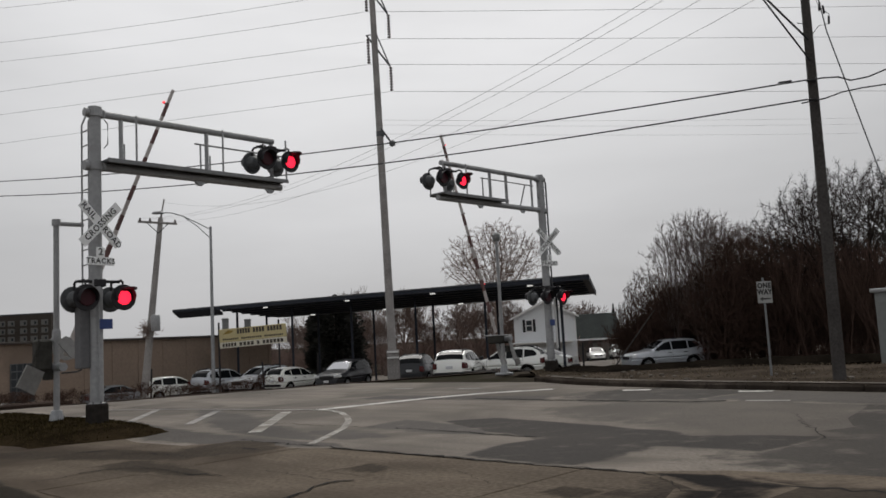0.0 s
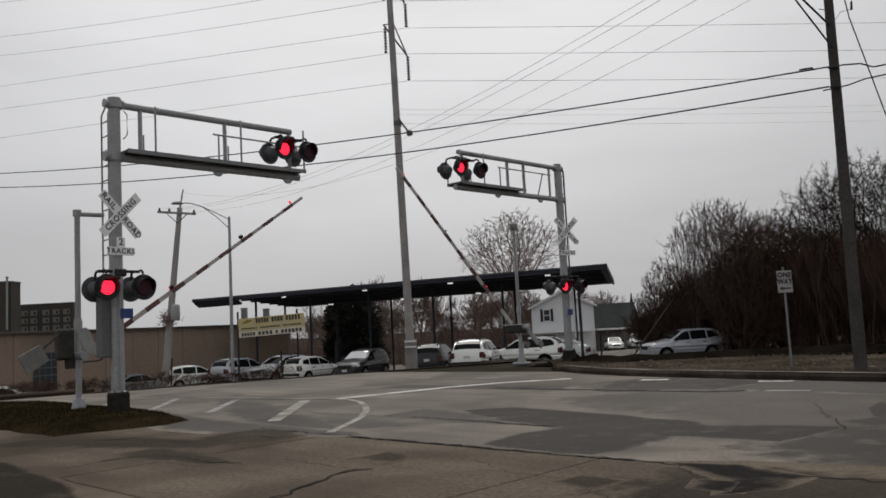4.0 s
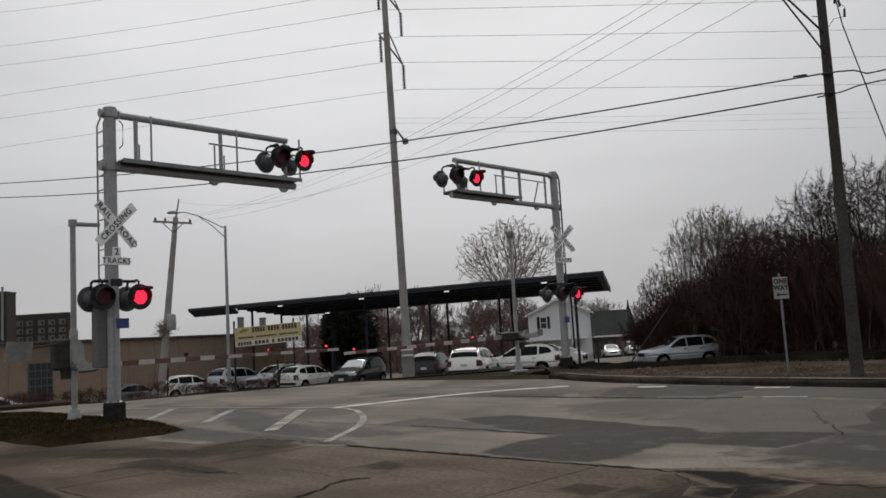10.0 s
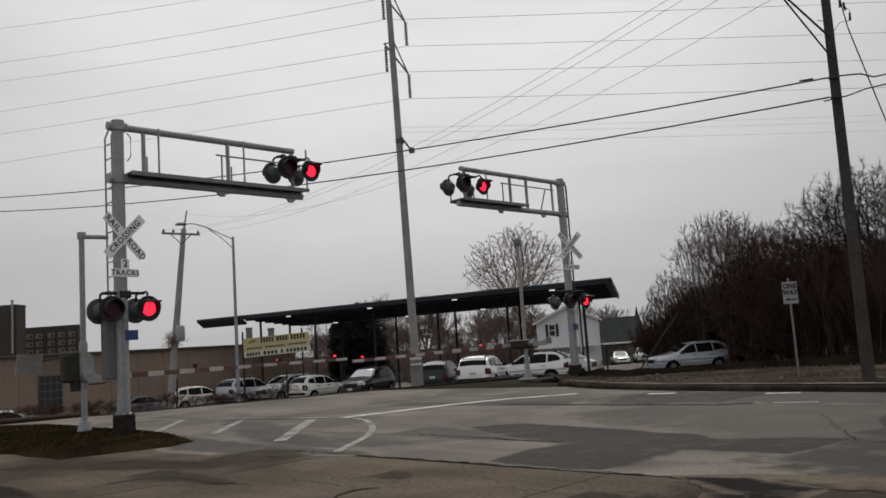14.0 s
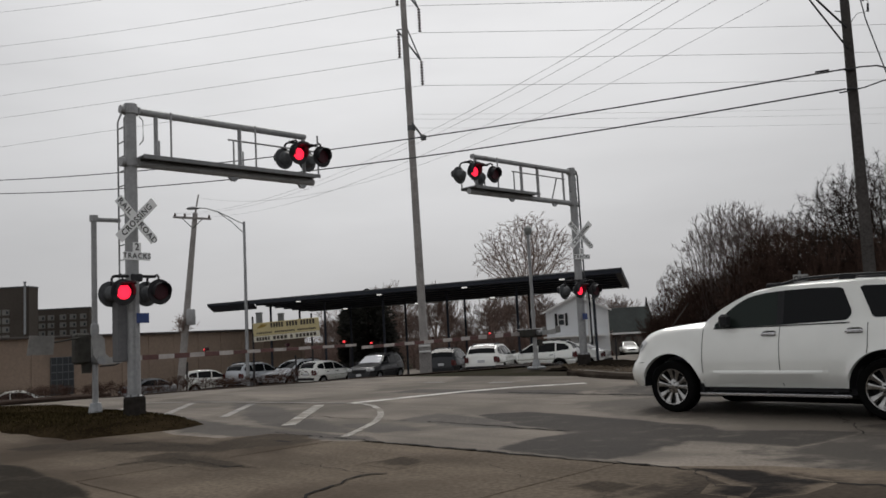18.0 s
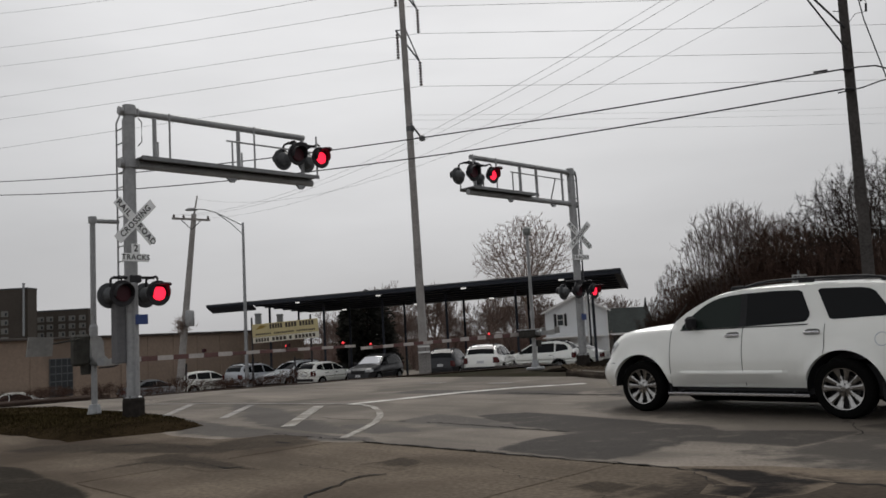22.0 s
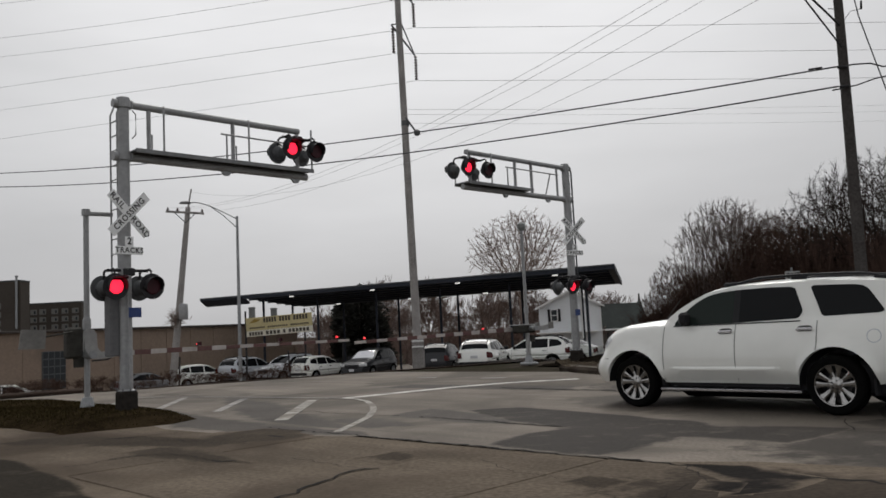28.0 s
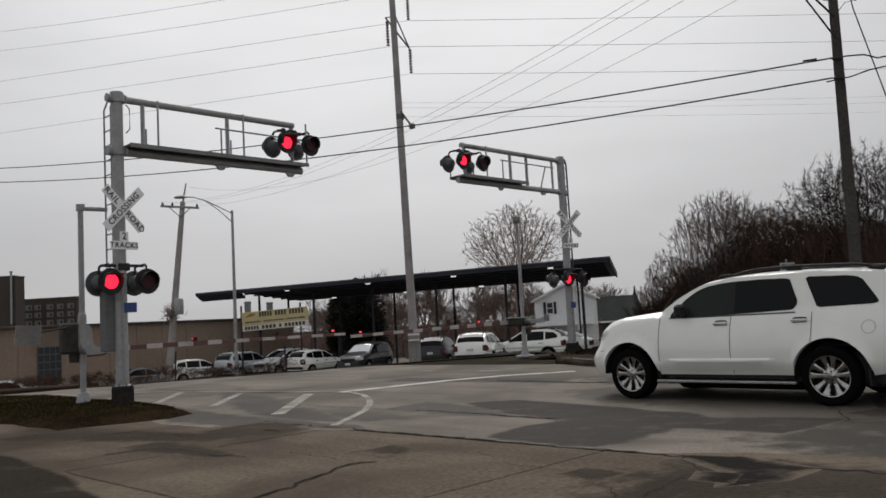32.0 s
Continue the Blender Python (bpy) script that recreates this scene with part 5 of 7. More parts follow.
class Body:
    """The shell of a car: top line, width and wheel arches, nose at +x."""

    def __init__(self, spec):
        self.s = spec
        self.top = profile(sorted(spec["top"]))
        self.x0, self.x1 = spec["tail"], spec["nose"]

    def floor(self, x):
        s = self.s
        z = s["sill"]
        if x > s["axles"][0] + 0.45:
            z = s.get("chin", s["sill"]) + 0.10 * (x - s["axles"][0] - 0.45)
        if x < s["axles"][1] - 0.45:
            z = s["sill"] + 0.14 * (s["axles"][1] - 0.45 - x)
        for a in s["axles"]:
            d = abs(x - a + s.get("arch_shift", 0.0) * (a < 0))
            r = s["arch"]
            if d < r:
                z = max(z, s["wheel"] + math.sqrt(r * r - d * d) * 0.98)
        return min(z, self.top(x) - 0.03)

    def half(self, x, z):
        s = self.s
        w = s["width"] / 2
        mid = (self.x0 + self.x1) / 2
        u = abs(x - mid) / ((self.x1 - self.x0) / 2)
        if "snout" in s and x > mid:
            # nose rounded in plan, each height set back by its own amount
            start, reach, back = s["snout"]
            f = min(1.0, max(0.0, (x + float(np.interp(z, *back)) - start) / reach))
            w *= max(0.02, 1 - f ** 3) ** 0.45
        else:
            w *= 1 - s.get("taper", 0.20) * max(0.0, u) ** 7
        belt, crease = s["belt"], s["crease"]
        waist = 0.068
        if z > belt and x > s.get("cowl", 9.0):
            w -= s["bulge"][1] + 0.9 * (z - belt)
        elif z > belt:
            w -= s.get("bulge", (0, 0.075))[1] + s.get("lean", 0.30) * (z - belt) + 0.012 * smooth_step((z - belt) / 0.06)
        elif "bulge" in s:
            # fullest at mid-height, rolling in towards the windows and under the sill
            full, roll = s["bulge"]
            if z > full:
                w -= roll * ((z - full) / (belt - full)) ** 2
            else:
                w -= 0.045 * ((full - z) / 0.3) ** 2 + 0.05 * smooth_step((crease - 0.02 - z) / 0.24)
        else:
            # full shoulder, waist above the crease, tuck below it
            shoulder = belt - 0.30
            if z > shoulder:
                w -= 0.075 * ((z - shoulder) / 0.30) ** 2
            elif z > crease:
                w -= waist * smooth_step((shoulder - z) / (shoulder - crease))
            else:
                w -= waist - 0.040 * smooth_step((crease - z) / 0.05) + 0.09 * smooth_step((crease - 0.03 - z) / 0.26)
        for a in s["axles"]:
            near = 1 - min(1.0, abs(math.hypot(x - a + s.get("arch_shift", 0.0) * (a < 0), z - s["wheel"]) - s["arch"]) / s.get("flare", 0.28))
            w += 0.04 * smooth_step(near)
        near_top = self.top(x) - z
        if near_top < 0.12 and z < belt + 0.1:
            w -= 0.07 * (1 - max(0.0, near_top) / 0.12) ** 2
        return max(w, 0.02)

    def ring(self, x):
        s = self.s
        zb, zt = self.floor(x), self.top(x)
        crease, belt, high = s["crease"], s["belt"], max(p[1] for p in s["top"])
        levels = [s["sill"], s["sill"] + 0.06, crease - 0.10, crease - 0.05, crease - 0.025, crease, crease + 0.05]
        levels += [crease + (belt - crease) * k for k in (0.22, 0.36, 0.5, 0.62, 0.74, 0.86, 0.95, 1.0)]
        levels += [belt + 0.03, belt + 0.07] + [belt + (high - belt) * k for k in (0.3, 0.5, 0.7, 0.85, 0.95)]
        ceil = zt - 0.006
        zs = [min(max(z, zb), max(zb, ceil)) for z in levels]
        # crowd the upper ones under the top line where the body is low
        for d, k in ((0.02, -1), (0.05, -2), (0.09, -3)):
            zs[k] = max(zs[k - 1] if k > -3 else zb, min(zs[k], max(zb, zt - d))) if zs[k] >= ceil - 1e-6 else zs[k]
        zs = sorted(zs)
        right = [(x, -self.half(x, z), z) for z in zs]
        edge = self.half(x, ceil)
        roof = [(x, -(edge - 0.045), zt + 0.004), (x, -edge * 0.66, zt + 0.020), (x, -edge * 0.3, zt + 0.031)]
        right = right + roof
        return [(x, 0, zb)] + right + [(x, 0, zt + 0.034)] + [(a, -b, c) for a, b, c in reversed(right)]

    def shell(self):
        s = self.s
        xs = set(np.linspace(self.x0, self.x1, 46).tolist())
        if "snout" in s:
            xs |= set(np.linspace(self.x1 - 0.45, self.x1, 22).tolist()) | {s["cowl"], s["cowl"] + 0.01}
        for a in s["axles"]:
            xs |= set((a - s.get("arch_shift", 0.0) * (a < 0) + s["arch"] * np.cos(np.linspace(0, math.pi, 25))).tolist())
        xs |= {p[0] for p in s["top"]}
        xs = sorted(xs)
        rings = [self.ring(x) for x in xs]
        n = len(rings[0])
        sh = Shape()
        sh.v = [p for r in rings for p in r]
        sh.f = [(i * n + j, i * n + (j + 1) % n, (i + 1) * n + (j + 1) % n, (i + 1) * n + j) for i in range(len(xs) - 1) for j in range(n)]
        sh.f += [tuple(range(n - 1, -1, -1)), tuple((len(xs) - 1) * n + j for j in range(n))]
        return sh

    def side_panel(self, lower, upper, side, out=0.006, n=10, m=3):
        """A pane that follows the side between two lines of (x, z)."""
        sh = Shape()
        lo, hi = profile(sorted(lower)), profile(sorted(upper))
        a, b = min(p[0] for p in lower), max(p[0] for p in lower)
        vs = []
        for i in range(n + 1):
            x = a + (b - a) * i / n
            for j in range(m + 1):
                z = lo(x) + (hi(x) - lo(x)) * j / m
                vs.append((x, side * (self.half(x, z) + out), z))
        return sh.add(vs, [((m + 1) * i + j, (m + 1) * i + j + 1, (m + 1) * i + j + m + 2, (m + 1) * i + j + m + 1) for i in range(n) for j in range(m)])

    def top_panel(self, xa, xb, inset=0.10, out=0.008, n=6):
        """A pane that follows the top line from xa to xb."""
        sh = Shape()
        vs = []
        for i in range(n + 1):
            x = xa + (xb - xa) * i / n
            zt = self.top(x)
            e = self.half(x, zt) - inset
            for u in (-1, -0.66, -0.3, 0, 0.3, 0.66, 1):
                vs.append((x, u * e, zt + 0.034 - 0.035 * abs(u) ** 2 + out))
        return sh.add(vs, [(7 * i + j, 7 * i + j + 1, 7 * i + j + 8, 7 * i + j + 7) for i in range(n) for j in range(6)])


def wheel(owner, x, y, r, rim_r, side, spokes=10, bright=ALLOY):
    at = pose(x, y, r, 90 if side < 0 else -90, 0, 0)
    w = part("wheel", Shape().spin([(rim_r * 0.96, -0.10), (rim_r * 1.04, -0.12), (r * 0.93, -0.125), (r * 0.985, -0.10), (r, -0.07), (r, 0.07), (r * 0.985, 0.10), (r * 0.93, 0.125), (rim_r * 1.25, 0.128), (rim_r * 1.06, 0.118), (rim_r, 0.105)], 36), RUBBER, owner, "black tyre", at=at, smooth=40)
    part("rim", Shape().spin([(rim_r, -0.08), (rim_r * 1.015, 0.105), (rim_r * 1.01, 0.118), (rim_r * 0.965, 0.116), (rim_r * 0.94, 0.098), (rim_r * 0.92, 0.02), (rim_r * 0.90, -0.06)], 36), bright, w, "bright alloy rim", smooth=40)
    part("brake_disc", Shape().spin([(0, -0.02), (rim_r * 0.62, -0.02), (rim_r * 0.62, -0.05), (rim_r * 0.9, -0.055), (rim_r * 0.9, -0.075), (0, -0.075)], 28), DISC_STEEL, w)
    # each spoke is dished, ridged along its middle and flares into the rim
    sh = Shape()
    rows = ((0.20, 0.034, 0.090), (0.40, 0.026, 0.080), (0.62, 0.030, 0.086), (0.82, 0.038, 0.098), (0.955, 0.052, 0.104))
    for f, half, z in rows:
        q = half * rim_r / 0.275
        sh.v += [(rim_r * f, -q, z - 0.05), (rim_r * f, -q, z - 0.010), (rim_r * f, -q * 0.45, z), (rim_r * f, q * 0.45, z), (rim_r * f, q, z - 0.010), (rim_r * f, q, z - 0.05)]
    n = len(rows)
    sh.f = [(6 * i + j, 6 * i + (j + 1) % 6, 6 * i + 6 + (j + 1) % 6, 6 * i + 6 + j) for i in range(n - 1) for j in range(6)] + [tuple(range(5, -1, -1)), tuple(6 * (n - 1) + j for j in range(6))]
    spoke = sh.mesh("spoke")
    for k in range(spokes):
        part("spoke", spoke, bright, w, at=pose(0, 0, 0, 0, 0, 360 * k / spokes + (2.5 if k % 2 else -2.5)))
    hub = part("hub_cap", Shape().spin([(0, 0.112), (0.035, 0.110), (0.045, 0.100), (0.060, 0.096), (0.085, 0.090), (0.092, 0.05)], 20), bright, w, smooth=40)
    nut = Shape().spin([(0, 0.112), (0.010, 0.110), (0.012, 0.08)], 6).mesh("wheel_nut")
    for k in range(5):
        t = 2 * math.pi * (k + 0.5) / 5
        part("wheel_nut", nut, PLASTIC, hub, at=pose(0.066 * math.cos(t), 0.066 * math.sin(t), 0))
    return w, at


def car(name, at, spec, paint, label, category, group="", wheels_bright=ALLOY, rail=False):
    b = Body(spec)
    t = thing(name, at, label, category, group)
    part("body", b.shell(), paint, t, smooth=28)
    under = Shape().box(((b.x0 + b.x1) / 2, 0, spec["sill"] + 0.08), (b.x1 - b.x0 - (1.1 if "snout" in spec else 0.5), spec["width"] - 0.34, 0.46), bevel=0.05)
    # black block added to stand in for the shade beneath the suv
    if spec["sill"] > 0.38:
        part("under_tray", Shape().box(((b.x0 + b.x1) / 2 - 0.1, 0, 0.30), (2.3, 1.45, 0.26), bevel=0.08), RUBBER, t, "black block added for the shade under the suv")
    part("underbody", under, PLASTIC, t, "dark underbody")
    for side in (-1, 1):
        for lower, upper, m in spec["panes"]:
            part("side_window", b.side_panel(lower, upper, side, n=24), m, t, "dark side window", smooth=40)
        for x in spec["seams"]:
            z0, z1 = spec["sill"] + spec.get("seam_low", 0.12), spec["belt"] - 0.01
            z0 = max(z0, b.floor(x) + 0.015)
            part("door_gap", b.side_panel([(x - 0.005, z0), (x + 0.005, z0)], [(x - 0.005, z1), (x + 0.005, z1)], side, 0.004, 1, 24), GAP, t)
        for x in spec["grips"]:
            z = spec["belt"] - 0.12
            w = b.half(x, z)
            part("door_handle", Shape().box((x, side * (w + 0.025), z), (0.24, 0.03, 0.035), bevel=0.01).box((x, side * (w + 0.004), z), (0.2, 0.012, 0.05), bevel=0.005), spec.get("grip", CHROME), t, "bright door handle")
            # no hollow here: a flat dark patch paints the shade round the handle
            if "snout" in spec:
                part("handle_cup", b.side_panel([(x - 0.10, z - 0.03), (x + 0.10, z - 0.03)], [(x - 0.10, z + 0.036), (x - 0.06, z + 0.05), (x + 0.06, z + 0.05), (x + 0.10, z + 0.036)], side, 0.003, 8, 2), GAP, t, "flat dark patch painted for the handle's shade")
        mx = spec["mirror"]
        w = b.half(mx, spec["belt"] + 0.1)
        part("mirror", Shape().box((mx, side * (w + 0.15), spec["belt"] + 0.10), (0.12, 0.21, 0.2), bevel=0.04).box((mx + 0.03, side * (w + 0.02), spec["belt"] + 0.03), (0.1, 0.12, 0.05)), spec.get("mirror_paint", PLASTIC), t, "door mirror")
        hz = spec["lamp"]
        if "lamp_shape" in spec:
            lamp = part("headlight", b.side_panel(*spec["lamp_shape"], side, 0.010, 20, 5), LAMP_GLASS, t, "clear headlight", smooth=50)
            part("lamp_bezel", b.side_panel(*spec["lamp_inner"], side, 0.012, 12, 3), SIGNAL_GREY, lamp, smooth=50)
        else:
            part("headlight", b.side_panel([(b.x1 - 0.30, hz - 0.06), (b.x1 - 0.05, hz - 0.09)], [(b.x1 - 0.30, hz + 0.07), (b.x1 - 0.05, hz + 0.08)], side, 0.008, 4).box((b.x1 - 0.03, side * spec["width"] * 0.34, hz), (0.08, 0.30, 0.15), bevel=0.03), LAMP_GLASS, t, "clear headlight")
        part("tail_light", b.side_panel([(b.x0 + 0.03, spec["belt"] - 0.32), (b.x0 + 0.2, spec["belt"] - 0.26)], [(b.x0 + 0.03, spec["belt"] + 0.02), (b.x0 + 0.2, spec["belt"] - 0.02)], side, 0.008, 3).box((b.x0 - 0.005, side * spec["width"] * 0.36, spec["belt"] - 0.14), (0.05, 0.18, 0.3), bevel=0.02), TAIL_RED, t, "red tail light")
        if spec["sill"] < 0.38:
            part("sill_trim", b.side_panel([(spec["axles"][1] + spec["arch"], spec["sill"] - 0.02), (spec["axles"][0] - spec["arch"], spec["sill"] - 0.02)], [(spec["axles"][1] + spec["arch"], spec["sill"] + 0.06), (spec["axles"][0] - spec["arch"], spec["sill"] + 0.06)], side, 0.004, 6), PLASTIC, t)
        for a in spec["axles"]:
            lip = Shape()
            for k in range(18):
                u, v = math.pi * k / 18, math.pi * (k + 1) / 18
                r0, r1 = spec["arch"], spec["arch"] - 0.05
                lip.add([(a - spec.get("arch_shift", 0.0) * (a < 0) + r * math.cos(q), side * (spec["width"] / 2 - d), spec["wheel"] + r * math.sin(q)) for q in (u, v) for r, d in ((r0, 0.03), (r1, 0.30))], [(0, 1, 3, 2)])
            part("wheel_arch_liner", lip, PLASTIC, t, smooth=40)
    if spec.get("glasshouse", True):
        part("windscreen", b.top_panel(*spec["screen"], out=0.016, n=24), CAR_GLASS, t, "dark windscreen", smooth=40)
        part("rear_window", b.top_panel(*spec["rear_screen"], inset=0.05, out=0.016, n=24), CAR_GLASS, t, "dark rear window", smooth=40)
    part("grille", Shape().box((b.x1 - spec.get("grille_back", 0.01), 0, spec["lamp"] - 0.08), (0.06, spec["width"] * 0.46, 0.2), bevel=0.02), PLASTIC, t, "black grille")
    part("number_plate", Shape().box((b.x1 + 0.02, 0, spec["sill"] + 0.2), (0.02, 0.32, 0.13), bevel=0.004), PLATE, t)
    part("number_plate", Shape().box((b.x0 - 0.02, 0, spec["belt"] - 0.22), (0.03, 0.32, 0.13), bevel=0.004), PLATE, t)
    part("rear_bumper", Shape().box((b.x0 + 0.02, 0, spec["sill"] + 0.17), (0.12, spec["width"] * 0.78, 0.16), bevel=0.03), PLASTIC, t, "black rear bumper strip")
    made = []
    for a in spec["axles"]:
        for side in (-1, 1):
            made.append(wheel(t, a, side * (spec["width"] / 2 - 0.13), spec["wheel"], spec["rim"], side, bright=wheels_bright))
    if rail:
        for side in (-1, 1):
            rx = spec["rail"]
            pts = []
            for x in np.linspace(rx[0], rx[1], 14):
                end = min(1.0, (rx[0] - x) / 0.5, (x - rx[1]) / 0.25)
                pts.append((x, side * (b.half(x, b.top(x)) - 0.10), b.top(x) + 0.012 + 0.055 * smooth_step(end)))
            bar = part("roof_rail", Shape().path(pts, 0.021), PLASTIC, t, "black roof rail")
            for f in (0.02, 0.48, 0.97):
                x = rx[0] + (rx[1] - rx[0]) * f
                part("rail_foot", Shape().box((x, side * (b.half(x, b.top(x)) - 0.10), b.top(x) + 0.036), (0.24, 0.05, 0.07), bevel=0.02), PLASTIC, bar)
    return t, made


BIG = dict(
    tail=-2.86, nose=2.62, width=2.02, sill=0.40, chin=0.33, belt=1.28, crease=0.615, bulge=(0.74, 0.125), cowl=1.0, wheel=0.40, rim=0.275, arch=0.525, arch_shift=0.03, flare=0.09, axles=(1.555, -1.66), lamp=1.04, taper=0.16, lean=0.30,
    snout=(1.94, 0.69, ((0.3, 0.45, 0.6, 0.74, 0.80, 0.95, 1.07, 1.2, 1.4), (0.10, 0.0, 0.0, 0.03, 0.13, 0.17, 0.20, 0.27, 0.36))), seam_low=0.03, grille_back=0.16,
    top=[(2.62, 0.62), (2.59, 0.80), (2.50, 0.98), (2.44, 1.08), (2.33, 1.150), (2.18, 1.208), (1.95, 1.268), (1.75, 1.310), (1.5, 1.338), (1.2, 1.362), (1.0, 1.378), (0.9, 1.435), (0.72, 1.56), (0.50, 1.675), (0.314, 1.755), (0.16, 1.798), (-0.02, 1.826), (-0.174, 1.842), (-0.586, 1.862), (-1.06, 1.860), (-1.466, 1.845), (-1.85, 1.825), (-2.15, 1.80), (-2.42, 1.755), (-2.58, 1.69), (-2.72, 1.42), (-2.82, 1.1), (-2.86, 0.7)],
    panes=[([(0.80, 1.276), (-0.185, 1.284)], [(0.80, 1.33), (0.68, 1.445), (0.56, 1.545), (0.46, 1.615), (0.36, 1.668), (0.26, 1.708), (0.16, 1.734), (0.0, 1.756), (-0.185, 1.768)], CLEAR_GLASS),
           ([(-0.285, 1.286), (-1.17, 1.312), (-1.215, 1.345), (-1.235, 1.39)], [(-0.285, 1.772), (-0.7, 1.776), (-1.06, 1.762), (-1.115, 1.74), (-1.235, 1.44)], CAR_GLASS),
           ([(-1.345, 1.73), (-1.475, 1.43), (-1.505, 1.355), (-1.55, 1.327), (-2.26, 1.343), (-2.31, 1.365)], [(-1.345, 1.742), (-1.385, 1.762), (-1.91, 1.738), (-2.04, 1.716), (-2.115, 1.668), (-2.31, 1.39)], CAR_GLASS)],
    lamp_shape=([(2.00, 1.085), (2.13, 0.965), (2.44, 0.90)], [(2.00, 1.10), (2.10, 1.14), (2.25, 1.12), (2.44, 1.02)]),
    lamp_inner=([(2.12, 1.03), (2.28, 0.97)], [(2.12, 1.07), (2.28, 1.06)]),
    seams=(0.985, -0.245, -1.456), grips=(-0.09, -1.29), mirror=0.56, screen=(0.98, 0.20), rear_screen=(-2.60, -2.75), rail=(-0.02, -2.32))
HATCH = dict(
    tail=-2.0, nose=2.05, width=1.72, sill=0.30, belt=0.98, crease=0.6, wheel=0.31, rim=0.21, arch=0.38, axles=(1.25, -1.28), lamp=0.72, taper=0.22, lean=0.38,
    top=[(2.05, 0.50), (2.0, 0.68), (1.8, 0.82), (1.2, 0.95), (0.95, 1.0), (0.2, 1.42), (-0.2, 1.50), (-0.9, 1.51), (-1.5, 1.45), (-1.75, 1.30), (-1.95, 0.98), (-2.0, 0.6)],
    panes=[([(0.85, 0.99), (-0.1, 1.0)], [(0.85, 1.01), (0.2, 1.36), (-0.1, 1.42)], CAR_GLASS), ([(-0.16, 1.0), (-1.0, 1.02)], [(-0.16, 1.42), (-0.9, 1.42), (-1.0, 1.40)], CAR_GLASS), ([(-1.06, 1.04), (-1.6, 1.1)], [(-1.06, 1.39), (-1.5, 1.33), (-1.6, 1.2)], CAR_GLASS)],
    seams=(0.9, -0.13, -1.0), grips=(0.05, -0.85), mirror=0.72, screen=(0.9, 0.22), rear_screen=(-1.55, -1.88), rail=(-0.3, -1.3))
CROSS = dict(
    tail=-2.25, nose=2.3, width=1.84, sill=0.34, belt=1.06, crease=0.66, wheel=0.35, rim=0.235, arch=0.43, axles=(1.38, -1.34), lamp=0.82, taper=0.20, lean=0.36,
    top=[(2.3, 0.6), (2.24, 0.82), (2.0, 0.95), (1.3, 1.06), (1.0, 1.12), (0.3, 1.55), (-0.1, 1.65), (-0.9, 1.68), (-1.6, 1.63), (-1.95, 1.45), (-2.15, 1.1), (-2.25, 0.7)],
    panes=[([(0.9, 1.08), (-0.1, 1.09)], [(0.9, 1.11), (0.3, 1.48), (-0.1, 1.57)], CAR_GLASS), ([(-0.16, 1.09), (-1.1, 1.11)], [(-0.16, 1.57), (-1.0, 1.58), (-1.1, 1.56)], CAR_GLASS), ([(-1.18, 1.13), (-1.85, 1.2)], [(-1.18, 1.55), (-1.65, 1.50), (-1.85, 1.34)], CAR_GLASS)],
    seams=(0.95, -0.13, -1.1), grips=(0.05, -0.92), mirror=0.75, screen=(0.95, 0.28), rear_screen=(-1.68, -2.09), rail=(-0.4, -1.6))
SEDAN = dict(
    tail=-2.3, nose=2.3, width=1.80, sill=0.30, belt=0.95, crease=0.6, wheel=0.32, rim=0.22, arch=0.39, axles=(1.38, -1.36), lamp=0.70, taper=0.22, lean=0.40,
    top=[(2.3, 0.52), (2.25, 0.68), (2.0, 0.80), (1.2, 0.94), (0.85, 0.99), (0.1, 1.38), (-0.3, 1.44), (-0.9, 1.41), (-1.5, 1.12), (-1.7, 1.04), (-2.2, 1.0), (-2.28, 0.8), (-2.3, 0.6)],
    panes=[([(0.75, 0.97), (-0.15, 0.98)], [(0.75, 0.99), (0.1, 1.32), (-0.15, 1.36)], CAR_GLASS), ([(-0.2, 0.98), (-1.3, 1.0)], [(-0.2, 1.36), (-0.8, 1.33), (-1.3, 1.08)], CAR_GLASS)],
    seams=(0.85, -0.17, -1.1), grips=(0.0, -0.95), mirror=0.62, screen=(0.82, 0.1), rear_screen=(-0.98, -1.48), rail=(-0.3, -1.0))

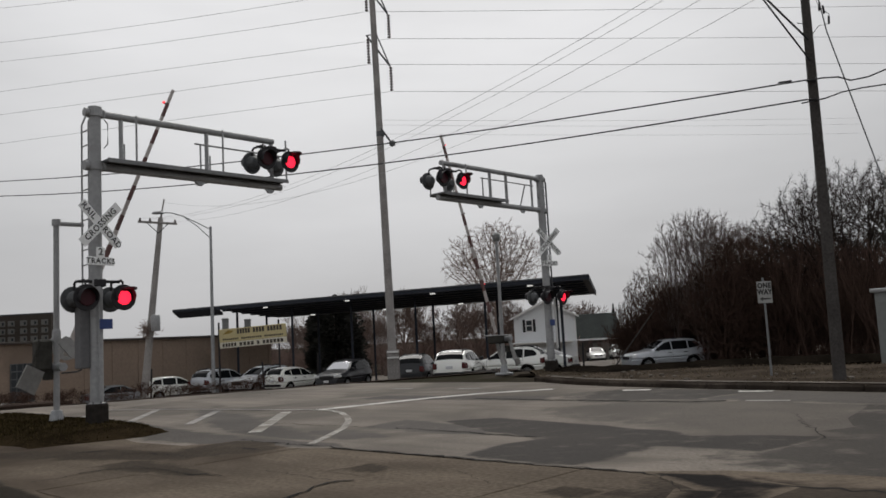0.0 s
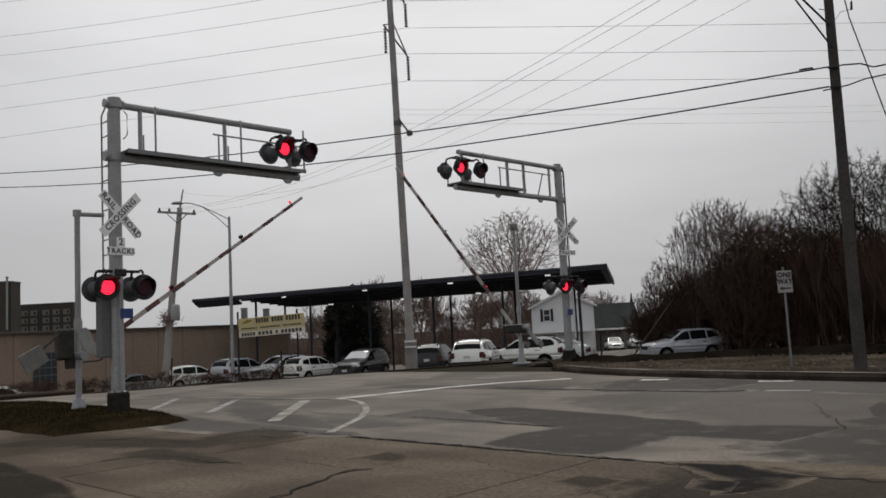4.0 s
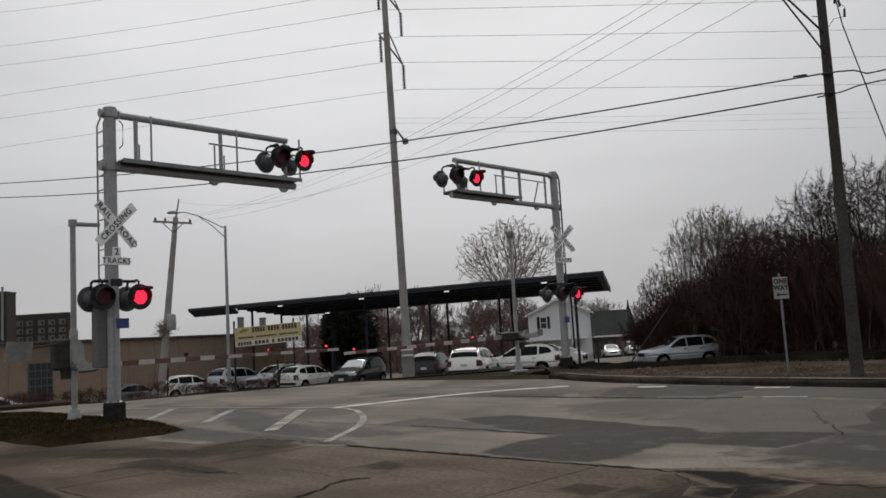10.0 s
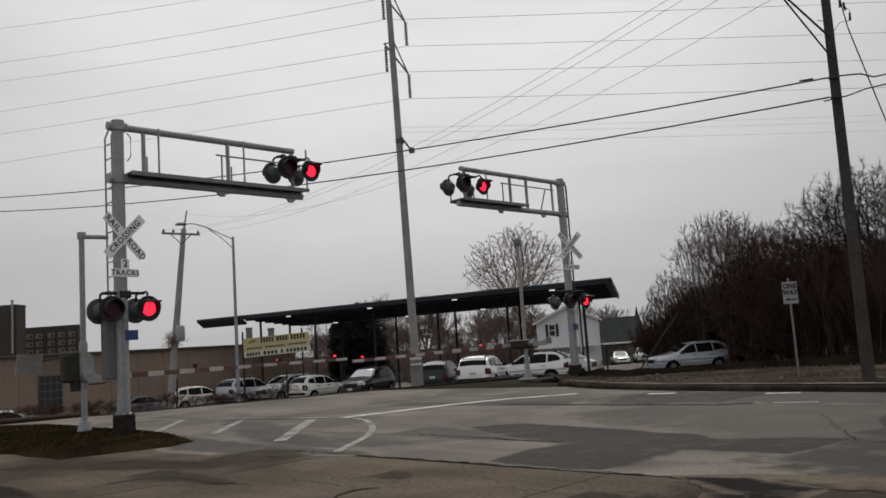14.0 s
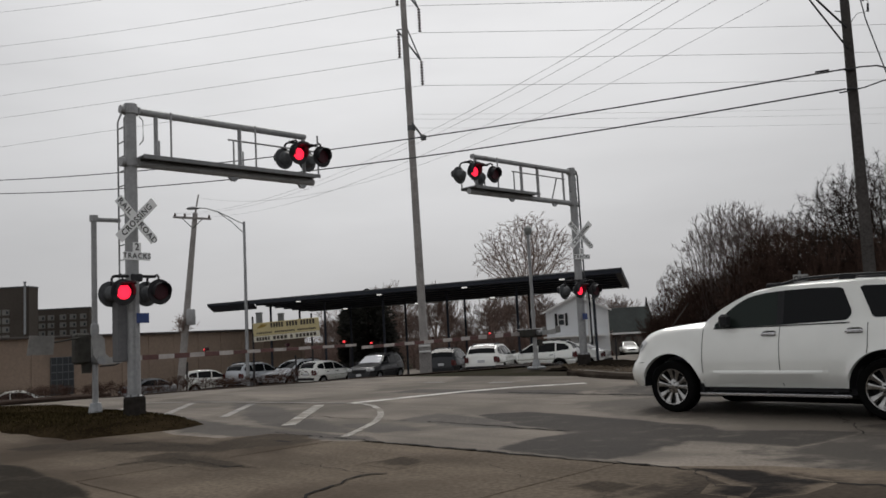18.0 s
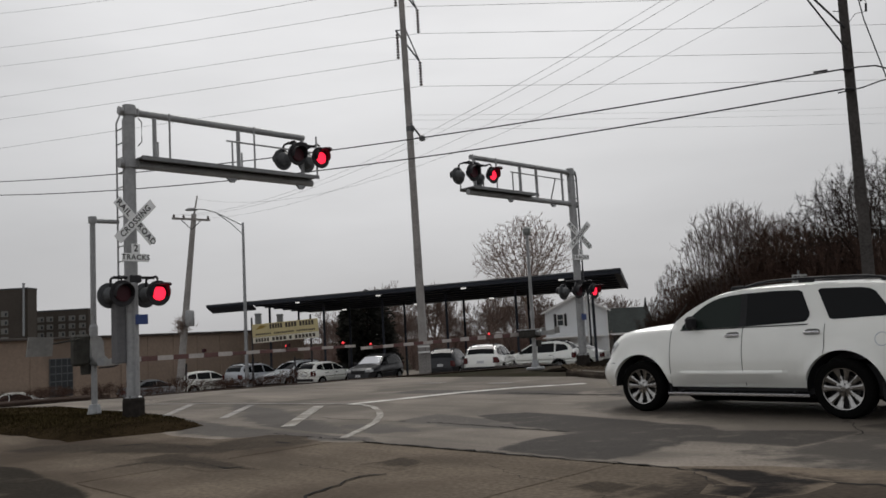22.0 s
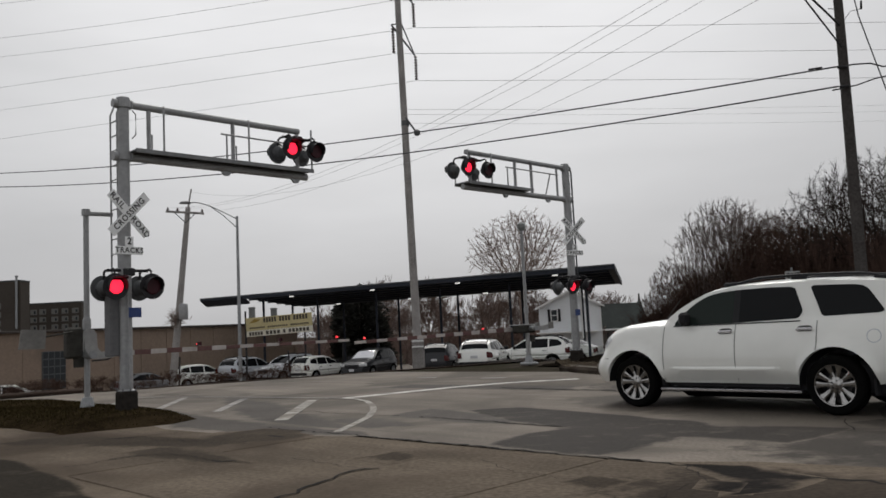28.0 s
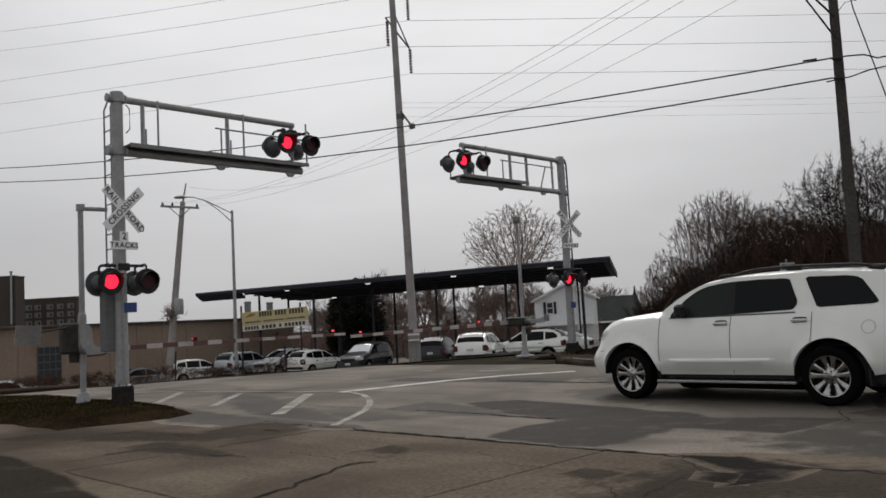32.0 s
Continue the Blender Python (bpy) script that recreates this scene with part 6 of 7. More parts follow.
SUV_PLACE, SUV_TURN = Vector((4.753, 13.066)), 131.5
suv, suv_wheels = car("suv", pose(SUV_PLACE.x, SUV_PLACE.y, 0, 0, 0, SUV_TURN), BIG, WHITE_CAR, "large white suv with chrome wheels and black roof rails", "suv", rail=True)
for side in (-1, 1):
    shell = Body(BIG)
    part("pillar_trim", shell.side_panel([(-0.29, 1.285), (-0.18, 1.285)], [(-0.29, 1.772), (-0.18, 1.768)], side, 0.005, 1), PLASTIC, suv, "black pillar trim")
    ledge = Shape()
    for i in range(25):
        x = -0.92 + 1.80 * i / 24
        end = smooth_step(min(i, 24 - i) / 2.5)
        ledge.v += [(x, side * (shell.half(x, z) + 0.002 + out * end), z) for z, out in ((0.650, 0.0), (0.622, 0.034), (0.60, 0.036), (0.52, 0.012), (0.46, 0.0))]
    ledge.f = [(5 * i + j, 5 * i + j + 1, 5 * i + 6 + j, 5 * i + 5 + j) for i in range(24) for j in range(4)]
    part("door_moulding", ledge, WHITE_CAR, suv, "white lower door moulding", smooth=25)
    part("window_trim", shell.side_panel([(-1.22, 1.268), (0.82, 1.262)], [(-1.22, 1.284), (0.82, 1.276)], side, 0.009, 16, 1), PLASTIC, suv, "black window weatherstrip")
    board = part("running_board", Shape().box((-0.08, side * 0.93, 0.30), (2.26, 0.17, 0.045), bevel=0.018), PLASTIC, suv, "black running board with a bright edge")
    part("board_edge", Shape().box((-0.08, side * 1.018, 0.302), (2.26, 0.018, 0.034), bevel=0.006), CHROME, board, "bright board edge")
    for x in (-0.95, 0.0, 0.85):
        part("board_bracket", Shape().box((x, side * 0.84, 0.325), (0.06, 0.2, 0.05), bevel=0.01), PLASTIC, board)
    part("rocker_trim", Shape().box((-0.08, side * 0.83, 0.38), (2.1, 0.10, 0.09), bevel=0.012), PLASTIC, suv)
    part("mud_flap", Shape().box((1.02, side * 0.86, 0.38), (0.03, 0.24, 0.20), bevel=0.01), PLASTIC, suv)
    part("mud_flap", Shape().box((-2.17, side * 0.86, 0.38), (0.03, 0.24, 0.22), bevel=0.01), PLASTIC, suv)
part("bumper_gap", Body(BIG).side_panel([(2.06, 0.775), (2.5, 0.765)], [(2.06, 0.785), (2.5, 0.775)], 1, 0.004, 16, 1), GAP, suv)
part("air_intake", Shape().box((2.54, 0, 0.47), (0.14, 1.0, 0.12), bevel=0.03), PLASTIC, suv)
flap_ring = Shape()
for i in range(32):
    u = 2 * math.pi * i / 32
    for r, out in ((0.080, 0.002), (0.083, 0.005), (0.088, 0.005), (0.091, 0.002)):
        x, z = -2.2 + r * math.cos(u), 1.045 + r * math.sin(u)
        flap_ring.v.append((x, Body(BIG).half(x, z) + out, z))
flap_ring.f = [(4 * i + j, 4 * i + j + 1, 4 * ((i + 1) % 32) + j + 1, 4 * ((i + 1) % 32) + j) for i in range(32) for j in range(3)]
part("fuel_flap", flap_ring, SILVER_CAR, suv, "round fuel flap seam")


def parked(spec, x, y, turn, paint, label, name="parked_car", group="cars in the lot"):
    return car(name, pose(x, y, lie(x, y), 0, 0, turn), spec, paint, label, "car", group, wheels_bright=STEEL, rail=spec is CROSS)[0]


parked(HATCH, -8.3, 52.3, 58, WHITE_CAR, "white hatchback parked with its tail to the road")
dark_one = parked(CROSS, -4.9, 50.0, -112, DARK_CAR, "charcoal crossover whose windscreen mirrors the sky")
for pane in dark_one.children:
    if pane.name.startswith("windscreen"):
        pane.data.materials[0] = MIRROR_GLASS
parked(CROSS, -13.1, 54.0, 60, SILVER_CAR, "silver crossover parked with its tail to the road")
parked(CROSS, -10.7, 54.3, -122, PALE_CAR, "pale silver crossover facing the road")
parked(CROSS, -15.2, 60.0, -20, GREY_CAR, "grey crossover parked behind others")
parked(HATCH, -16.3, 54.4, 35, WHITE_CAR, "white hatchback beside the fence posts")
parked(SEDAN, -19.2, 52.6, 40, GREY_CAR, "grey sedan by the warehouse")
parked(CROSS, -0.48, 47.5, 78, DARK_CAR, "dark tall car facing away from the road")
white_tail = parked(CROSS, 1.66, 42.2, 76, WHITE_CAR, "white crossover with its tail to the road")
white_tail.scale = (1.04, 1.08, 0.93)
parked(CROSS, 4.55, 46.4, 158, WHITE_CAR, "white crossover parked side-on")
parked(SEDAN, 6.9, 50.5, 150, WHITE_CAR, "white sedan parked behind the signal")
parked(SEDAN, 18.9, 92.0, -95, WHITE_CAR, "white sedan parked before the bungalow")
parked(CROSS, 21.4, 92.0, -98, WHITE_CAR, "white crossover parked before the bungalow")
parked(CROSS, 13.5, 47.0, 190, SILVER_CAR, "silver suv beside the thicket")
parked(SEDAN, -24.7, 45.0, 215, WHITE_CAR, "white hatchback on the road beyond the tracks")


# ---- trees ----
def twig_mesh(name, segments, material):
    """One mesh of many three-sided tapering twigs."""
    vs, fs = [], []
    for a, b, r0, r1 in segments:
        d = (b - a).normalized()
        u = d.orthogonal().normalized()
        w = d.cross(u)
        k = len(vs)
        if not r1:
            # a twig that ends in a point
            vs += [a + (u * c + w * s) * r0 for c, s in ((1, 0), (-0.5, 0.866), (-0.5, -0.866))] + [b]
            fs += [(k, k + 1, k + 3), (k + 1, k + 2, k + 3), (k + 2, k, k + 3)]
            continue
        for p, r in ((a, r0), (b, r1)):
            for c, s in ((1, 0), (-0.5, 0.866), (-0.5, -0.866)):
                vs.append(p + (u * c + w * s) * r)
        fs += [(k, k + 1, k + 4, k + 3), (k + 1, k + 2, k + 5, k + 4), (k + 2, k, k + 3, k + 5)]
    me = bpy.data.meshes.new(name)
    me.from_pydata([tuple(v) for v in vs], [], fs)
    me.materials.append(material)
    return me


def grow(rng, start, heading, length, radius, depth, spread, out, rise=0.15, kids=(2, 4), thin=0.004):
    """Branches that fork and taper; each limb bends a little."""
    p, d = start, heading.normalized()
    n = 4 if depth > 1 else 2
    r = radius
    for i in range(n):
        q = p + d * (length / n)
        r2 = max(thin, r * (0.86 if depth > 1 else 0.7))
        out.append((p, q, r, r2))
        p, r = q, r2
        d = (d + Vector((rng.gauss(0, 0.14), rng.gauss(0, 0.14), rng.gauss(0.02, 0.10) + rise * 0.15))).normalized()
        if depth > 0 and i >= 1:
            for _ in range(1 if depth > 2 else rng.randint(1, 2)):
                side = Vector((rng.gauss(0, 1), rng.gauss(0, 1), rng.gauss(0.15, 0.55)))
                grow(rng, p, (d + side * spread).normalized() + Vector((0, 0, rise)), length * rng.uniform(0.5, 0.78), r * rng.uniform(0.5, 0.72), depth - 1, spread, out, rise, kids, thin)
    if depth > 0:
        for _ in range(rng.randint(*kids)):
            side = Vector((rng.gauss(0, 1), rng.gauss(0, 1), rng.gauss(0.2, 0.5)))
            grow(rng, p, d + side * spread * 0.7 + Vector((0, 0, rise)), length * rng.uniform(0.55, 0.8), r * 0.75, depth - 1, spread, out, rise, kids, thin)


def bare_tree(seed, height, girth, depth, spread, material, rise=0.15, thin=0.012, trunk=0.3, kids=(2, 4), fan=0.5):
    rng = random.Random(seed)
    segs = []
    fork = Vector((rng.gauss(0, 0.1), rng.gauss(0, 0.1), height * trunk))
    stem = [(Vector((0, 0, -0.1)), fork * 0.5, girth * 1.25, girth), (fork * 0.5, fork, girth, girth * 0.9)]
    for _ in range(rng.randint(3, 5)):
        grow(rng, fork, Vector((rng.gauss(0, fan), rng.gauss(0, fan), 1.0)), height * 0.27, girth * 0.55, depth, spread, segs, rise, kids, thin)
    return twig_mesh("trunk", stem, material), twig_mesh("crown", segs, material), len(segs)


def ramify(seed, stems, cloud, step=0.26, reach=2.2, kill=0.45, lift=0.1, wild=0.18, thin=0.008, power=2.35, rounds=120, twigs=(2, 0.35), drop=0.0):
    """Branches that grow from the stems towards a cloud of points and fork as they fill it; the limbs thicken towards the root."""
    rng = np.random.default_rng(seed)
    nodes, parent = [], []
    for line in stems:
        for i, q in enumerate(line):
            parent.append(-1 if i == 0 else len(nodes) - 1)
            nodes.append(np.array(q, float))
    trunk = len(nodes)
    goal = np.array(cloud, float)
    near, dist = np.zeros(len(goal), int), np.full(len(goal), 1e9)

    def update(first):
        fresh = np.array(nodes[first:])
        if not len(fresh) or not len(goal):
            return
        d = np.linalg.norm(goal[:, None] - fresh[None], axis=2)
        k = d.argmin(1)
        v = d[np.arange(len(goal)), k]
        better = v < dist
        near[better], dist[better] = k[better] + first, v[better]

    update(0)
    kids = {}
    for _ in range(rounds):
        keep = dist > kill
        goal, near, dist = goal[keep], near[keep], dist[keep]
        live = dist < reach
        if not live.any():
            break
        first = len(nodes)
        for k in np.unique(near[live]):
            if kids.get(k, 0) > 3:
                continue
            way = goal[live & (near == k)] - nodes[k]
            way = (way / (np.linalg.norm(way, axis=1)[:, None] + 1e-9)).sum(0)
            way = way / (np.linalg.norm(way) + 1e-9) + rng.normal(0, wild, 3) + (0, 0, lift)
            nodes.append(nodes[k] + step * way / np.linalg.norm(way))
            parent.append(int(k))
            kids[k] = kids.get(k, 0) + 1
        update(first)
    n = len(nodes)
    thick = np.zeros(n)
    children = [[] for _ in range(n)]
    for i in range(n - 1, -1, -1):
        thick[i] = max(thin, thick[i] ** (1 / power) if thick[i] else thin)
        if parent[i] >= 0:
            thick[parent[i]] += thick[i] ** power
            children[parent[i]].append(i)
    for _ in range(3):
        old = [q.copy() for q in nodes]
        for i in range(trunk, n):
            if children[i]:
                main = max(children[i], key=lambda c: thick[c])
                nodes[i] = 0.5 * old[i] + 0.25 * (old[parent[i]] + old[main])
    wood, fine = [], []
    for i in range(n):
        if parent[i] < 0:
            continue
        r0 = min(thick[parent[i]], thick[i] * 1.25)
        (wood if i < trunk else fine).append((Vector(nodes[parent[i]]), Vector(nodes[i]), r0, thick[i]))
        if i >= trunk and thick[i] < thin * 2.4:
            d = nodes[i] - nodes[parent[i]]
            for _ in range(twigs[0] + (0 if children[i] else 3)):
                w = d / step + rng.normal(0, 0.38, 3) + (0, 0, lift - drop)
                w *= twigs[1] * rng.uniform(0.5, 1.3) / np.linalg.norm(w)
                fine.append((Vector(nodes[i]), Vector(nodes[i] + w), thin * 0.85, 0.0))
    return wood, fine


def puffs(seed, count, clumps, centre, size, clump=0.22, low=-0.6, hollow=0.35):
    """A cloud of points in uneven clumps inside an egg-shaped crown."""
    rng = np.random.default_rng(seed)
    hearts = []
    while len(hearts) < clumps:
        q = rng.uniform(-1, 1, 3)
        r = np.linalg.norm(q)
        if hollow < r < 1 and q[2] > low:
            hearts.append(q)
    hearts = np.array(hearts)
    q = hearts[rng.integers(0, clumps, count)] + rng.normal(0, clump, (count, 3))
    return q * np.array(size) + np.array(centre)


def place_tree(name, meshes, x, y, turn, scale, label, group, material):
    t = thing(name, pose(x, y, lie(x, y), 0, 0, turn), label, "tree", group)
    t.scale = (scale, scale, scale)
    part("trunk", meshes[0], material, t)
    part("crown", meshes[1], material, t)
    return t


def shrub(seed, height, width, stems, material, depth=2, lean=0.2, spread=0.5, thin=0.008):
    rng = random.Random(seed)
    segs = []
    for _ in range(stems):
        base = Vector((rng.gauss(0, width * 0.22), rng.gauss(0, width * 0.22), 0))
        grow(rng, base, Vector((rng.gauss(0, lean), rng.gauss(0, lean), 1)), height * rng.uniform(0.28, 0.42), 0.024, depth, spread, segs, 0.28, (2, 3), thin)
    return twig_mesh("crown", segs, material)


def woods():
    def sway(height, foot=(0, 0), head=(0, 0), n=9, seed=0):
        r = np.random.default_rng(seed)
        bend = r.normal(0, 0.05, (n, 2)).cumsum(0)
        return [(foot[0] + (head[0] - foot[0]) * i / (n - 1) + bend[i][0] - bend[0][0], foot[1] + (head[1] - foot[1]) * i / (n - 1) + bend[i][1] - bend[0][1], -0.2 + height * i / (n - 1)) for i in range(n)]

    # broad crowns whose limbs arch outwards
    broad = []
    for k in range(2):
        stem, fine = ramify(100 + k, [sway(2.9, (0, 0), (0.4 - 0.9 * k, 0.2), seed=k)], puffs(110 + k, 2900, 105, (0, 0, 6.7), (5.3, 4.6, 4.3), 0.12, -0.75, 0.42), 0.27, 3.6, 0.36, 0.03, 0.13, 0.0085, 1.90, 130, (6, 0.46), 0.10)
        broad.append((twig_mesh("trunk", stem, BARK), twig_mesh("crown", fine, BARK)))
    # upright fans of many stems
    fan = []
    for k in range(2):
        r = np.random.default_rng(120 + k)
        feet = [sway(2.0, r.normal(0, 0.2, 2), r.normal(0, 0.5, 2), 7, k * 7 + i) for i in range(4)]
        cloud = []
        for _ in range(3400):
            h = r.uniform(0.26, 1.0) ** 0.8
            w = 0.12 + 1.05 * h
            g = r.normal(0, 0.42, 2)
            cloud.append((g[0] * 2.4 * w, g[1] * 2.2 * w, 9.2 * h * (1 - 0.05 * (g[0] ** 2 + g[1] ** 2)) + r.normal(0, 0.2)))
        stem, fine = ramify(130 + k, feet, cloud, 0.27, 2.4, 0.28, 0.20, 0.05, 0.0085, 2.06, 130, (5, 0.5))
        fan.append((twig_mesh("trunk", stem, FAN_BARK), twig_mesh("crown", fine, FAN_BARK)))
    # rounded fine-twigged domes
    dome = []
    for k in range(2):
        r = np.random.default_rng(140 + k)
        feet = [sway(1.6, r.normal(0, 0.3, 2), r.normal(0, 0.8, 2), 6, 50 + k * 7 + i) for i in range(5)]
        stem, fine = ramify(150 + k, feet, puffs(160 + k, 4200, 200, (0, 0, 3.6), (3.2, 2.8, 3.1), 0.10, -0.85, 0.1), 0.24, 2.0, 0.28, 0.15, 0.12, 0.0085, 2.3, 110, (7, 0.40), 0.05)
        dome.append((twig_mesh("trunk", stem, TWIG), twig_mesh("crown", fine, TWIG)))

    def rise_to(t, x, y, top, wide):
        """Bring a tree's top to a height above the level road."""
        high = max(v.co.z for c in t.children for v in c.data.vertices)
        s = (top - lie(x, y)) / high
        t.scale = (s * wide, s * wide, s)

    for k, (x, y, top, wide, turn) in enumerate(((23.4, 43.5, 9.9, 0.92, 20), (27.6, 44.0, 10.8, 1.0, 200), (25.6, 49.0, 11.0, 0.95, 110), (22.6, 46.0, 9.0, 0.88, 290))):
        t = place_tree("bare_tree", broad[k % 2], x, y, turn, 1.0, "dark bare broad tree behind the verge", "trees by the tracks", BARK)
        rise_to(t, x, y, top, wide)
    for k, (x, y, top, wide, turn) in enumerate(((15.9, 46.5, 8.35, 0.78, 0), (14.6, 47.5, 7.2, 0.62, 130), (17.4, 48.5, 7.9, 0.7, 250), (19.8, 49.0, 7.8, 0.75, 60))):
        t = place_tree("bare_tree", fan[k % 2], x, y, turn, 1.0, "slender upright bare tree in the thicket", "thicket by the tracks", FAN_BARK)
        rise_to(t, x, y, top, wide)
    for k, (x, y, top, wide, turn) in enumerate(((18.6, 45.5, 7.0, 0.95, 30), (20.6, 44.5, 6.8, 0.95, 160), (16.6, 45.0, 6.0, 0.85, 280), (17.5, 46.8, 6.5, 0.9, 240), (19.7, 46.6, 7.1, 0.95, 340), (21.8, 46.4, 7.0, 0.95, 120), (13.4, 48.0, 5.2, 0.75, 80), (12.9, 49.5, 4.3, 0.62, 200), (22.6, 44.0, 6.4, 0.95, 320), (25.4, 45.5, 6.6, 1.0, 100), (24.2, 42.0, 4.4, 0.9, 220), (26.6, 42.5, 5.0, 0.9, 40), (12.4, 51.0, 3.2, 0.5, 20))):
        t = place_tree("bare_tree", dome[k % 2], x, y, turn, 1.0, "rounded fine-twigged bare tree in the thicket", "thicket by the tracks", TWIG)
        rise_to(t, x, y, top, wide)
    wood = [shrub(80 + i, 6.4, 3.8, 12, FAR_TWIG) for i in range(3)]
    low = [shrub(40 + i, 3.6, 3.4, 15, TWIG) for i in range(3)]
    rng = random.Random(11)
    for k in range(32):
        f = k / 31
        x, y = 15.0 + 12.0 * f + rng.uniform(-0.6, 0.6), 53.0 - 18.5 * f + rng.uniform(-1.6, 1.4)
        t = thing("thicket_shrub", pose(x, y, lie(x, y), 0, 0, rng.uniform(0, 360)), "low dark leafless thicket of twigs", "shrub", "thicket by the tracks")
        s = rng.uniform(0.8, 1.25)
        t.scale = (s, s, s)
        part("crown", low[k % 3], TWIG, t)

    dense = [shrub(50 + i, 4.8, 3.0, 22, TWIG, 2, 0.24, 0.6, 0.010) for i in range(2)]
    for k in range(30):
        f = (k % 15) / 14
        x, y = 12.9 + 5.2 * f + rng.uniform(-0.3, 0.3), 50.5 - 2.5 * f + rng.uniform(-1.0, 1.0) + (2.0 if k > 14 else 0)
        t = thing("thicket_shrub", pose(x, y, lie(x, y), 0, 0, rng.uniform(0, 360)), "dense dark leafless thicket of twigs", "shrub", "thicket by the tracks")
        s = (0.62 + 0.85 * f) * rng.uniform(0.9, 1.15)
        t.scale = (0.6 + 0.45 * f, 0.6 + 0.45 * f, s)
        part("crown", dense[k % 2], TWIG, t)
    for k in range(16):
        x, y = 16.6 + 0.32 * k + rng.uniform(-0.5, 0.5), 50.5 - 0.75 * k + rng.uniform(-1.5, 1.5)
        t = thing("thicket_shrub", pose(x, y, lie(x, y), 0, 0, rng.uniform(0, 360)), "dense dark leafless thicket of twigs", "shrub", "thicket by the tracks")
        s = 1.15 + 0.035 * k
        t.scale = (s * 0.8, s * 0.8, s * rng.uniform(1.0, 1.25))
        part("crown", low[k % 3], TWIG, t)
    for k in range(22):
        f = k / 21
        x, y = 15.2 + 12.0 * f + rng.uniform(-0.8, 0.8), 49.0 - 17.0 * f + rng.uniform(-1.5, 1.5)
        t = thing("thicket_shrub", pose(x, y, lie(x, y), 0, 0, rng.uniform(0, 360)), "knee-high dark leafless brush", "shrub", "thicket by the tracks")
        t.scale = (0.75, 0.75, rng.uniform(0.3, 0.5))
        part("crown", low[k % 3], TWIG, t)
    for k in range(16):
        x = -15.5 + 0.62 * k
        y = 34.0 + TRACK_SLOPE * x + rng.uniform(-0.5, 0.8)
        t = thing("weed_clump", pose(x, y, lie(x, y), 0, 0, rng.uniform(0, 360)), "low dark weeds beyond the road edge", "weeds", "weeds by the tracks")
        t.scale = (0.5, 0.5, rng.uniform(0.10, 0.19))
        part("crown", low[k % 3], TWIG, t)

    stem, fine = ramify(170, [sway(5.6, (0, 0), (-0.5, 0.0), 12, 3)], puffs(171, 4600, 170, (-0.5, 0, 10.1), (4.1, 3.6, 3.7), 0.11, -0.95, 0.15), 0.26, 3.2, 0.30, 0.12, 0.08, 0.0125, 2.15, 130, (3, 0.45))
    pale = (twig_mesh("trunk", stem, BARK_PALE), twig_mesh("crown", fine, BARK_PALE))
    pale_tree = place_tree("bare_tree", pale, 7.3, 75.0, 0, 1.0, "pale bare spreading tree behind the canopy", "", BARK_PALE)
    rise_to(pale_tree, 7.3, 75.0, 12.4, 1.06)
    far = [bare_tree(60 + i, 8.0, 0.2, 3, 0.7, FAR_BARK, 0.12, 0.016, 0.25) for i in range(3)]
    rng = random.Random(21)
    for k in range(26):
        x, y = -16 + 1.37 * k + rng.uniform(-1, 1), 92 + rng.uniform(-6, 16)
        y += 16 if x > 13 else 0
        place_tree("bare_tree", far[k % 3], x, y, rng.uniform(0, 360), rng.uniform(0.75, 1.15), "bare brown tree in the far row", "far row of trees", FAR_BARK)
    for k in range(46):
        x, y = -34 + 1.74 * k + rng.uniform(-1, 1), 112 + rng.uniform(-5, 8)
        t = thing("woodland_shrub", pose(x, y, lie(x, y), 0, 0, rng.uniform(0, 360)), "brown leafless woodland edge far behind the lot", "shrub", "far woodland")
        t.scale = (1.3, 1.3, rng.uniform(0.75, 1.1))
        part("crown", wood[k % 3], FAR_TWIG, t)
    brush = [shrub(90 + i, 3.6, 4.6, 15, FAR_TWIG, 2, 0.3, 0.7, 0.016) for i in range(2)]
    for k in range(30):
        x, y = -34 + 2.35 * k + rng.uniform(-0.6, 0.6), 100 + rng.uniform(-3, 3)
        t = thing("woodland_shrub", pose(x, y, lie(x, y), 0, 0, rng.uniform(0, 360)), "low brown brush before the far woods", "shrub", "far woodland")
        t.scale = (1.4, 1.4, rng.uniform(0.9, 1.3))
        part("crown", brush[k % 2], FAR_TWIG, t)
    for x, y, s in ((-6.5, 80, 1.2), (-2.0, 82, 1.15), (16, 105, 1.2), (30, 96, 1.2), (23, 112, 1.1), (-12, 100, 1.0)):
        place_tree("bare_tree", far[int(abs(x)) % 3], x, y, x * 37, s, "bare brown tree in the far row", "far row of trees", FAR_BARK)

    def evergreen(x, y, h, w, label, seed, taper=1.6):
        rng = random.Random(seed)
        t = thing("evergreen_tree", pose(x, y, lie(x, y)), label, "tree")
        part("trunk", Shape().tube((0, 0, 0), (0, 0, h * 0.9), 0.2, 0.05), BARK, t)
        vs, fs = [], []
        for i in range(8000):
            z = h * (0.04 + 0.96 * rng.random() ** 0.9)
            a = rng.random() * 2 * math.pi
            lim = w * (1 - (z / h) ** taper) * (0.72 + 0.75 * noise.noise((z * 0.8, 1.3 * math.cos(a) + seed, 1.3 * math.sin(a))))
            r = lim * math.sqrt(rng.random())
            c = Vector((r * math.cos(a), r * math.sin(a), z))
            u = Vector((math.cos(a), math.sin(a), rng.uniform(-0.4, 0.5))) * rng.uniform(0.2, 0.42) * min(1.0, lim + 0.15)
            v = Vector((rng.gauss(0, 1), rng.gauss(0, 1), rng.gauss(0, 1))).normalized() * rng.uniform(0.06, 0.14)
            k = len(vs)
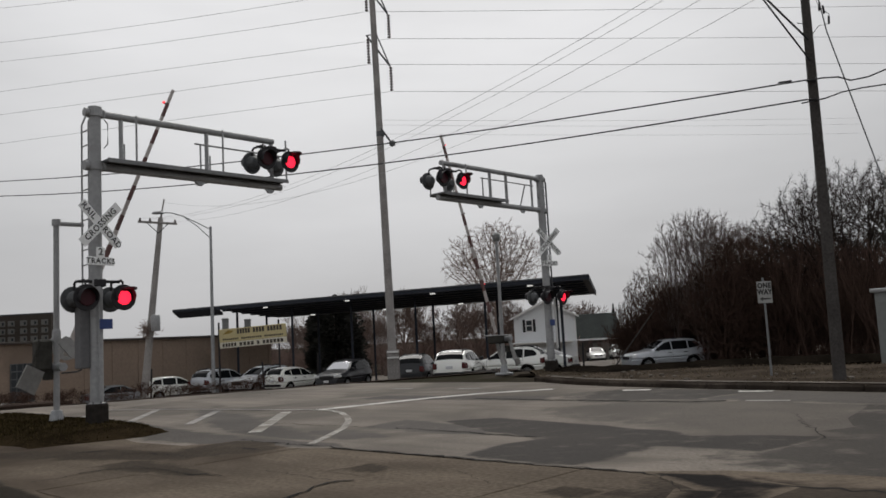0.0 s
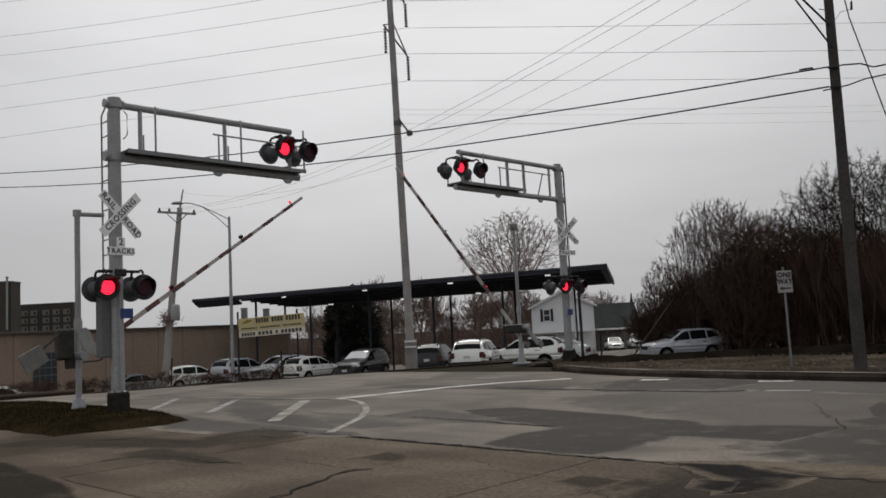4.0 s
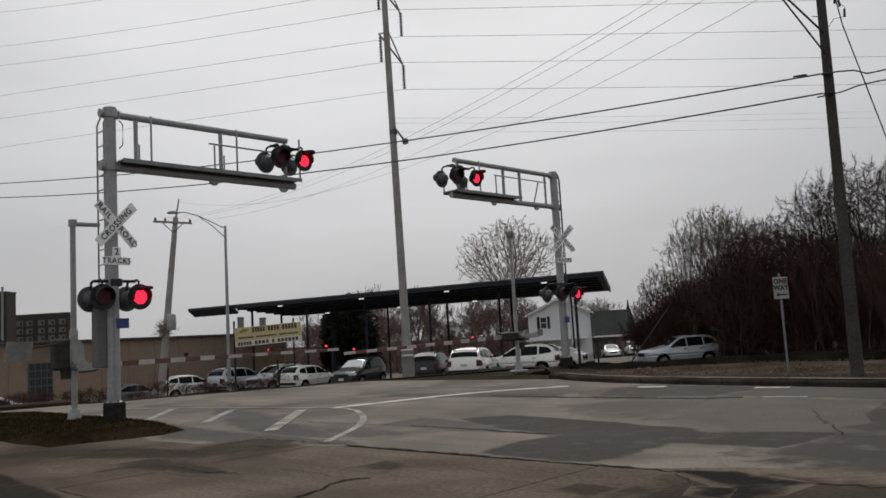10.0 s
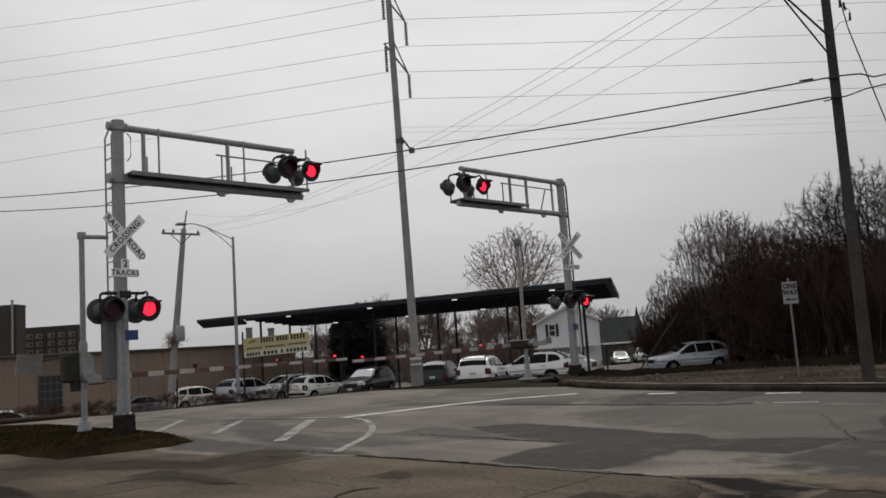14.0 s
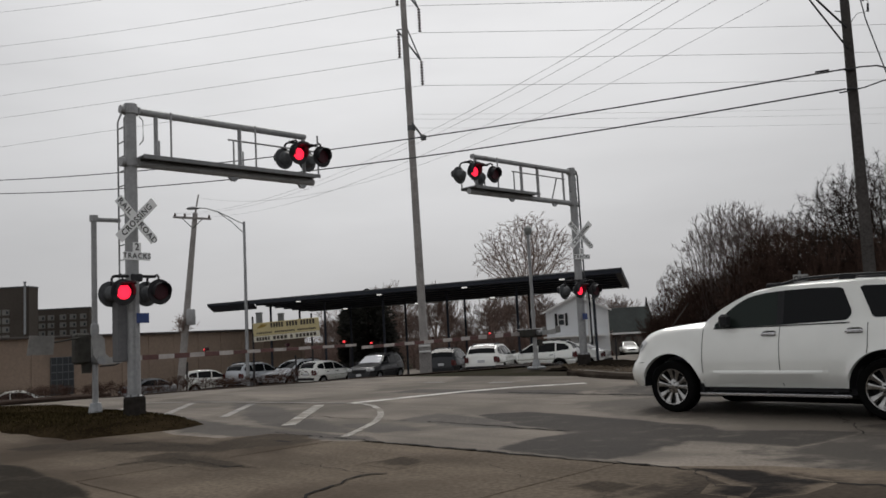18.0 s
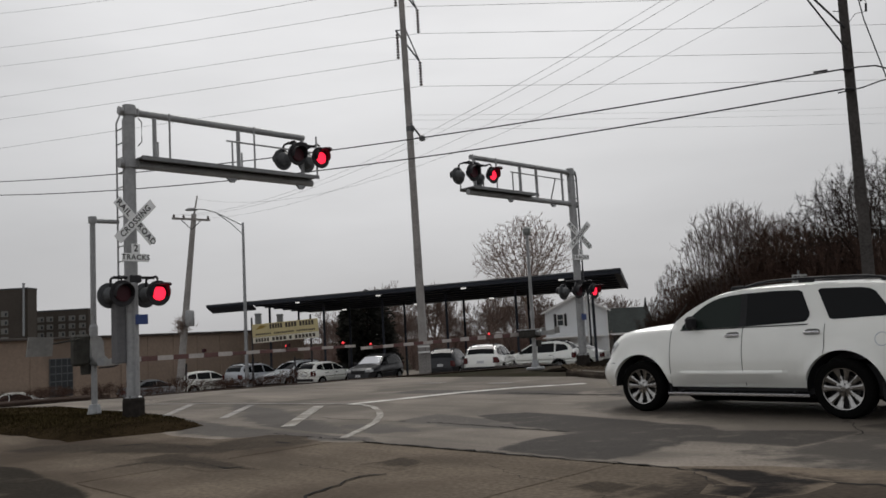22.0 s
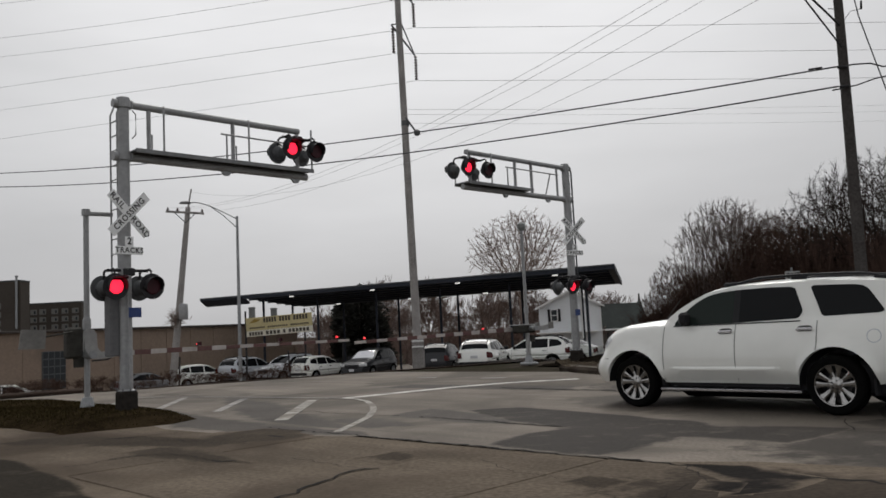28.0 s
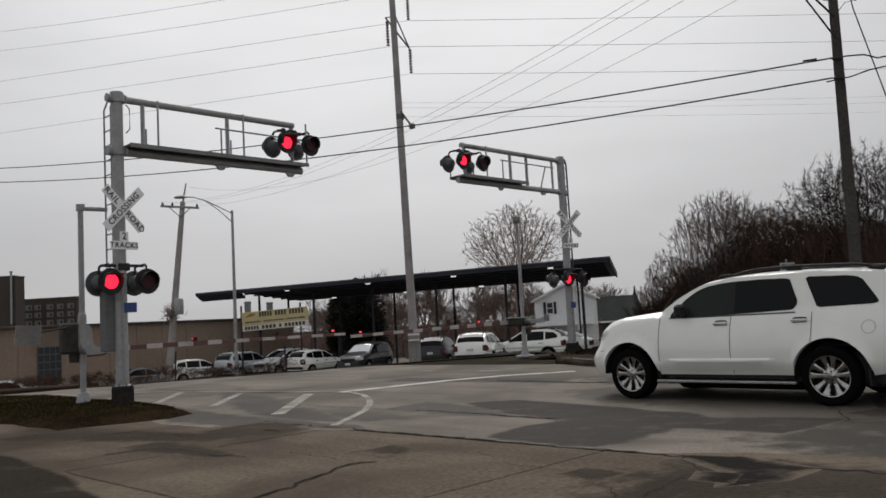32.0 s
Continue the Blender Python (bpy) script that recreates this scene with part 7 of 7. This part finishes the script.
            vs += [c - u * 0.5 - v, c - u * 0.5 + v, c + u]
            fs.append((k, k + 1, k + 2))
        me = bpy.data.meshes.new("crown")
        me.from_pydata([tuple(p) for p in vs], [], fs)
        part("crown", me, NEEDLES, t)

    evergreen(-7.6, 71.5, 7.3, 2.7, "dark evergreen tree behind the canopy", 2, 6.0)
    evergreen(-9.2, 72.5, 6.8, 1.6, "dark evergreen tree behind the canopy", 3, 4.0)
    evergreen(25.8, 112.0, 7.3, 1.9, "narrow dark evergreen behind the bungalow", 4, 0.75)
    evergreen(-6.2, 71.0, 5.6, 1.3, "dark evergreen tree behind the canopy", 6, 2.4)


# ---- buildings ----
def canopy():
    a, b = Vector((9.15, 45.4, 0)), Vector((-18.1, 60.1, 0))
    u, v = (b - a).normalized(), Vector((2.1, 8.6, 0)).normalized()
    length, depth = (b - a).length, 10.5
    z0 = lie(0, 58)
    low, high = 4.26 - z0, 4.5 - z0
    t = thing("canopy", pose(a.x, a.y, z0), "long dark steel canopy on slim posts over the lot", "canopy")

    bend = 0.865 * length

    def reach(x):
        """Only a narrow eave goes on past the roof's far end."""
        return 1.0 if x <= bend else 0.09

    def at(x, y, z):
        p = u * x + v * y * reach(x)
        return (p.x, p.y, z)

    def fall(y):
        return -0.42 * y / depth

    def slab(x0, x1, y0, y1, z0_, z1_):
        vs = [at(x, y, z + fall(y)) for z in (z0_, z1_) for x, y in ((x0, y0), (x1, y0), (x1, y1), (x0, y1))]
        return Shape().add(vs, [(3, 2, 1, 0), (4, 5, 6, 7)] + [(i, (i + 1) % 4, 4 + (i + 1) % 4, 4 + i) for i in range(4)])

    part("roof", slab(0, bend, 0.1, depth, low + 0.04, high), ROOF_STEEL, t)
    part("eave_strip", slab(bend + 0.01, length, 1.2, depth, low + 0.1, high), ROOF_STEEL, t)
    part("fascia", slab(-0.02, bend, 0.0, 0.1, low, high + 0.03), ROOF_STEEL, t, "dark fascia board")
    part("fascia", slab(bend + 0.01, length, 0.0, 0.9, low + 0.13, high + 0.02), ROOF_STEEL, t, "dark fascia board")
    part("end_fascia", slab(-0.1, 0.0, 0.0, depth, low - 0.04, high + 0.03), ROOF_STEEL, t, "dark fascia board")
    part("gutter_edge", slab(-0.1, length, -0.07, 0.0, high - 0.02, high + 0.05), SIGNAL_GREY, t)
    for i in range(6):
        for y in (2.2, 7.2):
            x = 1.8 + (length - 6.5) * i / 5 + (0.7 if i == 0 and y > 5 else 0)
            c = at(x, y, (low + fall(y)) / 2)
            part("post", Shape().box(c, (0.15, 0.15, low + fall(y)), bevel=0.02), ROOF_STEEL, t, "dark steel post")
    for x in (3.5, 9.9, 16.2, 22.9):
        for y in (0.7, 9.4):
            part("ceiling_lamp", slab(x - 0.17, x + 0.17, y, y + 0.3, low - 0.05, low + 0.02), TUBE_LIGHT, t, "lit white lamp under the roof")
    for i in range(6):
        part("purlin", slab(0.3, bend, 0.8 + i * 1.5, 0.9 + i * 1.5, low - 0.06, low + 0.08), ROOF_STEEL, t)


def warehouse():
    t = thing("warehouse", pose(0, 0, 0), "long tan masonry warehouse with flat roof", "building")
    # front wall from far right to near left
    a, b = Vector((-11.9, 63.77)), Vector((-27.5, 42.5))
    d = (b - a).normalized()
    out = Vector((d.y, -d.x))
    if out.x < 0 and out.y > 0:
        out = -out
    length = (b - a).length
    z0 = lie(-19, 52) - 0.1
    top = 2.42
    ang = math.degrees(math.atan2(d.y, d.x))
    m = pose(a.x, a.y, z0, 0, 0, ang)
    h = top - z0
    body = Shape().box((length / 2, -8, h / 2), (length, 16, h), m)
    if (m @ Vector((0, -1, 0)) - m.translation).xy.dot(Vector((0, -1))) > 0:
        body = Shape().box((length / 2, 8, h / 2), (length, 16, h), m)
    sgn = 1 if (m @ Vector((0, -1, 0)) - m.translation).xy.dot(Vector((0, -1))) > 0 else -1
    part("wall", body, TAN_WALL, t, "tan masonry wall")
    n = 14
    for i in range(n + 1):
        if abs(length * i / n - 19.1) > 1.0:
            part("pilaster", Shape().box((length * i / n, -sgn * 0.02, h / 2), (0.35, 0.06, h - 0.02), m, 0.01), TAN_WALL, t)
    part("coping", Shape().box((length / 2, sgn * 7.9, h + 0.06), (length + 0.4, 16.4, 0.14), m, 0.02), mat("dark coping", (0.06, 0.05, 0.045), 0.8), t, "dark roof coping")
    for x, w, hh, label in ((19.1, 1.4, 2.2, "glazed roller door"),):
        dr = part("roller_door", Shape().box((x, -sgn * 0.05, 1.3 - z0 - hh / 2), (w, 0.12, hh), m, 0.02), SIGNAL_GREY, t, label)
        for i in range(4):
            for j in range(5):
                part("pane", Shape().box((x - w / 2 + w * (i + 0.5) / 4, -sgn * 0.12, 1.3 - z0 - hh + hh * (j + 0.5) / 5), (w / 4 - 0.07, 0.02, hh / 5 - 0.07), m), PANE, dr)
    for x, y, high in ((-16.2, 68.0, 3.95), (-14.4, 68.0, 3.8)):
        part("roof_vent", Shape().box((x, y, (top + high) / 2), (0.45, 0.45, high - top + 0.2), bevel=0.03).box((x, y, high + 0.02), (0.53, 0.53, 0.08), bevel=0.02), CABINET, t, "pale roof vent stack")


def tower_block(x, y, w, h, depth, label, bays, drop, flue=None):
    """A flat-roofed block whose windows stand one over another in bays; the first row lies a drop below the roof."""
    z0 = lie(x, y)
    t = thing("apartment_building", pose(x, y, z0), label, "building", "far apartment buildings")
    part("wall", Shape().box((0, depth / 2, h / 2), (w, depth, h)), BROWN_WALL, t, "brown brick wall")
    part("roof", Shape().box((0, depth / 2, h + 0.2), (w + 0.3, depth + 0.3, 0.4), bevel=0.05), SIGNAL_GREY, t)
    frame_mesh = Shape().box((0, -0.05, 0), (2.15, 0.3, 1.7), bevel=0.04).mesh("window")
    pane_mesh = Shape().box((0.45, -0.24, -0.1), (0.6, 0.1, 0.9)).mesh("pane")
    sill_mesh = Shape().box((0, -0.12, -1.25), (2.15, 0.1, 0.5)).mesh("panel")
    z = h - drop
    while z > 2:
        for cx in bays:
            wdw = part("window", frame_mesh, PALE_WALL, t, "pale window bay", at=pose(cx, 0, z))
            part("pane", pane_mesh, PANE, wdw)
            part("panel", sill_mesh, BROWN_WALL, wdw)
        z -= 2.55
    if flue:
        part("flue_pipe", Shape().tube((flue, -0.5, h - 14), (flue, -0.5, h + 1.3), 0.33, n=12).spin([(0, 0), (0.45, 0), (0.45, 0.35), (0, 0.4)], 12, pose(flue, -0.5, h + 1.3)), STEEL, t, "tall metal flue pipe", smooth=35)


def house():
    x, y = 12.53, 86.0
    t = thing("house", pose(x, y, lie(x, y), 0, 0, -8), "pale sided two-storey gabled house", "house")
    w, d, eave, ridge = 6.4, 5.0, 4.70 - lie(x, y) - 1.56, 4.70 - lie(x, y)
    part("wall", Shape().plate([(-w / 2, 0), (w / 2, 0), (w / 2, eave), (0, ridge), (-w / 2, eave)], d, pose(0, d, 0, 90, 0, 0)), SIDING, t, "pale horizontal siding")
    for i in range(24):
        z = 0.3 + 0.21 * i
        part("siding_board", Shape().box((0, -0.012, z), (w - 0.02, 0.03, 0.02)), SIDING, t)
    for s in (-1, 1):
        slope = Shape().add([(0, -0.4, ridge + 0.12), (s * (w / 2 + 0.30), -0.4, eave - 0.03), (s * (w / 2 + 0.30), d + 0.4, eave - 0.03), (0, d + 0.4, ridge + 0.12), (0, -0.4, ridge + 0.02), (s * (w / 2 + 0.30), -0.4, eave - 0.15), (s * (w / 2 + 0.30), d + 0.4, eave - 0.15), (0, d + 0.4, ridge + 0.02)], [(0, 1, 2, 3), (4, 5, 6, 7), (0, 1, 5, 4), (1, 2, 6, 5), (2, 3, 7, 6), (3, 0, 4, 7)])
        part("roof", slope, SHINGLE, t, "grey shingle roof")
        part("barge_board", Shape().add([(0, -0.45, ridge + 0.16), (s * (w / 2 + 0.33), -0.45, eave + 0.0), (s * (w / 2 + 0.33), -0.45, eave - 0.20), (0, -0.45, ridge - 0.1), (0, -0.40, ridge + 0.16), (s * (w / 2 + 0.33), -0.40, eave + 0.0), (s * (w / 2 + 0.33), -0.40, eave - 0.20), (0, -0.40, ridge - 0.1)], [(0, 1, 2, 3), (4, 5, 6, 7), (0, 1, 5, 4), (1, 2, 6, 5), (2, 3, 7, 6), (3, 0, 4, 7)]), TRIM_WHITE, t, "white barge board")
    sash = 2.31 - lie(x, y)
    win = part("window", Shape().box((-1.62, -0.06, sash), (0.74, 0.12, 1.24), bevel=0.02), TRIM_WHITE, t, "white framed window")
    for dz in (-0.29, 0.29):
        part("pane", Shape().box((-1.62, -0.13, sash + dz), (0.56, 0.02, 0.5)), PANE, win)
    for k in (-1, 1):
        part("shutter_board", Shape().box((-1.62 + k * 0.53, -0.05, sash), (0.27, 0.08, 1.3), bevel=0.02), SIGNAL_BLACK, t, "dark window shutter")
    part("porch_roof", Shape().box((-0.4, -0.9, 0.52 - lie(x, y)), (6.2, 1.8, 0.16), bevel=0.03), TRIM_WHITE, t, "white porch roof")
    part("downspout", Shape().box((w / 2 - 0.06, -0.06, eave / 2), (0.09, 0.08, eave - 0.2), bevel=0.02), TRIM_WHITE, t)
    b = thing("bungalow", pose(18.2, 97.0, lie(18.2, 97), 0, 0, -4), "low bungalow with dark grey roof", "house")
    part("wall", Shape().box((0, 3, 1.3), (8.6, 6, 2.6), bevel=0.02), mat("bungalow wall", (0.10, 0.088, 0.078), 0.9, vary=0.15), b)
    part("roof", Shape().plate([(-0.8, 2.5), (3, 5.2), (6.8, 2.5), (6.8, 2.7), (3, 5.6), (-0.8, 2.7)], 9.6, pose(-4.8, 0, 0) @ Matrix(((0, 0, 1, 0), (1, 0, 0, 0), (0, 1, 0, 0), (0, 0, 0, 1))).to_4x4()), mat("dark green-grey shingles", (0.042, 0.048, 0.046), 0.9, vary=0.25, coarse=0.5, fine=8, bump=0.3, spec=0.1), b, "dark shingle roof")
    part("eave_board", Shape().box((0, -0.85, 2.55), (9.7, 0.1, 0.2), bevel=0.01), TRIM_WHITE, b, "white eave board")
    part("door", Shape().box((-2.2, -0.04, 1.05), (0.95, 0.1, 2.1), bevel=0.02), TRIM_WHITE, b, "white door")
    part("garage_door", Shape().box((2.6, -0.04, 1.1), (2.4, 0.1, 2.0), bevel=0.02), PALE_WALL, b, "pale garage door")


def banner():
    t = thing("banner_sign", pose(-10.7, 52.0, lie(-10.7, 52), 0, 0, -2), "yellow lot banner on two slim posts", "sign")
    z = 2.28 - lie(-10.7, 52)
    for x in (-2.15, 1.6):
        part("post", Shape().tube((x, 0.08, 0), (x, 0.08, z + 0.9), 0.06), SIGNAL_BLACK, t)
    tilt = pose(0, 0, z, 0, -2.5, 0)
    p = part("panel", Shape().box((0, 0, 0.14), (4.2, 0.05, 0.82), tilt, 0.01), BANNER, t, "yellow banner panel")
    q = part("lower_panel", Shape().box((0, 0, -0.46), (4.2, 0.05, 0.36), tilt, 0.01), BANNER_PALE, t, "pale banner strip")
    def blocks(owner, x0, x1, zz, hh, count):
        step = (x1 - x0) / count
        for i in range(count):
            part("ink_bar", Shape().box((x0 + step * (i + 0.5), -0.03, zz), (step * 0.72, 0.012, hh), tilt), BANNER_INK, owner)

    for x0, x1, count in ((-1.0, -0.15, 5), (0.0, 0.75, 4), (0.9, 1.85, 5)):
        blocks(p, x0, x1, 0.34, 0.30, count)
    part("emblem", Shape().plate([(-1.9, 0.2), (-1.55, 0.46), (-1.15, 0.4), (-1.4, 0.25)], 0.012, tilt @ pose(0, -0.025, 0, 90, 0, 0)), mat("banner emblem", (0.32, 0.22, 0.05), 0.7), p)
    for x0, x1, count in ((-1.9, -0.9, 8), (-0.75, 0.55, 10), (0.7, 1.9, 10)):
        blocks(p, x0, x1, -0.1, 0.11, count)
    for x0, x1, count in ((-1.95, -1.05, 5), (-0.9, 0.05, 4), (0.2, 0.4, 1), (0.55, 1.9, 6)):
        blocks(q, x0, x1, -0.46, 0.22, count)


def fence_posts():
    for x, y, h in ((-15.6, 47.5, 2.0), (-12.0, 48.5, 1.9), (-9.6, 49.5, 1.9), (-6.6, 50.5, 2.2), (4.4, 46.0, 2.3), (9.0, 47.5, 1.7), (12.6, 47, 1.5)):
        t = thing("fence_post", pose(x, y, lie(x, y), 0, 0, 0), "thin dark metal post at the edge of the lot", "post", "posts along the lot")
        part("post", Shape().tube((0, 0, 0), (random.uniform(-0.1, 0.1), 0, h), 0.05, 0.05, 8), SIGNAL_BLACK, t)
    t = thing("leaning_post", pose(7.6, 36.0, lie(7.6, 36)), "long thin pole that leans over the verge", "post")
    part("shaft", Shape().tube((0, 0, 0), (2.5, 0, 3.1), 0.04, 0.02, 8), WOOD_DARK, t)


woods()
canopy()
warehouse()
tower_block(-128.7, 270, 17.1, 19.3, 4, "far brown apartment building with pale window bays", (-7.2, -4.2, -0.25, 3.1, 6.5), 2.6)
tower_block(-140.6, 244, 27.8, 25.0, 5.3, "far dark brown apartment tower with a flue pipe", (-11.0, -8.4, -3.0, -0.4, 4.4, 7.0), 7.2, 12.9)
house()
banner()
fence_posts()


# ---- all that moves ----
PERIOD, FIRST = 1.0897, 0.3565


def motions():
    left = [(0, 67.5), (0.5, 63.5), (1, 59), (1.5, 55.5), (2, 51), (2.5, 47), (3, 43), (3.5, 38.5), (4.5, 28), (5.5, 16.5), (6, 9.5), (6.5, 4.5), (7, 1.2), (7.5, 0), (32, 0)]
    right = [(0, 71.7), (1, 65.3), (2, 59.0), (3, 52.3), (3.5, 49.4), (4.5, 40.7), (5.5, 32.4), (6, 26.6), (6.4, 22.7), (6.8, 18.8), (7.2, 14.2), (7.6, 10.2), (8, 6.0), (8.4, 5.5), (8.8, 4.4), (9, 3.1), (9.2, 1.8), (9.4, 0.4), (9.6, -0.7), (9.8, -1.3), (10, -1.5), (10.8, -1.1), (32, -1.1)]
    for (arm, z), rows in zip(GATE_ARMS, (left, right)):
        walk(arm, [(t, pose(0, 0, z, 0, -a, 0)) for t, a in rows])
    for weight, x, z in GATE_WEIGHTS:
        walk(weight, [(t, pose(x, 0, z, 0, -a, 0)) for t, a in left])
    for link, x, z in GATE_LINKS:
        walk(link, [(t, pose(x + 0.003 * a, 0, z + 0.0035 * a, 0, -0.53 * a, 0)) for t, a in left])
    drive = [(0, -88.0), (10, -38.0), (13, -19.5), (14.5, -11.0), (15.5, -6.6), (16, -4.75), (16.5, -3.13), (17, -1.86), (17.5, -1.06), (18, -0.54), (18.5, -0.18), (19, 0), (19.5, 0.014), (20, 0.017), (32, 0.017)]
    ahead = Vector((math.cos(radians(SUV_TURN)), math.sin(radians(SUV_TURN))))
    walk(suv, [(t, pose(SUV_PLACE.x + ahead.x * d, SUV_PLACE.y + ahead.y * d, 0, 0, 0, SUV_TURN)) for t, d in drive])
    for w, at in suv_wheels:
        sign = 1 if at.to_euler().x > 0 else -1
        rows = []
        for (t0, d0), (t1, d1) in zip(drive, drive[1:]):
            n = max(1, int(abs(d1 - d0) / 0.4 / 1.2) + 1)
            rows += [(t0 + (t1 - t0) * i / n, d0 + (d1 - d0) * i / n) for i in range(n)]
        rows.append((32, drive[-1][1]))
        walk(w, [(t, at @ pose(0, 0, 0, 0, 0, math.degrees(-sign * d / 0.40))) for t, d in rows])
    # the flashing lights: an added flap bares and hides each always-lit lens in turn
    for flap, home, phase in FLASHERS:
        changes, k = [], -1
        while FIRST + (k + 0.5 * phase) * PERIOD < 32.3:
            on = FIRST + (k + 0.5 * phase) * PERIOD
            changes += [(on, 96), (on + PERIOD / 2, 0)]
            k += 1
        step = 1 / FPS
        rows, now = [], changes[0][1]
        for at, to in changes:
            turn = (frame(at) - 1) * step
            if turn < 2 * step:
                now = to
                continue
            if turn + 0.9 * step > 32:
                break
            if not rows:
                rows.append((0.0, now))
            rows += [(turn, 0), (turn + step, 86), (turn + 2 * step, 96)] if to else [(turn - step, 96), (turn, 86), (turn + step, 0)]
            now = to
        rows = [r for r in rows if r[0] < 32.01]
        if rows[-1][0] < 31.98:
            rows.append((32.0, now))
        walk(flap, [(t, home @ pose(0, 0, 0, -lift, 0, 0)) for t, lift in rows])


motions()
